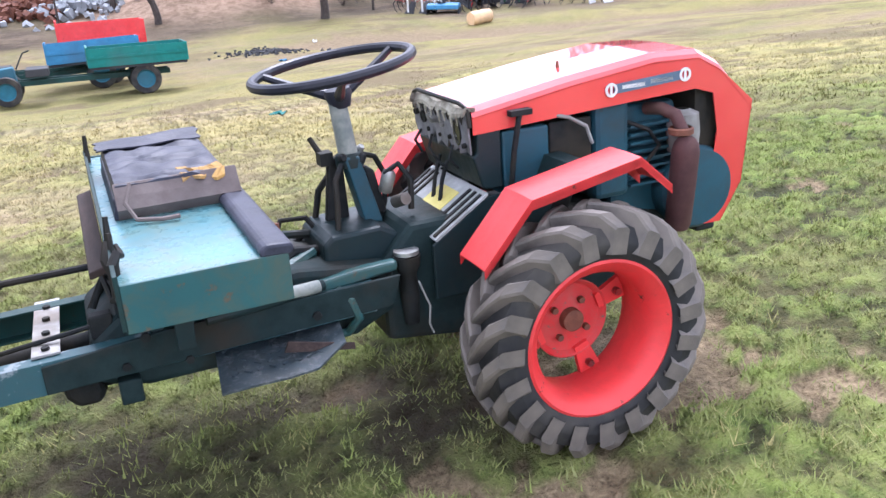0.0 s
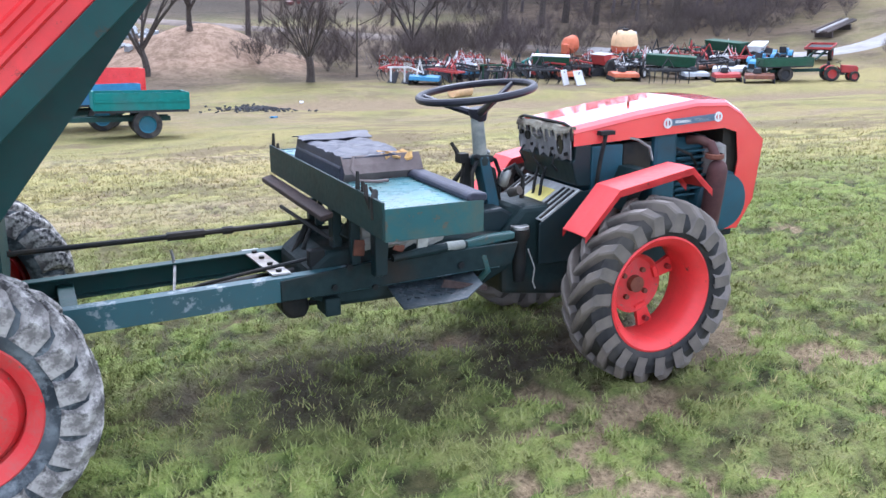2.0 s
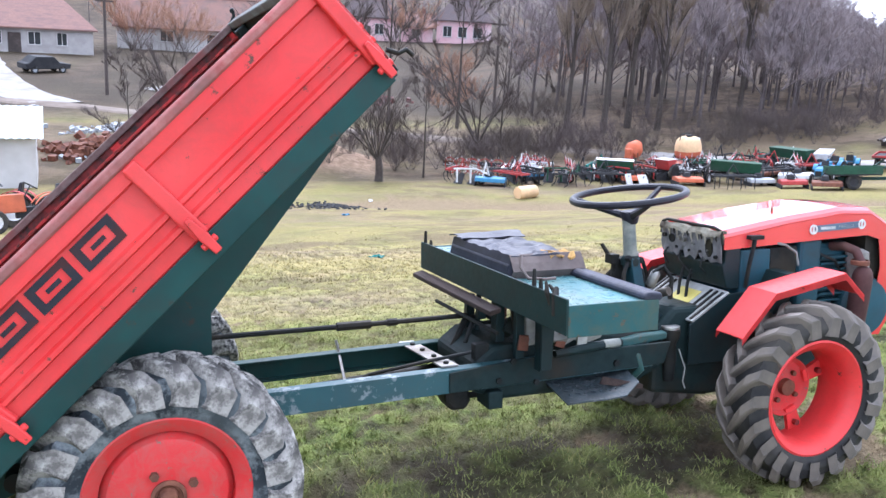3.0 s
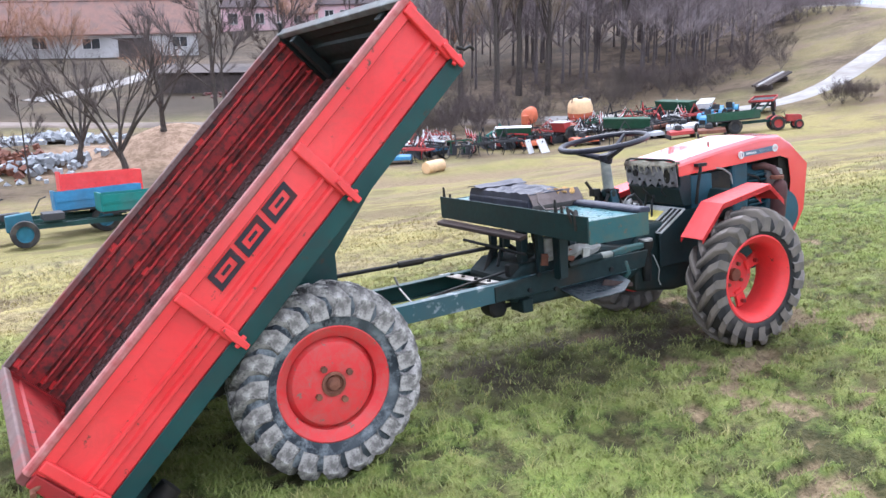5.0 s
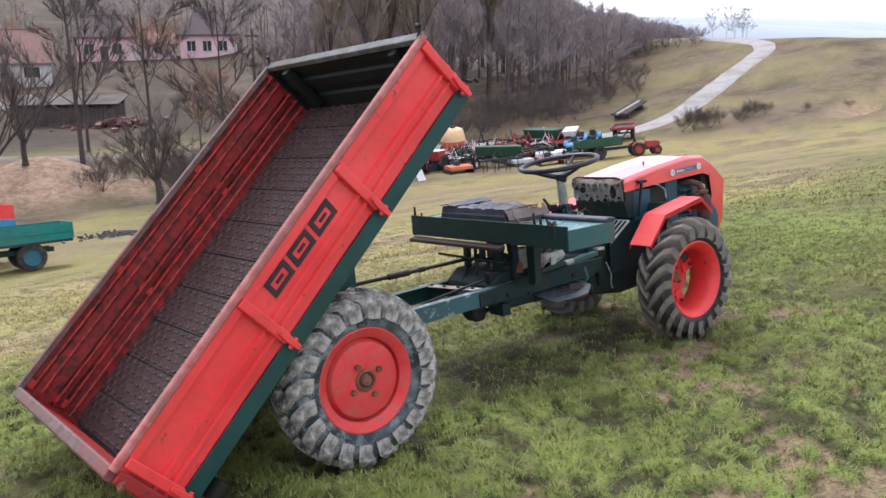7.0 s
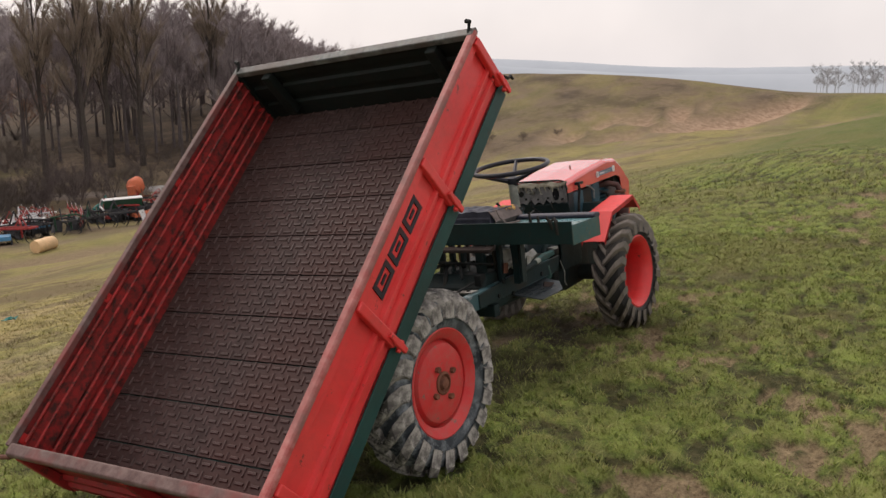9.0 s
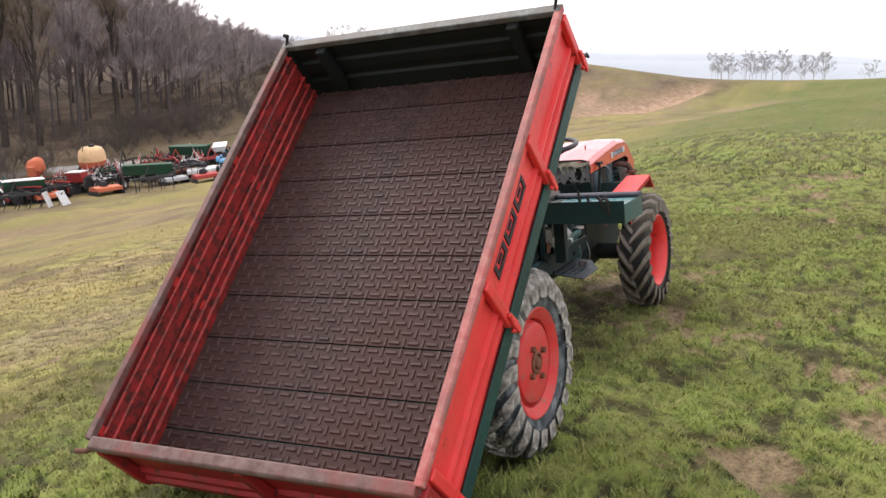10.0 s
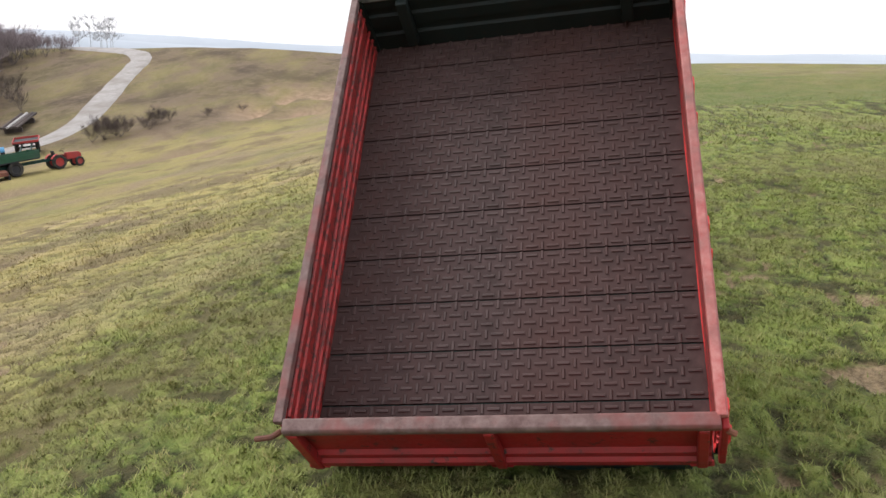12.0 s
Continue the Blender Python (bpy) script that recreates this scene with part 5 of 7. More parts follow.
for k, (dx, dy, z) in enumerate(((0.03, -0.03, 0.85), (0.045, 0.03, 0.865), (-0.03, -0.03, 0.86), (0.02, 0.05, 0.83))):
    part("fitting", Shape().lathe([(0, -0.012), (0.013, -0.012), (0.013, 0.006), (0.008, 0.014), (0, 0.014)], pose(1.945 + dx, dy, z, 40 * k, 25, 0), 10), STEEL if k % 2 else BLACK, post)
part("hose", Shape().tube([(1.99, 0.03, 0.85), (2.04, 0.05, 0.83), (2.07, 0.06, 0.77), (2.06, 0.05, 0.68), (2.02, 0.02, 0.62)], 0.009, 7), BLACK, post)
part("hose", Shape().tube([(1.91, -0.03, 0.84), (1.88, -0.05, 0.80), (1.875, -0.06, 0.72), (1.86, -0.08, 0.62), (1.80, -0.10, 0.56)], 0.009, 7), BLACK, post)
part("hose", Shape().tube([(1.90, 0.06, 0.80), (1.86, 0.09, 0.74), (1.84, 0.10, 0.64), (1.76, 0.10, 0.58), (1.66, 0.06, 0.55)], 0.011, 7), BLACK, post)
part("column", Shape().tube([(1.945, 0, 0.84), (1.925, 0, 1.035)], [0.030, 0.027], 14), COLUMN, post, "scraped pale steering column")
part("side_lever", Shape().tube([(1.90, 0.03, 0.84), (1.87, 0.06, 0.865), (1.85, 0.085, 0.91)], [0.012, 0.010, 0.008], 8).box(1.86, 1.90, 0.02, 0.07, 0.83, 0.87), BLACK, post)
part("valve", Shape().lathe([(0, -0.03), (0.022, -0.03), (0.022, 0.03), (0.012, 0.045), (0, 0.045)], pose(2.05, -0.02, 0.76, 20, 10, 0), 14), STEEL, tractor, "bright hydraulic valve")
part("valve", Shape().lathe([(0, -0.025), (0.02, -0.025), (0.02, 0.03), (0, 0.03)], pose(2.07, -0.07, 0.71, 70, 0, 20), 14), STEEL, tractor, "bright hydraulic valve")
part("hose", Shape().tube([(2.04, -0.03, 0.79), (2.08, -0.05, 0.82), (2.11, -0.07, 0.77), (2.10, -0.08, 0.68)], 0.010, 8), BLACK, tractor)
part("hose", Shape().tube([(1.80, -0.05, 0.60), (1.72, -0.08, 0.62), (1.64, -0.10, 0.57), (1.60, -0.12, 0.52)], 0.016, 8), BLACK, tractor)
part("hose", Shape().tube([(1.82, 0.05, 0.62), (1.72, 0.03, 0.64), (1.66, 0.0, 0.60)], 0.014, 8), GREASE, tractor)
part("clutch_lever", Shape().tube([(1.78, -0.06, 0.60), (1.66, -0.14, 0.58), (1.60, -0.22, 0.56)], 0.02, 8), TEAL, tractor)

# steering wheel, tipped a little to the seat
SW = pose(1.922, 0, 1.125, 0, -7, 0)
sw = part("steering_wheel", Shape().tube([SW @ Vector((0.237 * math.cos(a), 0.237 * math.sin(a), 0)) for a in [2 * math.pi * k / 48 for k in range(49)]], 0.0155, 10, caps=False), PLASTIC, tractor, "black plastic steering wheel with three spokes")
for a in (20, 140, 260):
    c, d = math.cos(radians(a)), math.sin(radians(a))
    part("spoke", Shape().tube([SW @ Vector((0.235 * c, 0.235 * d, 0)), SW @ Vector((0.13 * c, 0.13 * d, -0.045)), SW @ Vector((0.02 * c, 0.02 * d, -0.085))], [0.011, 0.013, 0.018], 8), PLASTIC, sw)
part("hub", Shape().lathe([(0.0, -0.125), (0.030, -0.12), (0.042, -0.08), (0.038, -0.065), (0.0, -0.06)], SW, 20), PLASTIC, sw)

# hitch joint and bright link
part("joint_pin", Shape().lathe([(0.0, -0.08), (0.022, -0.08), (0.030, 0.02), (0.026, 0.08), (0.040, 0.11), (0.042, 0.14), (0.0, 0.142)], pose(2.033, -0.185, 0.435), 20), BLACK, tractor, "upright hitch joint with pale cap")
part("joint_cap", Shape().disc(0.038, 0.579, pose(2.033, -0.185, 0), 20, 0.012), STEEL, tractor)
part("link_arm", Shape().prism([(1.70, 0.52), (1.99, 0.548), (1.99, 0.578), (1.86, 0.575), (1.70, 0.555)], -0.225, -0.185, "y"), TEAL, tractor, "teal link arm", 0.008)
part("link_rod", Shape().tube([(1.42, -0.30, 0.555), (1.60, -0.27, 0.56), (1.76, -0.23, 0.555)], [0.014, 0.020, 0.016], 10), GREASE, tractor)
part("link_sleeve", Shape().tube([(1.66, -0.255, 0.561), (1.745, -0.235, 0.556)], 0.019, 12), COLUMN, tractor, "scraped bright sleeve")
part("guard_hoop", Shape().tube([(1.80, -0.22, 0.53), (1.83, -0.25, 0.50), (1.85, -0.25, 0.44), (1.82, -0.22, 0.39), (1.76, -0.2, 0.38)], 0.014, 8), TEAL, tractor)
part("dangling_wire", Shape().tube([(2.05, -0.225, 0.50), (2.075, -0.24, 0.42), (2.07, -0.235, 0.36), (2.08, -0.24, 0.33)], 0.003, 6), GREY, tractor)

# mudguards
for sign in (-1, 1):
    outline = [(2.138, 0.604), (2.292, 0.774), (2.645, 0.836), (2.752, 0.738)]
    inner, outer = sign * 0.345, sign * 0.505
    rows = []
    for (x, z) in outline:
        rows.append([(x, inner, z - 0.03), (x, inner, z), (x, (inner + outer) / 2, z + 0.002), (x, outer, z), (x, outer, z - 0.025)])
    dense = []
    for a, b in zip(rows, rows[1:]):
        for k in range(4):
            dense.append([tuple(p + (q - p) * k / 4 for p, q in zip(u, w)) for u, w in zip(a, b)])
    dense.append(rows[-1])
    s = Shape().sheet(dense, 0.004, (0, 0, -1))
    guard = part("mudguard", s, RED, tractor, "red folded-steel mudguard, scratched")
    part("stay", Shape().prism([(2.40, 0.60), (2.46, 0.60), (2.56, 0.81), (2.50, 0.81)], min(sign * 0.20, sign * 0.345), max(sign * 0.20, sign * 0.345), "y"), GREASE, guard)

# tractor wheels: open-centre red rims
for sign in (-1, 1):
    m = wheel_axis(2.455, sign * 0.505, 0.350, sign)
    tyre_ob = part("wheel", carcass(0.377, 0.225, 0.195, 0.032, m), TYRE, tractor, "black tractor tyre with mud-dulled bars on an open red rim")
    lugs(tyre_ob, m, 0.380, 0.20, 0.036, 19, 0.42, 0.047, TYRE_MUD)
    s = Shape().lathe([(0.212, -0.125), (0.226, -0.115), (0.205, -0.08), (0.198, 0.0), (0.202, 0.045), (0.222, 0.064), (0.238, 0.072), (0.241, 0.082), (0.232, 0.086), (0.212, 0.070), (0.192, 0.046), (0.188, 0.0), (0.192, -0.08), (0.202, -0.12)], m, 56, closed=True)
    part("rim", s, RED, tyre_ob, "bright red deep rim")
    d = Shape().lathe([(0.0, -0.098), (0.055, -0.098), (0.080, -0.108), (0.108, -0.106), (0.122, -0.088), (0.126, -0.090), (0.114, -0.120), (0.0, -0.120)], m, 40)
    part("wheel_disc", d, RED_WHEEL, tyre_ob, "red inset wheel disc")
    for k in range(4):
        a = k * math.pi / 2 + 0.35
        mm = m @ pose(0, 0, 0, 0, 0, math.degrees(a))
        part("rim_lug", Shape().prism([(0.100, -0.024), (0.196, -0.036), (0.196, 0.036), (0.100, 0.024)], -0.110, -0.092, "z"), RED, tyre_ob).matrix_basis = mm
        mb = m @ pose(0.168 * math.cos(a), 0.168 * math.sin(a), -0.092)
        part("rim_bolt", Shape().disc(0.012, 0, mb, 6, 0.022), RED_WORN, tyre_ob)
        mn = m @ pose(0.066 * math.cos(a + 0.6), 0.066 * math.sin(a + 0.6), -0.100)
        part("wheel_nut", Shape().disc(0.011, 0, mn, 6, 0.016), RUST, tyre_ob)
    part("hub", Shape().lathe([(0.036, -0.10), (0.034, -0.072), (0.02, -0.066), (0.0, -0.066)], m, 24), RUST, tyre_ob)

# ======== background ========
BARK = rough_stuff("dark_bark", (0.045, 0.036, 0.033), (0.10, 0.082, 0.072), (0.065, 0.058, 0.047), 6, (0.8, 0.95), 0.5)
# Twigs of the wood and village trees: distance haze painted in as paleness.
TWIG = rough_stuff("hazed_bare_twigs", (0.25, 0.212, 0.218), (0.34, 0.29, 0.297), (0.29, 0.245, 0.24), 1.5, (0.8, 0.95), 0.1)
TWIG_DARK = rough_stuff("dark_twigs", (0.075, 0.060, 0.055), (0.125, 0.102, 0.096), (0.10, 0.08, 0.07), 1.5, (0.8, 0.95), 0.1)
# bark of the merged trees, lightened with the same painted haze
WOOD_BARK = rough_stuff("hazed_wood_bark", (0.085, 0.070, 0.070), (0.15, 0.128, 0.126), (0.12, 0.10, 0.095), 3, (0.8, 0.95), 0.2)
TWIG_TAN = rough_stuff("tan_twigs", (0.24, 0.19, 0.15), (0.33, 0.27, 0.21), (0.20, 0.16, 0.13), 1.5, (0.8, 0.95), 0.1)
TWIG_ORANGE = rough_stuff("orange_brown_twigs", (0.33, 0.18, 0.115), (0.42, 0.25, 0.16), (0.25, 0.16, 0.12), 1.5, (0.8, 0.95), 0.1)
SCRUB = rough_stuff("dark_scrub", (0.085, 0.066, 0.062), (0.14, 0.112, 0.104), (0.11, 0.092, 0.068), 1.2, (0.85, 0.95), 0.1)
ROAD_MUD = rough_stuff("muddy_track", (0.15, 0.118, 0.095), (0.23, 0.19, 0.16), (0.11, 0.085, 0.066), 2, (0.85, 0.95), 0.4)
ROAD = rough_stuff("pale_gravel", (0.26, 0.247, 0.232), (0.35, 0.335, 0.318), (0.22, 0.20, 0.18), 3, (0.85, 0.95), 0.4)
PLASTER = rough_stuff("whitewash", (0.52, 0.51, 0.50), (0.60, 0.59, 0.58), (0.40, 0.385, 0.37), 1.5, (0.8, 0.95), 0.1)
PLASTER_GREY = rough_stuff("grey_plaster", (0.36, 0.34, 0.33), (0.46, 0.44, 0.42), (0.28, 0.26, 0.25), 1.5, (0.8, 0.95), 0.1)
PINK = rough_stuff("pink_plaster", (0.66, 0.40, 0.43), (0.74, 0.49, 0.52), (0.70, 0.56, 0.57), 1.2, (0.8, 0.95), 0.1)
TILE = rough_stuff("clay_tile_roof", (0.21, 0.12, 0.10), (0.30, 0.18, 0.15), (0.19, 0.12, 0.11), 5, (0.75, 0.95), 0.5, stretch=(1, 1, 6))
TILE_ORANGE = rough_stuff("orange_tile_roof", (0.19, 0.112, 0.092), (0.27, 0.155, 0.125), (0.165, 0.115, 0.10), 5, (0.75, 0.95), 0.5)
TILE_DARK = rough_stuff("dark_tile_roof", (0.070, 0.055, 0.058), (0.115, 0.090, 0.092), (0.10, 0.070, 0.066), 5, (0.75, 0.95), 0.5)
WINDOW = rough_stuff("window_dark", (0.03, 0.035, 0.04), (0.05, 0.055, 0.06), (0.04, 0.045, 0.05), 2, (0.1, 0.2), 0.02)
TIN = rough_stuff("pale_tin_roof", (0.48, 0.56, 0.58), (0.58, 0.65, 0.66), (0.42, 0.48, 0.50), 3, (0.35, 0.55), 0.1, 0.2)
PLANK = rough_stuff("old_planks", (0.070, 0.056, 0.050), (0.125, 0.102, 0.092), (0.055, 0.046, 0.043), 4, (0.8, 0.95), 0.4)
# Far hills: aerial haze is put into this pale blue-grey colour.
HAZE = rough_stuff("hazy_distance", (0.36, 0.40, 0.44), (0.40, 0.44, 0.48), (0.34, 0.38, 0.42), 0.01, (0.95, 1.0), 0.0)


def plain(name, c, r=0.5, var=0.7):
    return rough_stuff(name, tuple(v * var for v in c), c, tuple(v * 0.55 + 0.03 for v in c), 5, (r, min(1, r + 0.25)), 0.15)


ORANGE = plain("orange_machine_paint", (0.62, 0.16, 0.075))
CREAM = plain("cream_plastic", (0.80, 0.54, 0.30), 0.45, 0.85)
FIELD_RED = plain("red_machine_paint", (0.44, 0.055, 0.05))
FIELD_GREEN = plain("green_machine_paint", (0.028, 0.095, 0.055))
FIELD_TEAL = plain("teal_machine_paint", (0.015, 0.20, 0.175), 0.45)
FIELD_BLUE = plain("blue_machine_paint", (0.06, 0.24, 0.42), 0.45)
WHEEL_BLUE = plain("blue_wheel_paint", (0.03, 0.15, 0.21), 0.5)
FIELD_DARK = plain("dark_machine_iron", (0.035, 0.036, 0.040), 0.6)
FIELD_WHITE = plain("white_machine_paint", (0.72, 0.72, 0.72), 0.5, 0.85)
PALE_GREY = plain("pale_grey_sheet", (0.42, 0.44, 0.46), 0.5, 0.8)


def gz(x, y):
    return float(ground_z(x, y))


# ---- trees ----
def grow(seed, height, style):
    """Bare tree: trunk and limbs as tapered tubes, and fine twigs."""
    r = random.Random(seed)
    wood, twigs = Shape(), Shape()
    tall = {"light": 1.0, "tree": 1.0, "poplar": 1.0, "pollard": 0.30, "fork": 0.22, "shrub": 0.05, "scrub": 0.05}[style]
    base = {"light": 0.0105, "tree": 0.0105, "poplar": 0.014, "pollard": 0.05, "fork": 0.026, "shrub": 0.005, "scrub": 0.006}[style] * height

    def twig(p, d, length, w):
        for k in range(3):
            side = d.cross(Vector((r.uniform(-1, 1), r.uniform(-1, 1), r.uniform(-1, 1)))).normalized() * w * 0.7
            tip = p + d * length * (1 - 0.15 * k) + Vector((r.uniform(-1, 1), r.uniform(-1, 1), r.uniform(-0.2, 1.0))) * length * 0.42
            twigs.add([p + side, p - side, tip], [(0, 1, 2)])

    def limb(p, d, length, rad, level):
        path, radii, q = [p], [rad], d.copy()
        n = 3 if level < 1 else 2
        for k in range(n):
            q = (q + Vector((r.uniform(-1, 1), r.uniform(-1, 1), r.uniform(-0.2, 0.9))) * (0.16 if style != "poplar" else 0.08)).normalized()
            path.append(path[-1] + q * length / n)
            radii.append(rad * (1 - 0.8 * (k + 1) / n))
        wood.tube(path, radii, 4 if level == 0 else 3, caps=False)
        count = {"light": (3, 5), "tree": (6, 6), "poplar": (6, 6), "pollard": (5, 6), "fork": (5, 6), "shrub": (5, 6), "scrub": (4, 5)}[style][min(level, 1)]
        for k in range(count):
            u = r.uniform(0.3, 1.0)
            i = min(int(u * n), n - 1)
            at = path[i].lerp(path[i + 1], u * n - i)
            spread = 0.75 if style != "poplar" else 0.35
            dd = (q + Vector((r.uniform(-1, 1), r.uniform(-1, 1), r.uniform(-0.3, 0.7))) * spread).normalized()
            if level < 1:
                limb(at, dd, length * r.uniform(0.35, 0.6), rad * 0.45, level + 1)
            else:
                twig(at, dd, length * r.uniform(0.35, 0.75), max(0.006, 0.0020 * height))
        for k in range(5 if level == 1 else 3):
            u = r.uniform(0.4, 1)
            i = min(int(u * n), n - 1)
            dd = (q + Vector((r.uniform(-1, 1), r.uniform(-1, 1), r.uniform(-0.2, 0.8))) * 0.6).normalized()
            twig(path[i].lerp(path[i + 1], u * n - i), dd, length * r.uniform(0.3, 0.6), max(0.006, 0.0020 * height))

    if style not in ("shrub", "scrub"):
        n = 6
        path, radii = [], []
        bend = Vector((r.uniform(-1, 1), r.uniform(-1, 1), 0)) * 0.03 * height
        for k in range(n + 1):
            u = k / n
            path.append(Vector((0, 0, -0.15)) + Vector((0, 0, height * tall * u * 0.96)) + bend * u * u + Vector((r.uniform(-1, 1), r.uniform(-1, 1), 0)) * 0.008 * height * u)
            radii.append(base * (1 - (0.88 if tall > 0.9 else 0.25) * u) * (1.25 if k == 0 else 1))
        wood.tube(path, radii, 7)
    count = {"light": 11, "tree": 13, "poplar": 30, "pollard": 18, "fork": 6, "shrub": 18, "scrub": 8}[style]
    for k in range(count):
        a = 2.4 * k + r.uniform(-0.4, 0.4)
        if style in ("shrub", "scrub"):
            at, up, length, rad = Vector((r.uniform(-1, 1), r.uniform(-1, 1), -0.05)) * 0.06 * height, r.uniform(0.8, 2.0), height * r.uniform(0.7, 1.0), base
        elif tall < 0.9:
            at, up, length, rad = path[-1] - Vector((0, 0, r.uniform(0, 0.06) * height)), r.uniform(1.0, 2.6), height * r.uniform(0.45, 0.72), base * (0.17 if style == "pollard" else 0.55)
        else:
            u = r.uniform(0.12 if style == "poplar" else 0.18, 0.95)
            i = min(int(u * n), n - 1)
            at = path[i].lerp(path[i + 1], u * n - i)
            up = r.uniform(2.2, 3.6) if style == "poplar" else r.uniform(0.5, 1.3)
            length, rad = height * (0.26 if style == "poplar" else 0.36) * (1.1 - 0.65 * u), radii[i] * 0.42
        limb(at, Vector((math.cos(a), math.sin(a), up)).normalized(), length, rad, 0)
    return wood, twigs


KINDS = {}
for key, seed, h, style in (("light_a", 11, 9, "light"), ("light_b", 12, 9, "light"), ("tree_a", 1, 9, "tree"), ("tree_b", 2, 9, "tree"), ("tree_c", 5, 9, "tree"), ("poplar", 3, 14, "poplar"), ("pollard", 4, 6, "pollard"), ("fork", 8, 6.5, "fork"), ("shrub_a", 6, 2.2, "shrub"), ("shrub_b", 7, 2.2, "shrub"), ("scrub_a", 16, 2.2, "scrub"), ("scrub_b", 17, 2.2, "scrub")):
    KINDS[key] = grow(seed, h, style) + (h,)


def plant(key, x, y, h, label, twig=TWIG, turn=0, group="", name="tree", category="tree"):
    wood, twigs, h0 = KINDS[key]
    ob = thing(name, pose(x, y, gz(x, y), 0, 0, turn) @ Matrix.Diagonal((h / h0,) * 3 + (1,)), label, category, group)
    cache = KINDS.setdefault(("mesh", key, twig.name), {})
    if not cache:
        cache["w"], cache["t"] = wood.mesh("trunk"), twigs.mesh("crown")
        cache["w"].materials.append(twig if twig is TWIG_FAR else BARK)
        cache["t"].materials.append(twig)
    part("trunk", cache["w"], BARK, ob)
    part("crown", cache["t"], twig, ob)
    return ob


for key, x, y, h, turn, lab in (("fork", 3.8, 41.0, 6.6, 20, "bare forked tree on the creek bank"), ("fork", 6.3, 44.6, 5.8, 130, "bare forked tree on a soil heap"), ("fork", 2.2, 44.4, 6.0, 250, "bare leaning tree by the creek"),
                                ("pollard", 10.6, 38.6, 4.2, 0, "pollarded willow with thin upright shoots"), ("tree_b", 13.2, 39.7, 5.5, 70, "thin bare tree by the creek"), ("fork", 17.9, 44.8, 6.0, 200, "bare forked tree beside the gravel road"),
                                ("tree_a", 10.3, 49.8, 14.0, 40, "tall bare tree by the gravel road"), ("tree_c", 17.0, 58.0, 12.0, 90, "tall bare tree behind the gravel road"), ("tree_b", 19.8, 45.5, 7.0, 10, "bare tree behind the machines"),
                                ("tree_c", 13.0, 58.5, 10.0, 300, "bare tree near the barn"), ("tree_a", -0.2, 42.5, 5.2, 80, "thin bare tree by the creek"), ("tree_b", 21.5, 56.5, 11, 33, "tall bare roadside tree")):
    plant(key, x, y, h, lab, TWIG_DARK, turn, "trees along the creek")
for x, y, h, turn in ((31.0, 53.0, 15, 0), (33.5, 54.0, 16, 70), (35.0, 52.5, 14.5, 140), (29.2, 55.0, 14, 200), (43.0, 54.0, 15, 20)):
    plant("poplar", x, y, h, "tall tan poplar with upswept bare branches", TWIG_TAN, turn, "poplars before the wood")
for x, y, h, key in ((36.4, 112.0, 5.0, "shrub_a"), (31, 82, 3.0, "shrub_b"), (12.5, 78, 3.0, "shrub_a"), (27, 74, 2.6, "shrub_b"), (18.5, 122, 6, "shrub_a"), (26, 66, 2.3, "shrub_a"), (22.5, 62, 2.2, "shrub_b"), (7, 100, 5, "shrub_b"), (2, 104, 6, "shrub_a"), (36, 70, 5, "shrub_b")):
    plant(key, x, y, h, "orange-brown leafless shrub near the houses", TWIG_ORANGE, 40 * x, "shrubs near the houses", "shrub", "shrub")
for x, y, h, key in ((12.3, 41.5, 2.0, "shrub_b"), (15.0, 41.0, 1.8, "shrub_a"), (9.0, 42.0, 1.8, "shrub_a"), (17.5, 42.5, 1.9, "shrub_b"),
                     (40.6, 32.9, 1.3, "shrub_a"), (41.2, 32.5, 1.6, "shrub_b"), (41.7, 32.9, 1.5, "shrub_a"), (42.2, 32.4, 1.5, "shrub_b"), (42.7, 33.0, 1.3, "shrub_a"), (43.3, 32.3, 1.1, "shrub_b"), (41.9, 31.9, 1.1, "shrub_a"),
                     (44.6, 31.9, 1.0, "shrub_a"), (45.3, 31.6, 1.3, "shrub_b"), (46.0, 31.9, 1.2, "shrub_a"), (46.7, 31.4, 1.0, "shrub_b"), (44.0, 31.2, 0.8, "shrub_a"), (47.4, 32.2, 0.8, "shrub_b"), (48.2, 29.5, 0.7, "shrub_a"), (51.5, 28.6, 0.7, "shrub_b"), (60.5, 58.5, 1.2, "shrub_a")):
    plant(key, x, y, h * 0.72, "low dark leafless bush in the dry grass", SCRUB, 77 * x, "bushes on the slope", "bush", "bush")
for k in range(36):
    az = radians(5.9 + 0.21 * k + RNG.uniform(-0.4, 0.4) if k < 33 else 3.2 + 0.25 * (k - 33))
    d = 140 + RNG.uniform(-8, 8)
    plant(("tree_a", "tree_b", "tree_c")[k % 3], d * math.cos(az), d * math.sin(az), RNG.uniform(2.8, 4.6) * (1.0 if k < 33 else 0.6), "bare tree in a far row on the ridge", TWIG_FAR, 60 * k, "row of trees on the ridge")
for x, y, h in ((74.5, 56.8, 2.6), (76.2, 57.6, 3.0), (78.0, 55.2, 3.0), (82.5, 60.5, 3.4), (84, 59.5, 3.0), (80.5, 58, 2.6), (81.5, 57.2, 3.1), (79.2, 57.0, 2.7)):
    plant("tree_a" if h > 2.9 else "tree_b", x, y, h, "bare tree where the gravel road tops the ridge, painted pale with haze", TWIG_FAR, 50 * x, "trees on the ridge")


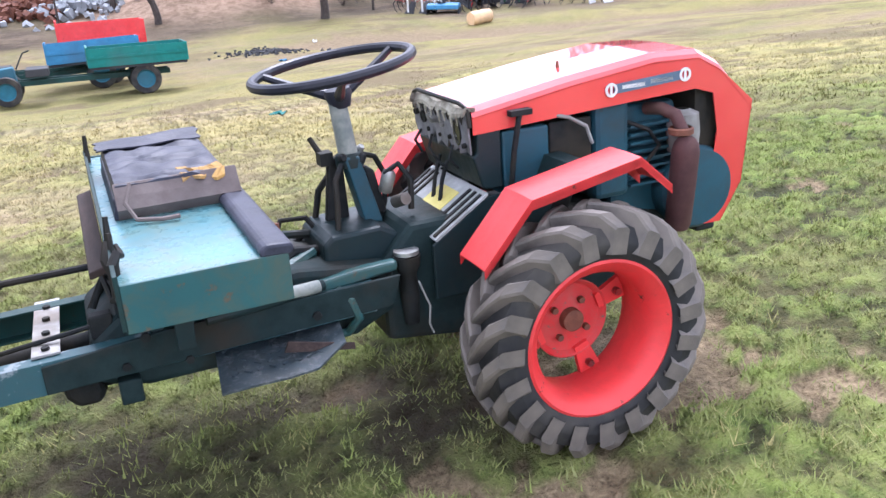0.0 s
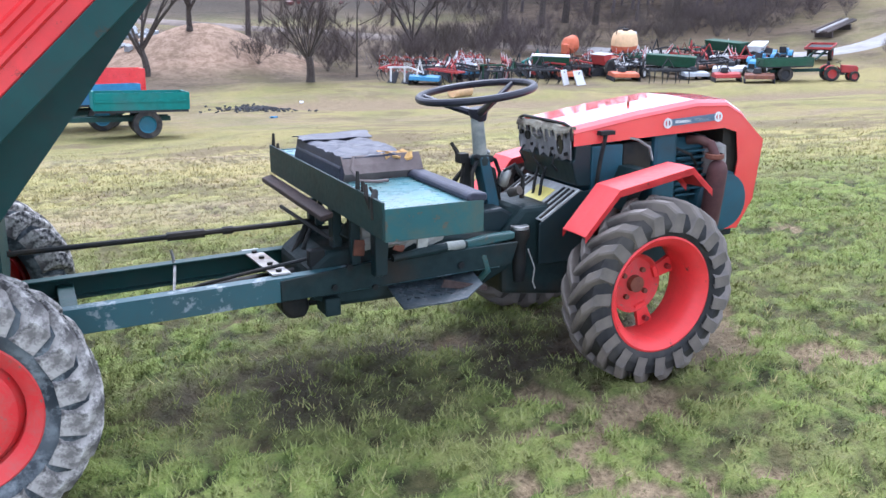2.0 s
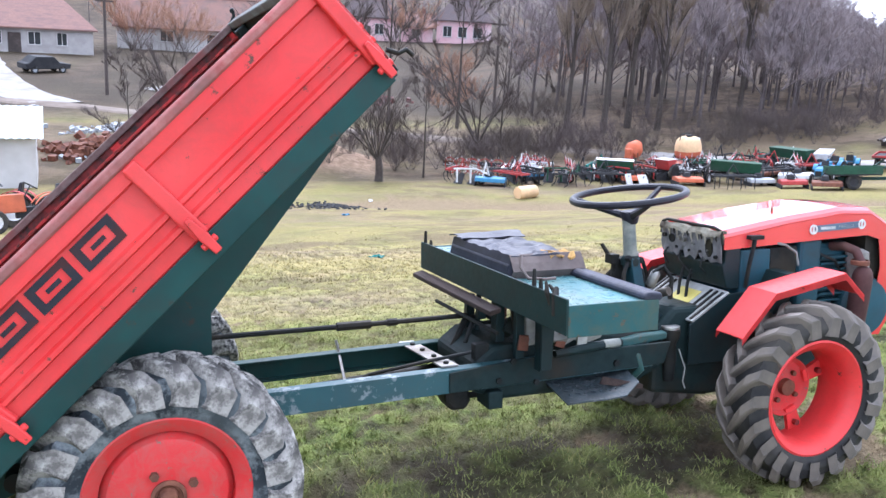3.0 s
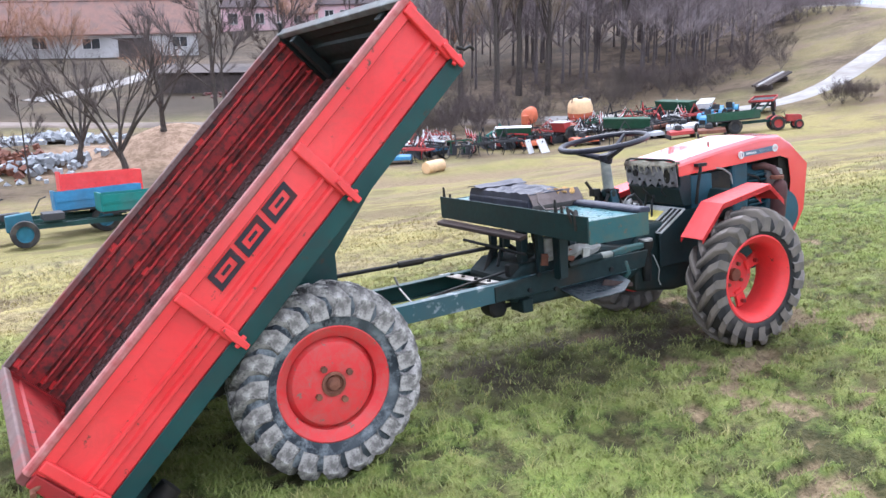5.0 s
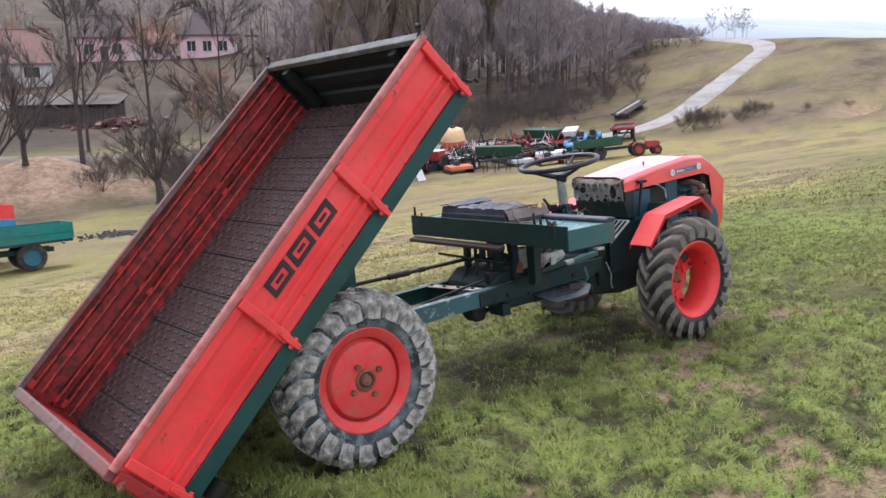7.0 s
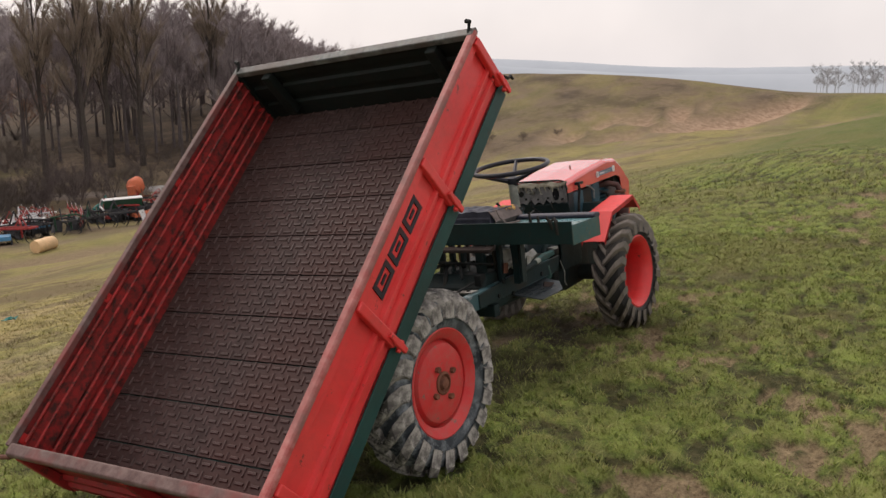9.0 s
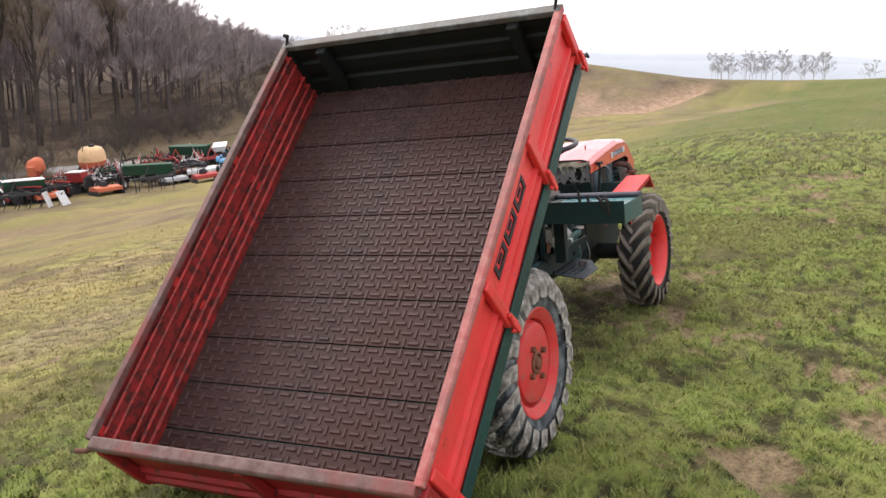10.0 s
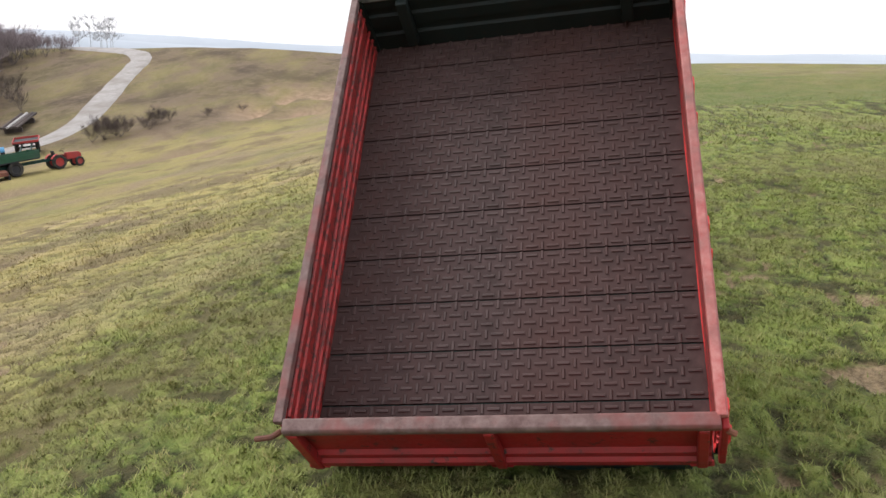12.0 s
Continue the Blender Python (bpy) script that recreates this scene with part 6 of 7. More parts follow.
def merged(name, placements, label, material, keys=None):
    """Many trees or shrubs as one uncounted mass."""
    vs, fs, kinds_, n = [], [], [], 0
    store = {}
    for key, x, y, h, turn in placements:
        if key not in store:
            wood, twigs, h0 = KINDS[key]
            v = np.array(wood.v + twigs.v) / h0
            f = [f for f in wood.f] + [tuple(i + len(wood.v) for i in f) for f in twigs.f]
            store[key] = v, f, np.concatenate([np.ones(len(wood.f)), np.zeros(len(twigs.f))])
        v, f, which = store[key]
        kinds_.append(which)
        c, s = math.cos(turn), math.sin(turn)
        w = np.stack([(v[:, 0] * c - v[:, 1] * s) * h + x, (v[:, 0] * s + v[:, 1] * c) * h + y, v[:, 2] * h + gz(x, y)], 1)
        vs.append(w)
        fs.extend([tuple(i + n for i in q) for q in f])
        n += len(v)
    me = bpy.data.meshes.new(name)
    me.from_pydata(np.concatenate(vs).tolist(), [], fs)
    me.materials.append(material)
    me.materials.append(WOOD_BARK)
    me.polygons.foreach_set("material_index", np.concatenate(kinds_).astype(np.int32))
    return tagged(new(name, me), label, name.replace("_", " "), kind="stuff")


def tree_room(x, y):
    """How tall the wood grows: it dwindles along the ridge towards the road."""
    d, az = math.hypot(x + 3.9, y + 0.2), math.degrees(math.atan2(y + 0.2, x + 3.9))
    el = float(np.interp(az, (31, 35, 36.5, 38.7, 41.4, 43.8, 46, 48.5, 52, 60), (0.0, 0.0, 0.1, 0.5, 1.2, 1.8, 2.8, 3.7, 6, 12)))
    return max(1.2, 1.6 + d * math.tan(radians(el)) - gz(x, y))


wood_front = [(27, 62), (33, 55), (38, 51.5), (42, 49.5), (47, 48.5), (52, 49.5), (58, 53), (67, 59.5), (85, 71.5), (105, 85), (125, 98), (150, 116)]
spots = []
while len(spots) < 270:
    u = RNG.uniform(0, len(wood_front) - 1.001)
    i = int(u)
    fx, fy = [a + (b - a) * (u - i) for a, b in zip(wood_front[i], wood_front[i + 1])]
    back = abs(RNG.normal(0, 14)) + RNG.uniform(0, 3)
    x, y = fx + back * 0.55, fy + back * 0.85
    h = (9.6 - 0.12 * max(fx - 45, 0)) * RNG.uniform(0.75, 1.1) if fx < 66 else RNG.uniform(4.5, 7.0)
    spots.append((("tree_a", "tree_b", "tree_c", "light_a", "light_b", "light_b")[int(RNG.integers(6))], x, y, h, RNG.uniform(0, 6.28)))
for k in range(70):
    u = RNG.uniform(0, 1) ** 1.3
    back = RNG.uniform(0, 7)
    spots.append((("light_a", "light_b")[k % 2], 60 + 50 * u + back * 0.55, 54.5 + 34 * u + back * 0.85, (7.0 - 3.2 * u) * RNG.uniform(0.7, 1.15), RNG.uniform(0, 6.28)))
for k in range(70):
    u, back = RNG.uniform(0, 1), RNG.uniform(0, 7)
    h = RNG.uniform(2.2, 3.4) if k % 5 else RNG.uniform(4.2, 5.6)
    spots.append((("scrub_a", "light_b", "scrub_b", "light_a")[k % 4], 61 + 10 * u + back * 0.7, 56.5 - 2.6 * u * u + back * 0.75, h * (1.1 - 0.35 * u), RNG.uniform(0, 6.28)))
spots = [(key, x, y, min(h, tree_room(x, y) * RNG.uniform(0.8, 1.08)), turn) for key, x, y, h, turn in spots]
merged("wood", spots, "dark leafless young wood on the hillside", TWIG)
spots = []
for k in range(75):
    u = RNG.uniform(0, 5.5)
    i = int(u)
    fx, fy = [a + (b - a) * (u - i) for a, b in zip(wood_front[i], wood_front[i + 1])]
    spots.append((("scrub_a", "scrub_b")[k % 2], fx + RNG.normal(0, 1.6) - 0.6, fy + RNG.normal(0, 1.4) - 1.2, RNG.uniform(0.9, 2.0), RNG.uniform(0, 6.28)))
for k in range(70):
    u = RNG.uniform(0, 1)
    spots.append((("scrub_a", "scrub_b")[k % 2], 9 + 18 * u + RNG.normal(0, 1), 43 + 5 * u + RNG.normal(0, 1.6), RNG.uniform(0.8, 1.9), RNG.uniform(0, 6.28)))
for k in range(80):
    u = RNG.uniform(0, 1)
    spots.append((("scrub_a", "scrub_b")[k % 2], 19 + 24 * u + RNG.normal(0, 0.8), 45.5 + 1.0 * u + RNG.normal(0, 1.3), RNG.uniform(0.7, 1.7), RNG.uniform(0, 6.28)))
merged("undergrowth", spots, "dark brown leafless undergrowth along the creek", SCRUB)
spots = []
for k in range(140):
    x = RNG.uniform(-70, 120)
    y = RNG.uniform(119, 175) + 0.2 * abs(x - 20)
    spots.append((("light_a", "light_b")[k % 2], x, y, RNG.uniform(6, 10), RNG.uniform(0, 6.28)))
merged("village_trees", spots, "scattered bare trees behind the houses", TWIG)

# ---- roads ----
def ribbon(name, centre, width, label, lift=0.07, material=ROAD):
    pts = []
    for (ax, ay), (bx, by) in zip(centre, centre[1:]):
        for k in range(8):
            pts.append(Vector((ax + (bx - ax) * k / 8, ay + (by - ay) * k / 8)))
    pts.append(Vector(centre[-1]))
    for _ in range(6):
        pts = [pts[0]] + [(a + b * 2 + c) / 4 for a, b, c in zip(pts, pts[1:], pts[2:])] + [pts[-1]]
    rows = []
    for i, p in enumerate(pts):
        d = (pts[min(i + 1, len(pts) - 1)] - pts[max(i - 1, 0)]).normalized()
        side = Vector((-d.y, d.x))
        w = width * (0.94 + 0.12 * float(vnoise(i * 0.5, 3.0, 9)))
        rows.append([])
        for j in range(7):
            u = j / 6 - 0.5
            q = p + side * u * w
            rows[-1].append((q.x, q.y, gz(q.x, q.y) + lift - (0.25 if abs(u) > 0.49 else 0)))
    s = Shape()
    flat = [p for row in rows for p in row]
    s.add(flat, [(i * 7 + j, i * 7 + j + 1, (i + 1) * 7 + j + 1, (i + 1) * 7 + j) for i in range(len(rows) - 1) for j in range(6)], True)
    s.f = [tuple(reversed(f)) for f in s.f]
    return part(name, s, material, None, label, kind="structure")


tagged(ribbon("track", [(-60, 78), (-22, 70), (-3, 63.5), (8, 57.5), (16, 54), (24, 49.5), (31, 43.5)], 2.4, "brown muddy track along the creek", 0.07, ROAD_MUD), category="road")
tagged(ribbon("road", [(29.5, 44.8), (31, 43.5), (36.5, 38.5), (41, 36.4), (46, 37.2), (52, 39.6), (60, 42.8), (66.7, 45.0), (69.2, 46.8), (70.6, 49.2), (71.6, 52), (73.5, 57), (76, 63), (82, 75), (96, 100)], 2.4, "pale gravel road climbing over the ridge"), category="road")
tagged(ribbon("driveway", [(-4, 64), (-7, 69), (-9, 76), (-11, 86), (-12, 92)], 5.0, "pale driveway up to the house"), category="road")
tagged(ribbon("lane", [(2, 72), (8, 78), (12, 84), (17, 95)], 2.6, "pale lane up to the long house"), category="road")

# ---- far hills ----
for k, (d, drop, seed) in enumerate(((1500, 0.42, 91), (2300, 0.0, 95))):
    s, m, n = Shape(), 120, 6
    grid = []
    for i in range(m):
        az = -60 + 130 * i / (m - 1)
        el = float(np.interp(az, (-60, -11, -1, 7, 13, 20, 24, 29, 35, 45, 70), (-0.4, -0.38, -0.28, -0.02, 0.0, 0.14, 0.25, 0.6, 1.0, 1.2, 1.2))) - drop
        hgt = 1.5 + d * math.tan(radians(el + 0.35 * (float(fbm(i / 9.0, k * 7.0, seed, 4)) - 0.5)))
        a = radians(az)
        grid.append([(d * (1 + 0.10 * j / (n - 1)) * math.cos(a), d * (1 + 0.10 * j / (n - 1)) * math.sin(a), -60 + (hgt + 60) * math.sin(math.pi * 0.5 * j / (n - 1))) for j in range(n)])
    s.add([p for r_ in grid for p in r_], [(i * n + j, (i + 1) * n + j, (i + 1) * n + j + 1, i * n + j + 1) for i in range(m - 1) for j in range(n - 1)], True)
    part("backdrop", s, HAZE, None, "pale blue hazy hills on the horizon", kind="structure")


# ---- houses ----
def wall(length, height, thick, holes):
    """A wall along x from 0 with openings (x0, x1, z0, z1) through it, as one closed skin."""
    xs = sorted({0, length, *[v for h in holes for v in h[:2]]})
    zs = sorted({-0.6, height, *[v if v > 0 else -0.6 for h in holes for v in h[2:]]})
    solid = {(i, k) for i in range(len(xs) - 1) for k in range(len(zs) - 1)
             if not any(h[0] <= xs[i] and xs[i + 1] <= h[1] and (h[2] if h[2] > 0 else -0.6) <= zs[k] and zs[k + 1] <= h[3] for h in holes)}
    s, n = Shape(), len(zs)
    s.v = [(x, y, z) for y in (0, thick) for x in xs for z in zs]
    back = len(xs) * n
    for i, k in sorted(solid):
        a, b, c, d = i * n + k, (i + 1) * n + k, (i + 1) * n + k + 1, i * n + k + 1
        s.f += [(a, b, c, d), (d + back, c + back, b + back, a + back)]
        for (di, dk), (p, q) in (((0, -1), (a, b)), ((1, 0), (b, c)), ((0, 1), (c, d)), ((-1, 0), (d, a))):
            if (i + di, k + dk) not in solid:
                s.f.append((q, p, p + back, q + back))
    s.s = [False] * len(s.f)
    return s


def house(x, y, turn, length, depth, height, rise, wall_mat, roof_mat, label, windows, doors=(), frame_mat=None, hip=0.0):
    """Single-storey house; x along its front, windows as (x, width, sill, head)."""
    ob = thing("house", pose(x, y, gz(x, y) - 0.1, 0, 0, turn), label, "house")
    holes = [(a, a + w, z0, z1) for a, w, z0, z1 in windows] + [(a, a + w, 0, 2.05) for a, w in doors]
    part("wall", wall(length, height, 0.35, holes), wall_mat, ob)
    back = wall(length, height, 0.35, [])
    back.v = [(a, b + depth - 0.35, c) for a, b, c in back.v]
    part("wall", back, wall_mat, ob)
    for x0 in (0.0, length - 0.35):
        part("wall", Shape().prism([(0.35, -0.6), (depth - 0.35, -0.6), (depth - 0.35, height), (depth / 2, height + (rise if not hip else 0) * 0.93), (0.35, height)], x0, x0 + 0.35, "x"), wall_mat, ob)
    o = 0.45
    a, b, m = (-o, -o), (length + o, depth + o), depth / 2
    e = height - rise * o / m
    s = Shape()
    ridge0, ridge1 = hip - (o if not hip else 0), length - hip + (o if not hip else 0)
    top = [(a[0], a[1], e), (b[0], a[1], e), (b[0], b[1], e), (a[0], b[1], e), (ridge0, m, height + rise), (ridge1, m, height + rise)]
    low = [(p[0], p[1], p[2] - 0.14) for p in top]
    s.add(top + low, [(0, 1, 5, 4), (2, 3, 4, 5), (1, 2, 5), (3, 0, 4), (7, 6, 10, 11), (9, 8, 11, 10), (8, 7, 11), (6, 9, 10), (0, 6, 7, 1), (1, 7, 8, 2), (2, 8, 9, 3), (3, 9, 6, 0)])
    roof = part("roof", s, roof_mat, ob)
    part("ridge_cap", Shape().tube([(ridge0, m, height + rise), (ridge1, m, height + rise)], 0.12, 6), roof_mat, roof)
    cx = length * 0.62
    part("chimney", Shape().box(cx, cx + 0.5, m + 0.3, m + 0.8, height + rise * 0.5, height + rise + 0.7), RUST_RAIL, roof)
    for wx, w, z0, z1 in windows:
        win = part("window", Shape().box(wx, wx + w, 0.12, 0.18, z0, z0 + 0.07).box(wx, wx + w, 0.12, 0.18, z1 - 0.07, z1).box(wx, wx + 0.07, 0.12, 0.18, z0 + 0.07, z1 - 0.07).box(wx + w - 0.07, wx + w, 0.12, 0.18, z0 + 0.07, z1 - 0.07).box(wx + w / 2 - 0.03, wx + w / 2 + 0.03, 0.12, 0.18, z0 + 0.07, z1 - 0.07), frame_mat or WHITE, ob)
        part("pane", Shape().box(wx + 0.05, wx + w - 0.05, 0.145, 0.155, z0 + 0.05, z1 - 0.05), WINDOW, win)
        part("sill", Shape().box(wx - 0.08, wx + w + 0.08, -0.08, 0.12, z0 - 0.08, z0), PLASTER_GREY, win)
    for dx, w in doors:
        part("door", Shape().box(dx + 0.03, dx + w - 0.03, 0.14, 0.2, 0, 2.03), PLANK, ob)
    return ob


house(-22, 97, 2, 20, 8.5, 2.9, 3.0, PLASTER_GREY, TILE, "low grey house with brown tiled roof and dark porch", ((14.0, 1.2, 0.9, 2.2), (16.6, 1.0, 0.9, 2.2), (10.5, 1.2, 0.9, 2.2), (5, 1.4, 0.9, 2.2)), ((12.2, 1.2), (8, 1.2)), hip=3.2)
house(0.4, 107.5, -11.8, 22, 8, 2.9, 3.2, PLASTER, TILE_ORANGE, "long whitewashed house with orange-brown tiled roof and wide gate", ((4.6, 1.5, 1.0, 2.3), (9.7, 1.9, 0.9, 2.1), (19.2, 1.7, 0.9, 2.1)), ((13.4, 3.4),))
house(28.6, 117.5, -16, 7.6, 7, 3.5, 2.4, PINK, TILE_DARK, "pink plastered house with dark tiled roof", ((0.9, 1.2, 1.0, 2.4), (4.3, 1.2, 1.0, 2.4)), ((2.8, 1.0),), hip=1.8)
house(36.2, 115.4, -19, 4.2, 5, 2.4, 1.5, PINK, TILE, "low pink annex with brown tiled roof between two houses", ((1.4, 1.1, 0.9, 1.9),))
house(40.4, 113.2, -21, 7.2, 7, 3.5, 2.6, PINK, TILE_DARK, "pale pink house with dark hipped roof", ((0.8, 1.2, 1.0, 2.4), (2.8, 1.2, 1.0, 2.4), (4.8, 1.2, 1.0, 2.4)), (), hip=2.0)
house(8.0, 140, 0, 16, 8, 3.0, 2.6, PLASTER_GREY, TILE, "far house with brown tiled roof behind the others", ((2, 1.2, 0.9, 2.2), (8, 1.2, 0.9, 2.2)))

# tumbledown barn with planks
barn = thing("barn", pose(11.6, 73.0, gz(14.5, 72) - 0.3, 0, 0, -32), "tumbledown dark plank barn with a grey sheet roof", "barn")
for k in range(24):
    x = k * 0.32
    part("plank", Shape().box(x + 0.01, x + 0.30, 0, 0.04, 0, 1.75 + 0.12 * math.sin(k * 3.1)), PLANK, barn)
part("back_wall", Shape().box(0, 7.7, 2.6, 2.7, 0, 2.2), PLANK, barn)
part("side_wall", Shape().box(0.0, 0.08, 0.05, 2.6, 0, 1.8), PLANK, barn)
part("side_wall", Shape().box(7.6, 7.68, 0.05, 2.6, 0, 1.8), PLANK, barn)
part("roof", Shape().prism([(-0.3, 1.86), (3.0, 2.32), (3.0, 2.38), (-0.3, 1.92)], -0.3, 8.0, "x"), PLANK, barn)

# whitewashed shed with corrugated roof
shed = thing("shed", pose(-14.0, 36.8, gz(-7, 38) - 0.05, 0, 0, 3), "small whitewashed shed with pale corrugated roof", "shed")
part("wall", wall(10.2, 2.15, 0.2, [(4.0, 7.2, 0, 1.5)]), PLASTER, shed)
part("wall", Shape().box(0, 10.2, 4.8, 5.0, -0.5, 2.7), PLASTER, shed)
for x in (0.0, 10.0):
    part("wall", Shape().prism([(0.2, -0.5), (4.8, -0.5), (4.8, 2.7), (0.2, 2.15)], x, x + 0.2, "x"), PLASTER, shed)
s = Shape()
s.sheet([[(-0.3 + 10.8 * i / 108, y, z + 0.025 * math.sin(i * math.pi / 1.5)) for y, z in ((-0.35, 2.14), (5.2, 2.80))] for i in range(109)], 0.02, (0, 0, 1))
part("roof", s, TIN, shed)
# Dark sheet in the door opening stands for the shaded inside.
part("door", Shape().box(4.0, 7.2, 0.25, 0.3, 0, 1.5), FIELD_DARK, shed)


# ---- farm machines ----
def wheel_parts(parent, x, y, r, w, rim_mat, tyre_mat=None):
    m = pose(x, y, r, 90, 0, 0)
    t = part("wheel", Shape().lathe([(r * 0.6, -w / 2), (r * 0.95, -w / 2), (r, -w * 0.3), (r, w * 0.3), (r * 0.95, w / 2), (r * 0.6, w / 2)], m, 20, closed=True), tyre_mat or TYRE, parent)
    part("rim", Shape().lathe([(r * 0.61, -w * 0.4), (r * 0.5, -w * 0.2), (0.0, -w * 0.15), (0.0, w * 0.15), (r * 0.5, w * 0.2), (r * 0.61, w * 0.4)], m, 20), rim_mat, t)


def spot(x, y, turn=0.0):
    """A pose standing on the land and leaning with it."""
    h = 0.6
    a, b = (gz(x + h, y) - gz(x - h, y)) / (2 * h), (gz(x, y + h) - gz(x, y - h)) / (2 * h)
    up = Vector((-a, -b, 1)).normalized()
    q = Vector((0, 0, 1)).rotation_difference(up)
    return Matrix.Translation((x, y, gz(x, y))) @ q.to_matrix().to_4x4() @ pose(0, 0, 0, 0, 0, turn)


def small_tractor(x, y, turn, paint, rim, label, roll_bar=False, size=1.0):
    ob = thing("tractor", spot(x, y, turn) @ Matrix.Diagonal((size,) * 3 + (1,)), label, "tractor", "tractors in the field")
    hood = part("hood", Shape().prism([(0.35, 0.55), (1.35, 0.5), (1.38, 0.85), (1.25, 0.98), (0.4, 1.02)], -0.24, 0.24), paint, ob, bevel=0.03)
    part("grille", Shape().box(1.37, 1.40, -0.18, 0.18, 0.55, 0.85), FIELD_DARK, hood)
    part("transmission", Shape().box(-0.5, 0.6, -0.16, 0.16, 0.38, 0.68), FIELD_DARK, ob, bevel=0.03)
    part("seat", Shape().prism([(-0.45, 0.85), (-0.02, 0.82), (-0.02, 0.9), (-0.36, 0.94), (-0.44, 1.25), (-0.52, 1.25)], -0.22, 0.22), FIELD_DARK, ob, bevel=0.02)
    part("steering_column", Shape().tube([(0.38, 0, 0.9), (0.22, 0, 1.2)], 0.02, 6), FIELD_DARK, ob)
    sm = pose(0.2, 0, 1.22, 0, -30, 0)
    part("steering_wheel", Shape().tube([sm @ Vector((0.18 * math.cos(a), 0.18 * math.sin(a), 0)) for a in [2 * math.pi * k / 16 for k in range(17)]], 0.014, 6, caps=False), FIELD_DARK, ob)
    for sgn in (-1, 1):
        wheel_parts(ob, -0.32, sgn * 0.50, 0.48, 0.24, rim)
        wheel_parts(ob, 1.12, sgn * 0.42, 0.32, 0.16, rim)
        part("mudguard", Shape().sheet([[(-0.32 + 0.55 * math.cos(a), sgn * 0.36, 0.48 + 0.55 * math.sin(a)), (-0.32 + 0.55 * math.cos(a), sgn * 0.62, 0.48 + 0.55 * math.sin(a))] for a in [radians(30 + 15 * k) for k in range(9)]], 0.02, (0, 0, -1)), paint, ob)
    if roll_bar:
        part("roll_bar", Shape().tube([(-0.6, -0.4, 0.6), (-0.62, -0.4, 1.75), (-0.62, 0.4, 1.75), (-0.6, 0.4, 0.6)], 0.03, 6), FIELD_DARK, ob)
    return ob


def cart(x, y, turn, box, rim, label, length=2.2, width=1.3, high=0.42, tip=0.0, front=True):
    ob = thing("cart", spot(x, y, turn), label, "cart", "carts in the field")
    m = pose(-0.5, 0, 0.72, 0, -tip, 0)

    def put(s):
        s.v = [tuple(m @ Vector(p)) for p in s.v]
        return s
    for sgn in (-1, 1):
        board = part("side_board", put(Shape().box(-0.6, length - 0.6, sgn * width / 2 - 0.02, sgn * width / 2 + 0.02, 0, high)), box, ob)
        part("rib", put(Shape().box(-0.6, length - 0.6, sgn * (width / 2 + 0.02), sgn * (width / 2 + 0.04), high * 0.45, high * 0.58) if sgn > 0 else Shape().box(-0.6, length - 0.6, -width / 2 - 0.04, -width / 2 - 0.02, high * 0.45, high * 0.58)), box, board)
        wheel_parts(ob, -0.1, sgn * (width / 2 - 0.12), 0.36, 0.2, rim)
    part("end_board", put(Shape().box(-0.64, -0.6, -width / 2, width / 2, 0, high)), box, ob)
    part("end_board", put(Shape().box(length - 0.6, length - 0.56, -width / 2, width / 2, 0, high * 1.1)), box, ob)
    part("bed", put(Shape().box(-0.6, length - 0.6, -width / 2, width / 2, -0.06, 0)), FIELD_DARK, ob)
    part("axle", Shape().tube([(-0.1, -width / 2 + 0.1, 0.36), (-0.1, width / 2 - 0.1, 0.36)], 0.05, 8), FIELD_DARK, ob)
    for sgn in (-1, 1):
        part("chassis_beam", Shape().box(-0.7, length + 0.9, sgn * 0.25 - 0.03, sgn * 0.25 + 0.03, 0.42, 0.54), GREEN, ob)
    if front:
        part("seat_box", Shape().box(length - 0.2, length + 0.3, -0.5, 0.5, 0.62, 0.8), FIELD_DARK, ob, bevel=0.02)
        part("engine", Shape().prism([(length + 0.5, 0.4), (length + 1.15, 0.4), (length + 1.15, 0.8), (length + 0.55, 0.86)], -0.22, 0.22), rim, ob, bevel=0.03)
        part("handle", Shape().tube([(length + 0.5, 0, 0.8), (length + 0.3, 0, 1.15), (length + 0.15, 0, 1.2)], 0.02, 6), FIELD_DARK, ob)
        for sgn in (-1, 1):
            wheel_parts(ob, length + 0.75, sgn * 0.45, 0.34, 0.18, rim)
    return ob


cart(1.52, 22.7, 180, FIELD_TEAL, WHEEL_BLUE, "teal steel cart with blue wheels parked on dry grass")
cart(0.62, 24.8, 180, FIELD_BLUE, WHEEL_BLUE, "pale blue cart parked behind a teal cart", high=0.5)
cart(0.92, 26.6, 180, RED, WHEEL_BLUE, "bright red tipping cart standing behind the others", high=0.95, front=False)
small_tractor(-2.9, 24.4, 190, ORANGE, FIELD_WHITE, "small orange tractor beside the carts")
small_tractor(-4.0, 27.0, 175, FIELD_RED, FIELD_WHITE, "small red tractor beside the carts")
cart(-8.8, 34.6, 8, FIELD_BLUE, FIELD_RED, "blue cart with red end standing by the shed", front=False)

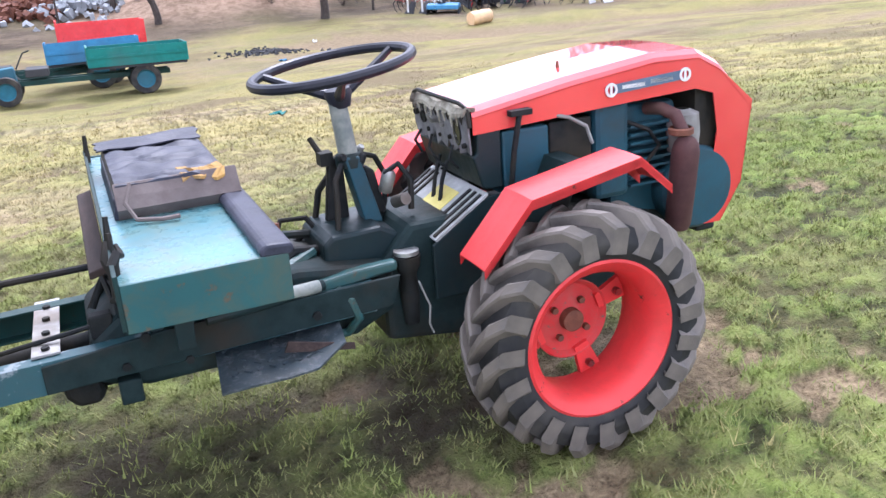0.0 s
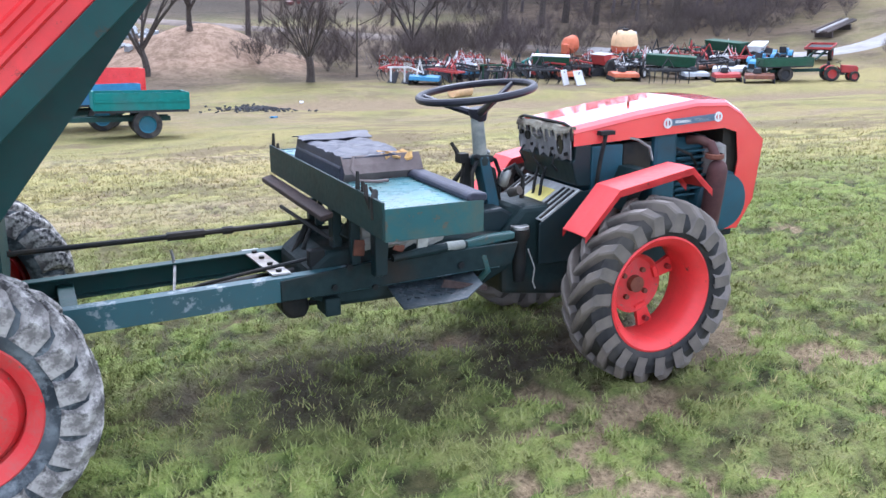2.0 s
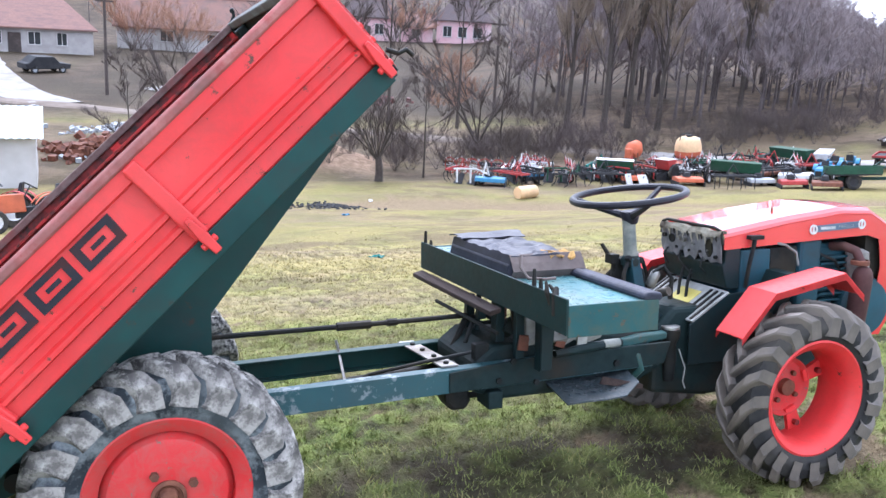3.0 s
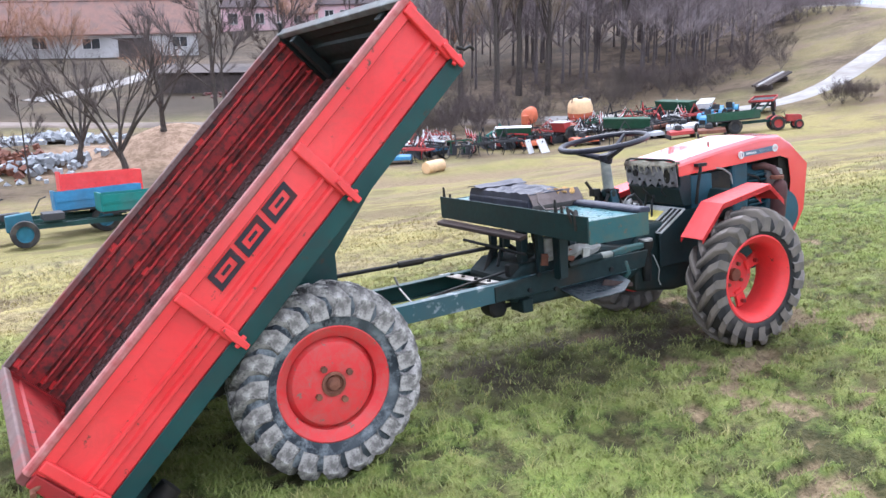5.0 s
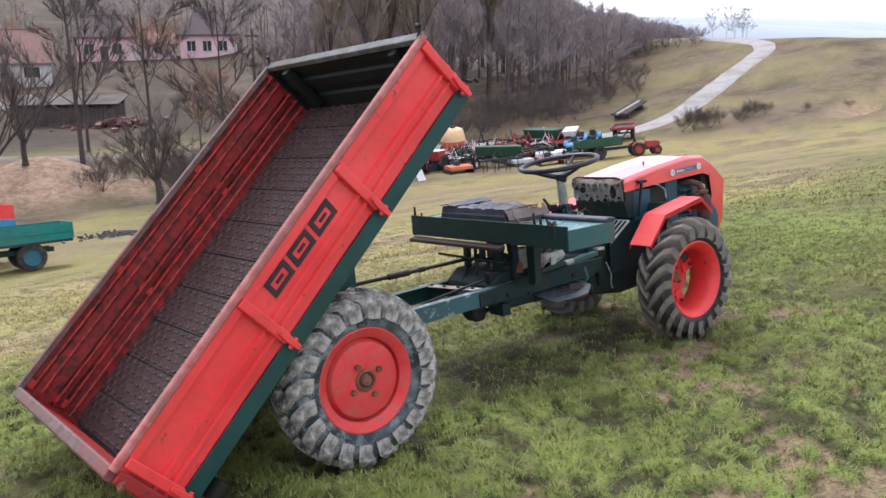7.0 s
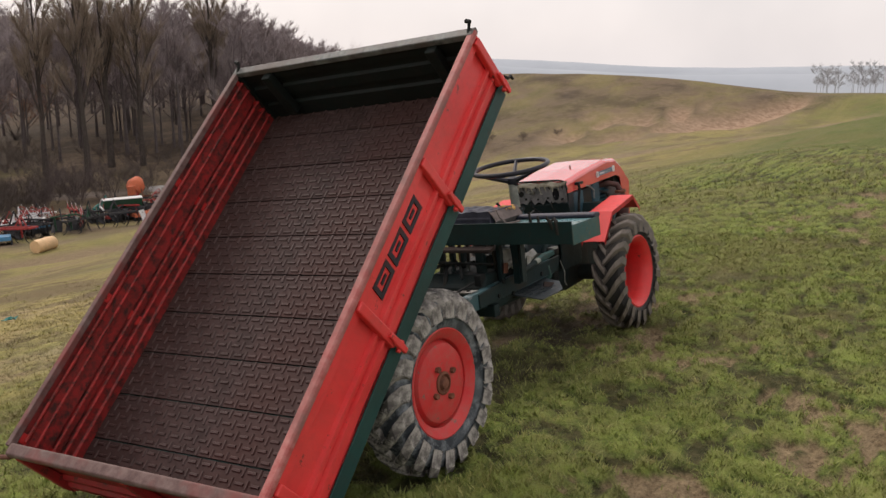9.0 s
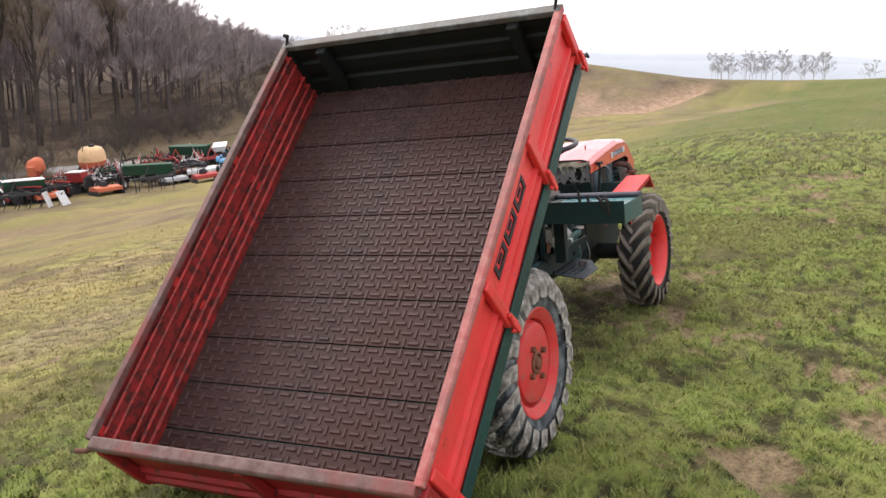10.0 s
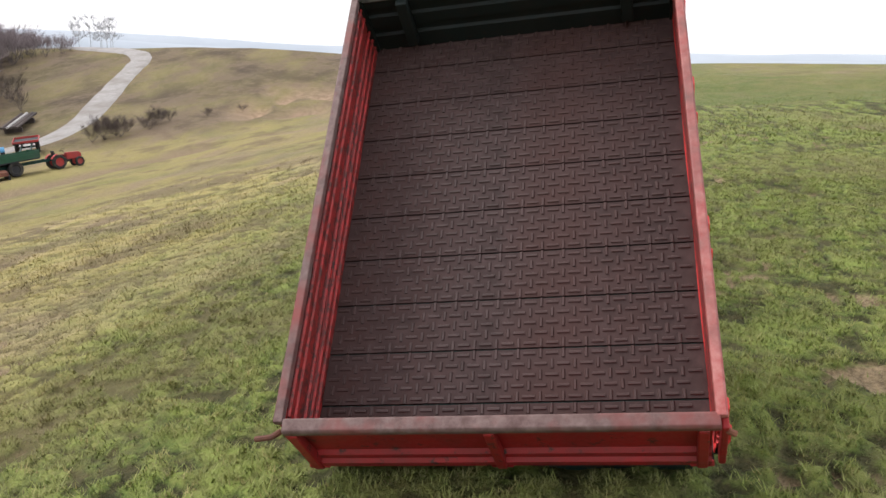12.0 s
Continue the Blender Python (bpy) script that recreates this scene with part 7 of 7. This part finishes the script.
# trailed sprayer with a cream and orange tank
sp = thing("sprayer", spot(28.4, 39.6, 205) @ Matrix.Diagonal((0.74, 0.74, 0.85, 1)), "trailed field sprayer with cream and orange tank", "sprayer")
part("tank", Shape().lathe([(0, 0.62), (0.7, 0.66), (0.93, 0.9), (0.97, 1.2)], pose(0, 0, 0), 28), ORANGE, sp, "orange lower half of the tank")
tk = part("tank_top", Shape().lathe([(0.97, 1.2), (0.96, 1.5), (0.85, 1.85), (0.6, 2.05), (0.3, 2.1), (0, 2.1)], pose(0, 0, 0), 28), CREAM, sp, "cream upper half of the tank")
part("lid", Shape().disc(0.22, 2.09, pose(0.1, 0.1, 0), 16, 0.12), FIELD_DARK, tk)
part("rail", Shape().tube([(-0.7, -0.3, 1.95), (-0.5, -0.3, 2.25), (0.5, -0.3, 2.25), (0.75, -0.3, 1.9)], 0.035, 6), FIELD_DARK, tk)
part("pump", Shape().box(-1.2, -0.85, -0.3, 0.3, 0.7, 1.9), FIELD_WHITE, sp, bevel=0.04)
part("frame", Shape().box(-1.3, 1.9, -0.4, 0.4, 0.5, 0.62), ORANGE, sp, bevel=0.02)
for sgn in (-1, 1):
    wheel_parts(sp, 0, sgn * 0.85, 0.5, 0.22, FIELD_WHITE)

# cement mixer
mx = thing("cement_mixer", spot(25.4, 40.3, 30) @ Matrix.Diagonal((0.9, 0.9, 0.9, 1)), "orange cement mixer tilted on its stand", "cement mixer")
dm = pose(0, 0, 1.25, 0, 55, 0)
part("drum", Shape().lathe([(0, -0.5), (0.3, -0.48), (0.52, -0.1), (0.52, 0.1), (0.3, 0.55), (0.27, 0.55), (0.48, 0.08)], dm, 22), ORANGE, mx)
part("motor_box", Shape().box(-0.75, -0.35, -0.2, 0.2, 0.8, 1.35), ORANGE, mx, bevel=0.03)
for a, b in ((-0.5, -0.4), (-0.5, 0.4), (0.45, 0.0)):
    part("leg", Shape().tube([(a * 0.6, b * 0.4, 1.1), (a, b, 0.0)], 0.03, 6), FIELD_DARK, mx)
for sgn in (-1, 1):
    wheel_parts(mx, -0.5, sgn * 0.42, 0.2, 0.08, FIELD_RED)


def tiller(x, y, turn, paint, label, width=1.8, tines=7):
    """Cultivator: cross bars with curved tines and a headstock."""
    ob = thing("cultivator", spot(x, y, turn), label, "farm implement", "implements in the field")
    for k in range(2):
        part("cross_bar", Shape().box(-0.4 + 0.6 * k, -0.32 + 0.6 * k, -width / 2, width / 2, 0.6, 0.68), paint, ob)
    for k in range(2):
        part("side_bar", Shape().box(-0.4, 0.28, -width / 2 + k * (width - 0.08), -width / 2 + 0.08 + k * (width - 0.08), 0.6, 0.68), paint, ob)
    for k in range(tines):
        yy = -width / 2 + 0.1 + (width - 0.2) * k / (tines - 1)
        xx = -0.36 + 0.6 * (k % 2)
        part("tine", Shape().tube([(xx, yy, 0.62), (xx - 0.18, yy, 0.42), (xx - 0.1, yy, 0.14), (xx + 0.08, yy, -0.02)], [0.025, 0.025, 0.022, 0.012], 5), FIELD_DARK, ob)
    part("headstock", Shape().tube([(0.25, -0.3, 0.66), (0.3, 0, 1.15), (0.25, 0.3, 0.66)], 0.035, 6), paint, ob)
    return ob


def plough(x, y, turn, paint, label):
    ob = thing("plough", spot(x, y, turn), label, "plough", "implements in the field")
    part("beam", Shape().tube([(-1.0, -0.2, 0.75), (0.2, 0.1, 0.8), (0.9, 0.2, 0.6)], 0.05, 6), paint, ob)
    for k in range(2):
        ox, oy = -0.8 + 0.75 * k, -0.2 + 0.22 * k
        part("leg", Shape().box(ox - 0.04, ox + 0.04, oy - 0.03, oy + 0.03, 0.1, 0.75), paint, ob)
        part("mouldboard", Shape().sheet([[(ox - 0.3 + 0.2 * i, oy + 0.04 + 0.10 * j + 0.05 * (3 - i) * j, 0.02 + 0.17 * j) for j in range(4)] for i in range(4)], 0.02, (0, 1, 0)), FIELD_DARK, ob)
    part("headstock", Shape().tube([(0.9, -0.25, 0.5), (0.9, 0.05, 1.15), (0.9, 0.4, 0.5)], 0.04, 6), paint, ob)
    wheel_parts(ob, 0.3, 0.55, 0.25, 0.08, FIELD_WHITE)
    return ob


def rake(x, y, turn, paint, label):
    """Finger-wheel rake: spoked rings on a slanted bar."""
    ob = thing("hay_rake", spot(x, y, turn), label, "hay rake", "implements in the field")
    part("beam", Shape().tube([(-0.9, -0.5, 0.75), (0.9, 0.5, 0.75)], 0.04, 6), paint, ob)
    part("drawbar", Shape().tube([(0.9, 0.5, 0.75), (1.3, -0.2, 0.4)], 0.035, 6), paint, ob)
    for k in range(3):
        c = Vector((-0.7 + 0.65 * k, -0.5 + 0.4 * k, 0.55))
        m = Matrix.Translation(c) @ pose(0, 0, 0, 78, 0, 20)
        ring = part("finger_wheel", Shape().tube([m @ Vector((0.42 * math.cos(a), 0.42 * math.sin(a), 0)) for a in [2 * math.pi * i / 18 for i in range(19)]], 0.022, 5, caps=False), FIELD_RED, ob)
        for i in range(8):
            a = 2 * math.pi * i / 8
            part("finger", Shape().tube([m @ Vector((0.05 * math.cos(a), 0.05 * math.sin(a), 0)), m @ Vector((0.56 * math.cos(a), 0.56 * math.sin(a), 0.03))], 0.011, 4), FIELD_WHITE, ring)
    return ob


def hopper(x, y, turn, paint, label, length=2.4, lid=None):
    """Seed drill or spreader: a long tapering hopper on two wheels."""
    ob = thing("seed_drill", spot(x, y, turn), label, "seed drill", "implements in the field")
    part("hopper", Shape().prism([(-0.18, 0.55), (0.18, 0.55), (0.38, 1.05), (-0.38, 1.05)], -length / 2, length / 2, "y"), paint, ob, bevel=0.02)
    part("lid", Shape().box(-0.4, 0.4, -length / 2 - 0.02, length / 2 + 0.02, 1.055, 1.09), lid or paint, ob)
    part("frame", Shape().box(-0.5, 0.6, -0.06, 0.06, 0.42, 0.52), FIELD_DARK, ob)
    for k in range(7):
        yy = -length / 2 + 0.2 + (length - 0.4) * k / 6
        part("coulter", Shape().tube([(0, yy, 0.55), (-0.15, yy, 0.3), (-0.3, yy, 0.02)], 0.025, 5), FIELD_DARK, ob)
    for sgn in (-1, 1):
        wheel_parts(ob, 0.05, sgn * (length / 2 + 0.12), 0.42, 0.12, FIELD_DARK)
    return ob


def mower(x, y, turn, paint, label, length=2.0):
    """Low mower deck or harrow frame lying on the grass."""
    ob = thing("mower", spot(x, y, turn), label, "mower", "implements in the field")
    part("deck", Shape().prism([(-0.5, 0.18), (0.5, 0.18), (0.45, 0.36), (0.1, 0.42), (-0.45, 0.36)], -length / 2, length / 2, "y"), paint, ob, bevel=0.03)
    part("gear_case", Shape().lathe([(0.0, 0.4), (0.2, 0.42), (0.16, 0.62), (0.0, 0.66)], pose(0, 0.1, 0), 14), FIELD_DARK, ob)
    for sgn in (-1, 1):
        part("skid", Shape().box(-0.55, 0.55, sgn * (length / 2) - 0.03, sgn * (length / 2) + 0.03, 0.0, 0.2), FIELD_DARK, ob)
    part("hitch", Shape().tube([(0.4, -0.3, 0.36), (0.75, 0, 0.9), (0.4, 0.3, 0.36)], 0.03, 6), FIELD_DARK, ob)
    return ob


tiller(16.4, 36.4, 20, FIELD_RED, "red cultivator on trampled grass")
mower(15.4, 36.6, 60, FIELD_BLUE, "blue mower deck on dry grass", 1.4)
plough(17.6, 37.4, 100, FIELD_DARK, "dark iron plough on the grass")
tiller(18.6, 36.0, 150, FIELD_DARK, "dark tined cultivator with red frame remnants", 1.5, 5)
mower(18.4, 38.8, 10, FIELD_BLUE, "blue sheet-metal mower in the row", 1.5)
rake(20.6, 38.8, 40, FIELD_RED, "red and white finger-wheel hay rake")
rake(19.4, 40.2, 70, FIELD_RED, "old red hay rake with white fingers in the row")
plough(21.9, 38.6, 30, FIELD_TEAL, "teal plough standing among implements")
hopper(22.6, 37.6, 60, FIELD_GREEN, "green seed drill in the machine row", 1.8, FIELD_WHITE)
mower(23.2, 36.8, 70, ORANGE, "orange mower deck on the grass", 1.2)
tiller(20.9, 35.6, 90, FIELD_DARK, "dark rusty cultivator on the grass", 1.6, 6)
mower(25.3, 35.2, 75, ORANGE, "low orange harrow frame lying on the grass", 1.3)
hopper(25.2, 37.0, 20, FIELD_RED, "red and white box spreader", 0.8, FIELD_WHITE)
hopper(28.2, 35.4, 50, FIELD_GREEN, "dark green seed drill with open hopper", 2.4)
tiller(26.4, 33.2, 60, FIELD_DARK, "dark spring-tine cultivator on grass", 2.0)
mower(28.8, 34.2, 70, PALE_GREY, "pale grey sheet-metal mower", 1.2)
mower(29.2, 32.4, 60, FIELD_RED, "red drum mower on dry grass", 1.2)
mower(29.9, 31.0, 50, RUST, "rusty iron plank frame on the grass", 1.3)
for x, y, trn, mat_, fn, lab in ((28.6, 38.0, 20, FIELD_WHITE, rake, "hay rake with white fingers in the row"), (30.0, 37.4, 60, FIELD_GREEN, tiller, "green cultivator among other implements"), (31.0, 39.0, 110, FIELD_DARK, plough, "dark plough behind the drill"),
                                 (31.8, 37.0, 40, FIELD_RED, plough, "red plough pointing upwards"), (32.4, 38.6, 150, FIELD_RED, tiller, "red cultivator in the back row"), (30.6, 35.4, 80, FIELD_DARK, tiller, "dark cultivator in the machine row"),
                                 (33.2, 36.6, 30, FIELD_RED, rake, "red hay rake in the back row"), (31.6, 34.6, 45, FIELD_WHITE, mower, "white-painted mower in the row"), (33.0, 35.2, 75, FIELD_RED, tiller, "small red cultivator in the row"), (34.0, 38.0, 10, FIELD_GREEN, hopper, "green drill in the back row"),
                                 (29.4, 36.4, 120, FIELD_DARK, plough, "old black plough on dry grass"), (34.6, 36.2, 130, FIELD_WHITE, hopper, "white fertiliser spreader in the row")):
    fn(x, y, trn, mat_, lab)
small_tractor(32.4, 33.9, 215, FIELD_BLUE, FIELD_WHITE, "blue tractor in the machine row", False, 0.8)
small_tractor(33.9, 34.9, 200, FIELD_BLUE, FIELD_BLUE, "pale blue tractor in the machine row", False, 0.8)
small_tractor(35.4, 35.2, 40, FIELD_BLUE, FIELD_RED, "blue tractor beside a red flat cart", False, 0.8)
cart(38.0, 35.2, 215, FIELD_RED, FIELD_RED, "red flat cart behind the tractors", 2.0, 1.3, 0.10, front=False)
cart(31.4, 31.0, 332, FIELD_GREEN, FIELD_DARK, "green farm trailer hitched to a small tractor", 2.2, 1.3, 0.34, front=False)
small_tractor(33.2, 29.7, 330, FIELD_RED, FIELD_RED, "small red tractor at the end of the row", False, 0.72)

# more of the crowded row, two deep
PAINTS = ((FIELD_DARK, "dark iron"), (FIELD_RED, "faded red"), (RUST, "rusty"), (FIELD_DARK, "blackened"), (FIELD_GREEN, "dull green"), (FIELD_RED, "worn red"), (FIELD_WHITE, "dirty white"), (FIELD_DARK, "grey iron"))
BUILD = ((tiller, "cultivator"), (plough, "plough"), (tiller, "tined frame"), (rake, "hay rake"), (plough, "ridging plough"), (mower, "mower deck"))
for k in range(58):
    u = (k + RNG.uniform(-0.4, 0.4)) / 58
    paint, tint = PAINTS[int(RNG.integers(8))]
    make, what = BUILD[int(RNG.integers(6))]
    ob = make(14.6 + 20.0 * u + RNG.normal(0, 0.7), 38.2 - 0.5 * u + RNG.normal(0, 1.1), RNG.uniform(0, 360), paint, f"{tint} {what} crowded among other farm machines")
    ob.matrix_basis = ob.matrix_basis @ Matrix.Diagonal((0.85, 0.85, 0.95, 1))

# white boards, lying drum, scraps
for k, (x, y, trn, tilt) in enumerate(((21.9, 34.9, 35, 18), (22.6, 34.7, 20, 25))):
    ob = thing("board", spot(x, y, trn), "white board leaning among the machines", "board", "white boards")
    m = pose(0, 0, 0, -tilt, 0, 0)
    part("panel", Shape().box(-0.32, 0.32, -0.02, 0.02, 0.0, 0.72, m), FIELD_WHITE, ob)
    part("prop", Shape().tube([(0, 0.42, 0), (0, 0.15, 0.6)], 0.02, 5), FIELD_DARK, ob)
ob = thing("drum", spot(15.2, 32.4, 15), "pale plastic drum lying in the dry grass", "drum")
part("shell", Shape().lathe([(0, -0.5), (0.26, -0.48), (0.28, -0.2), (0.27, 0), (0.28, 0.2), (0.26, 0.48), (0, 0.5)], pose(0, 0, 0.24, 0, 90, 0), 18), CREAM, ob)
part("cap", Shape().disc(0.06, 0.5, pose(0, 0, 0.24, 0, 90, 0), 10, 0.04), FIELD_DARK, ob)
pl = thing("pole_stack", spot(45.4, 41.3, 20), "grey stack of poles on low trestles beside the road", "poles")
for k in range(6):
    part("pole", Shape().tube([(-2.1, -0.45 + 0.18 * k, 0.42 + 0.05 * (k % 2)), (2.1, -0.45 + 0.18 * k, 0.46 + 0.05 * (k % 2))], 0.085, 8), PLASTER_GREY if k == 3 else PLANK, pl)
for x in (-1.4, 1.2):
    part("trestle", Shape().box(x - 0.08, x + 0.08, -0.55, 0.55, -0.05, 0.33), PLANK, pl)
# rubble heaps and scattered scrap
def heap(name, x, y, n, spread, mat_, label, size=0.25, rise=0.6):
    r = np.random.default_rng(int(x * 10 + y))
    s = Shape()
    for k in range(n):
        a, d = r.uniform(0, 6.28), abs(r.normal(0, spread))
        px, py, q = x + d * math.cos(a), y + 0.6 * d * math.sin(a), size * r.uniform(0.4, 1.2)
        hz = gz(px, py) + max(0, 0.8 - d / (spread * 2)) * rise
        m = pose(px, py, hz, *r.uniform(0, 90, 3))
        s.box(-q / 2, q / 2, -q / 3, q / 3, -q / 4, q / 3, m)
    return part(name, s, mat_, None, label, kind="stuff")


tagged(heap("rubble", 1.5, 53.0, 260, 2.6, PALE_GREY, "pale broken rubble along the gravel road", 0.45), category="rubble")
tagged(heap("rubble", 18.5, 69.0, 160, 2.2, RUST_RAIL, "heap of broken bricks and boards by the barn", 0.5), category="rubble")
tagged(heap("rubble", -1.5, 46.0, 160, 2.0, RUST, "red scrap iron beside the shed", 0.5), category="scrap")
tagged(heap("rubble", 0.6, 45.0, 160, 1.8, PALE_GREY, "grey rubble beside the shed", 0.4), category="rubble")
tagged(heap("clods", 6.2, 30.5, 420, 0.9, FIELD_DARK, "dark ash patch in the dry grass", 0.10, 0.03), category="ash")
car = thing("car", spot(-5.8, 82.0, 30), "dark old car parked on the house drive", "car")
part("body", Shape().prism([(-1.9, 0.35), (1.9, 0.35), (1.95, 0.75), (1.0, 0.85), (0.5, 1.35), (-1.0, 1.38), (-1.6, 0.9), (-1.95, 0.8)], -0.8, 0.8), FIELD_DARK, car, bevel=0.06)
for x in (-1.2, 1.2):
    for sgn in (-1, 1):
        wheel_parts(car, x, sgn * 0.75, 0.31, 0.18, PALE_GREY)
for k, (x, y, mat_) in enumerate(((6.0, 27.0, FIELD_BLUE), (2.6, 12.2, FIELD_TEAL), (8.6, 33.0, FIELD_WHITE))):
    ob = thing("litter", spot(x, y, 40 * k), "small crumpled scrap of plastic in the grass", "litter", "litter in the grass")
    part("scrap", Shape().sheet([[(-0.12 + 0.06 * i, -0.08 + 0.05 * j, 0.03 + 0.03 * math.sin(i * 2 + j * 3)) for j in range(4)] for i in range(5)], 0.01, (0, 0, -1)), mat_, ob)
# village power poles
for x, y in ((27.5, 64), (-1, 69)):
    ob = thing("utility_pole", pose(x, y, gz(x, y)), "grey wooden utility pole by the road", "utility pole", "utility poles")
    part("shaft", Shape().tube([(0, 0, -0.3), (0, 0, 7.0)], [0.13, 0.09], 8), PLANK, ob)
    part("cross_arm", Shape().box(-0.6, 0.6, -0.05, 0.05, 6.5, 6.62), PLANK, ob)
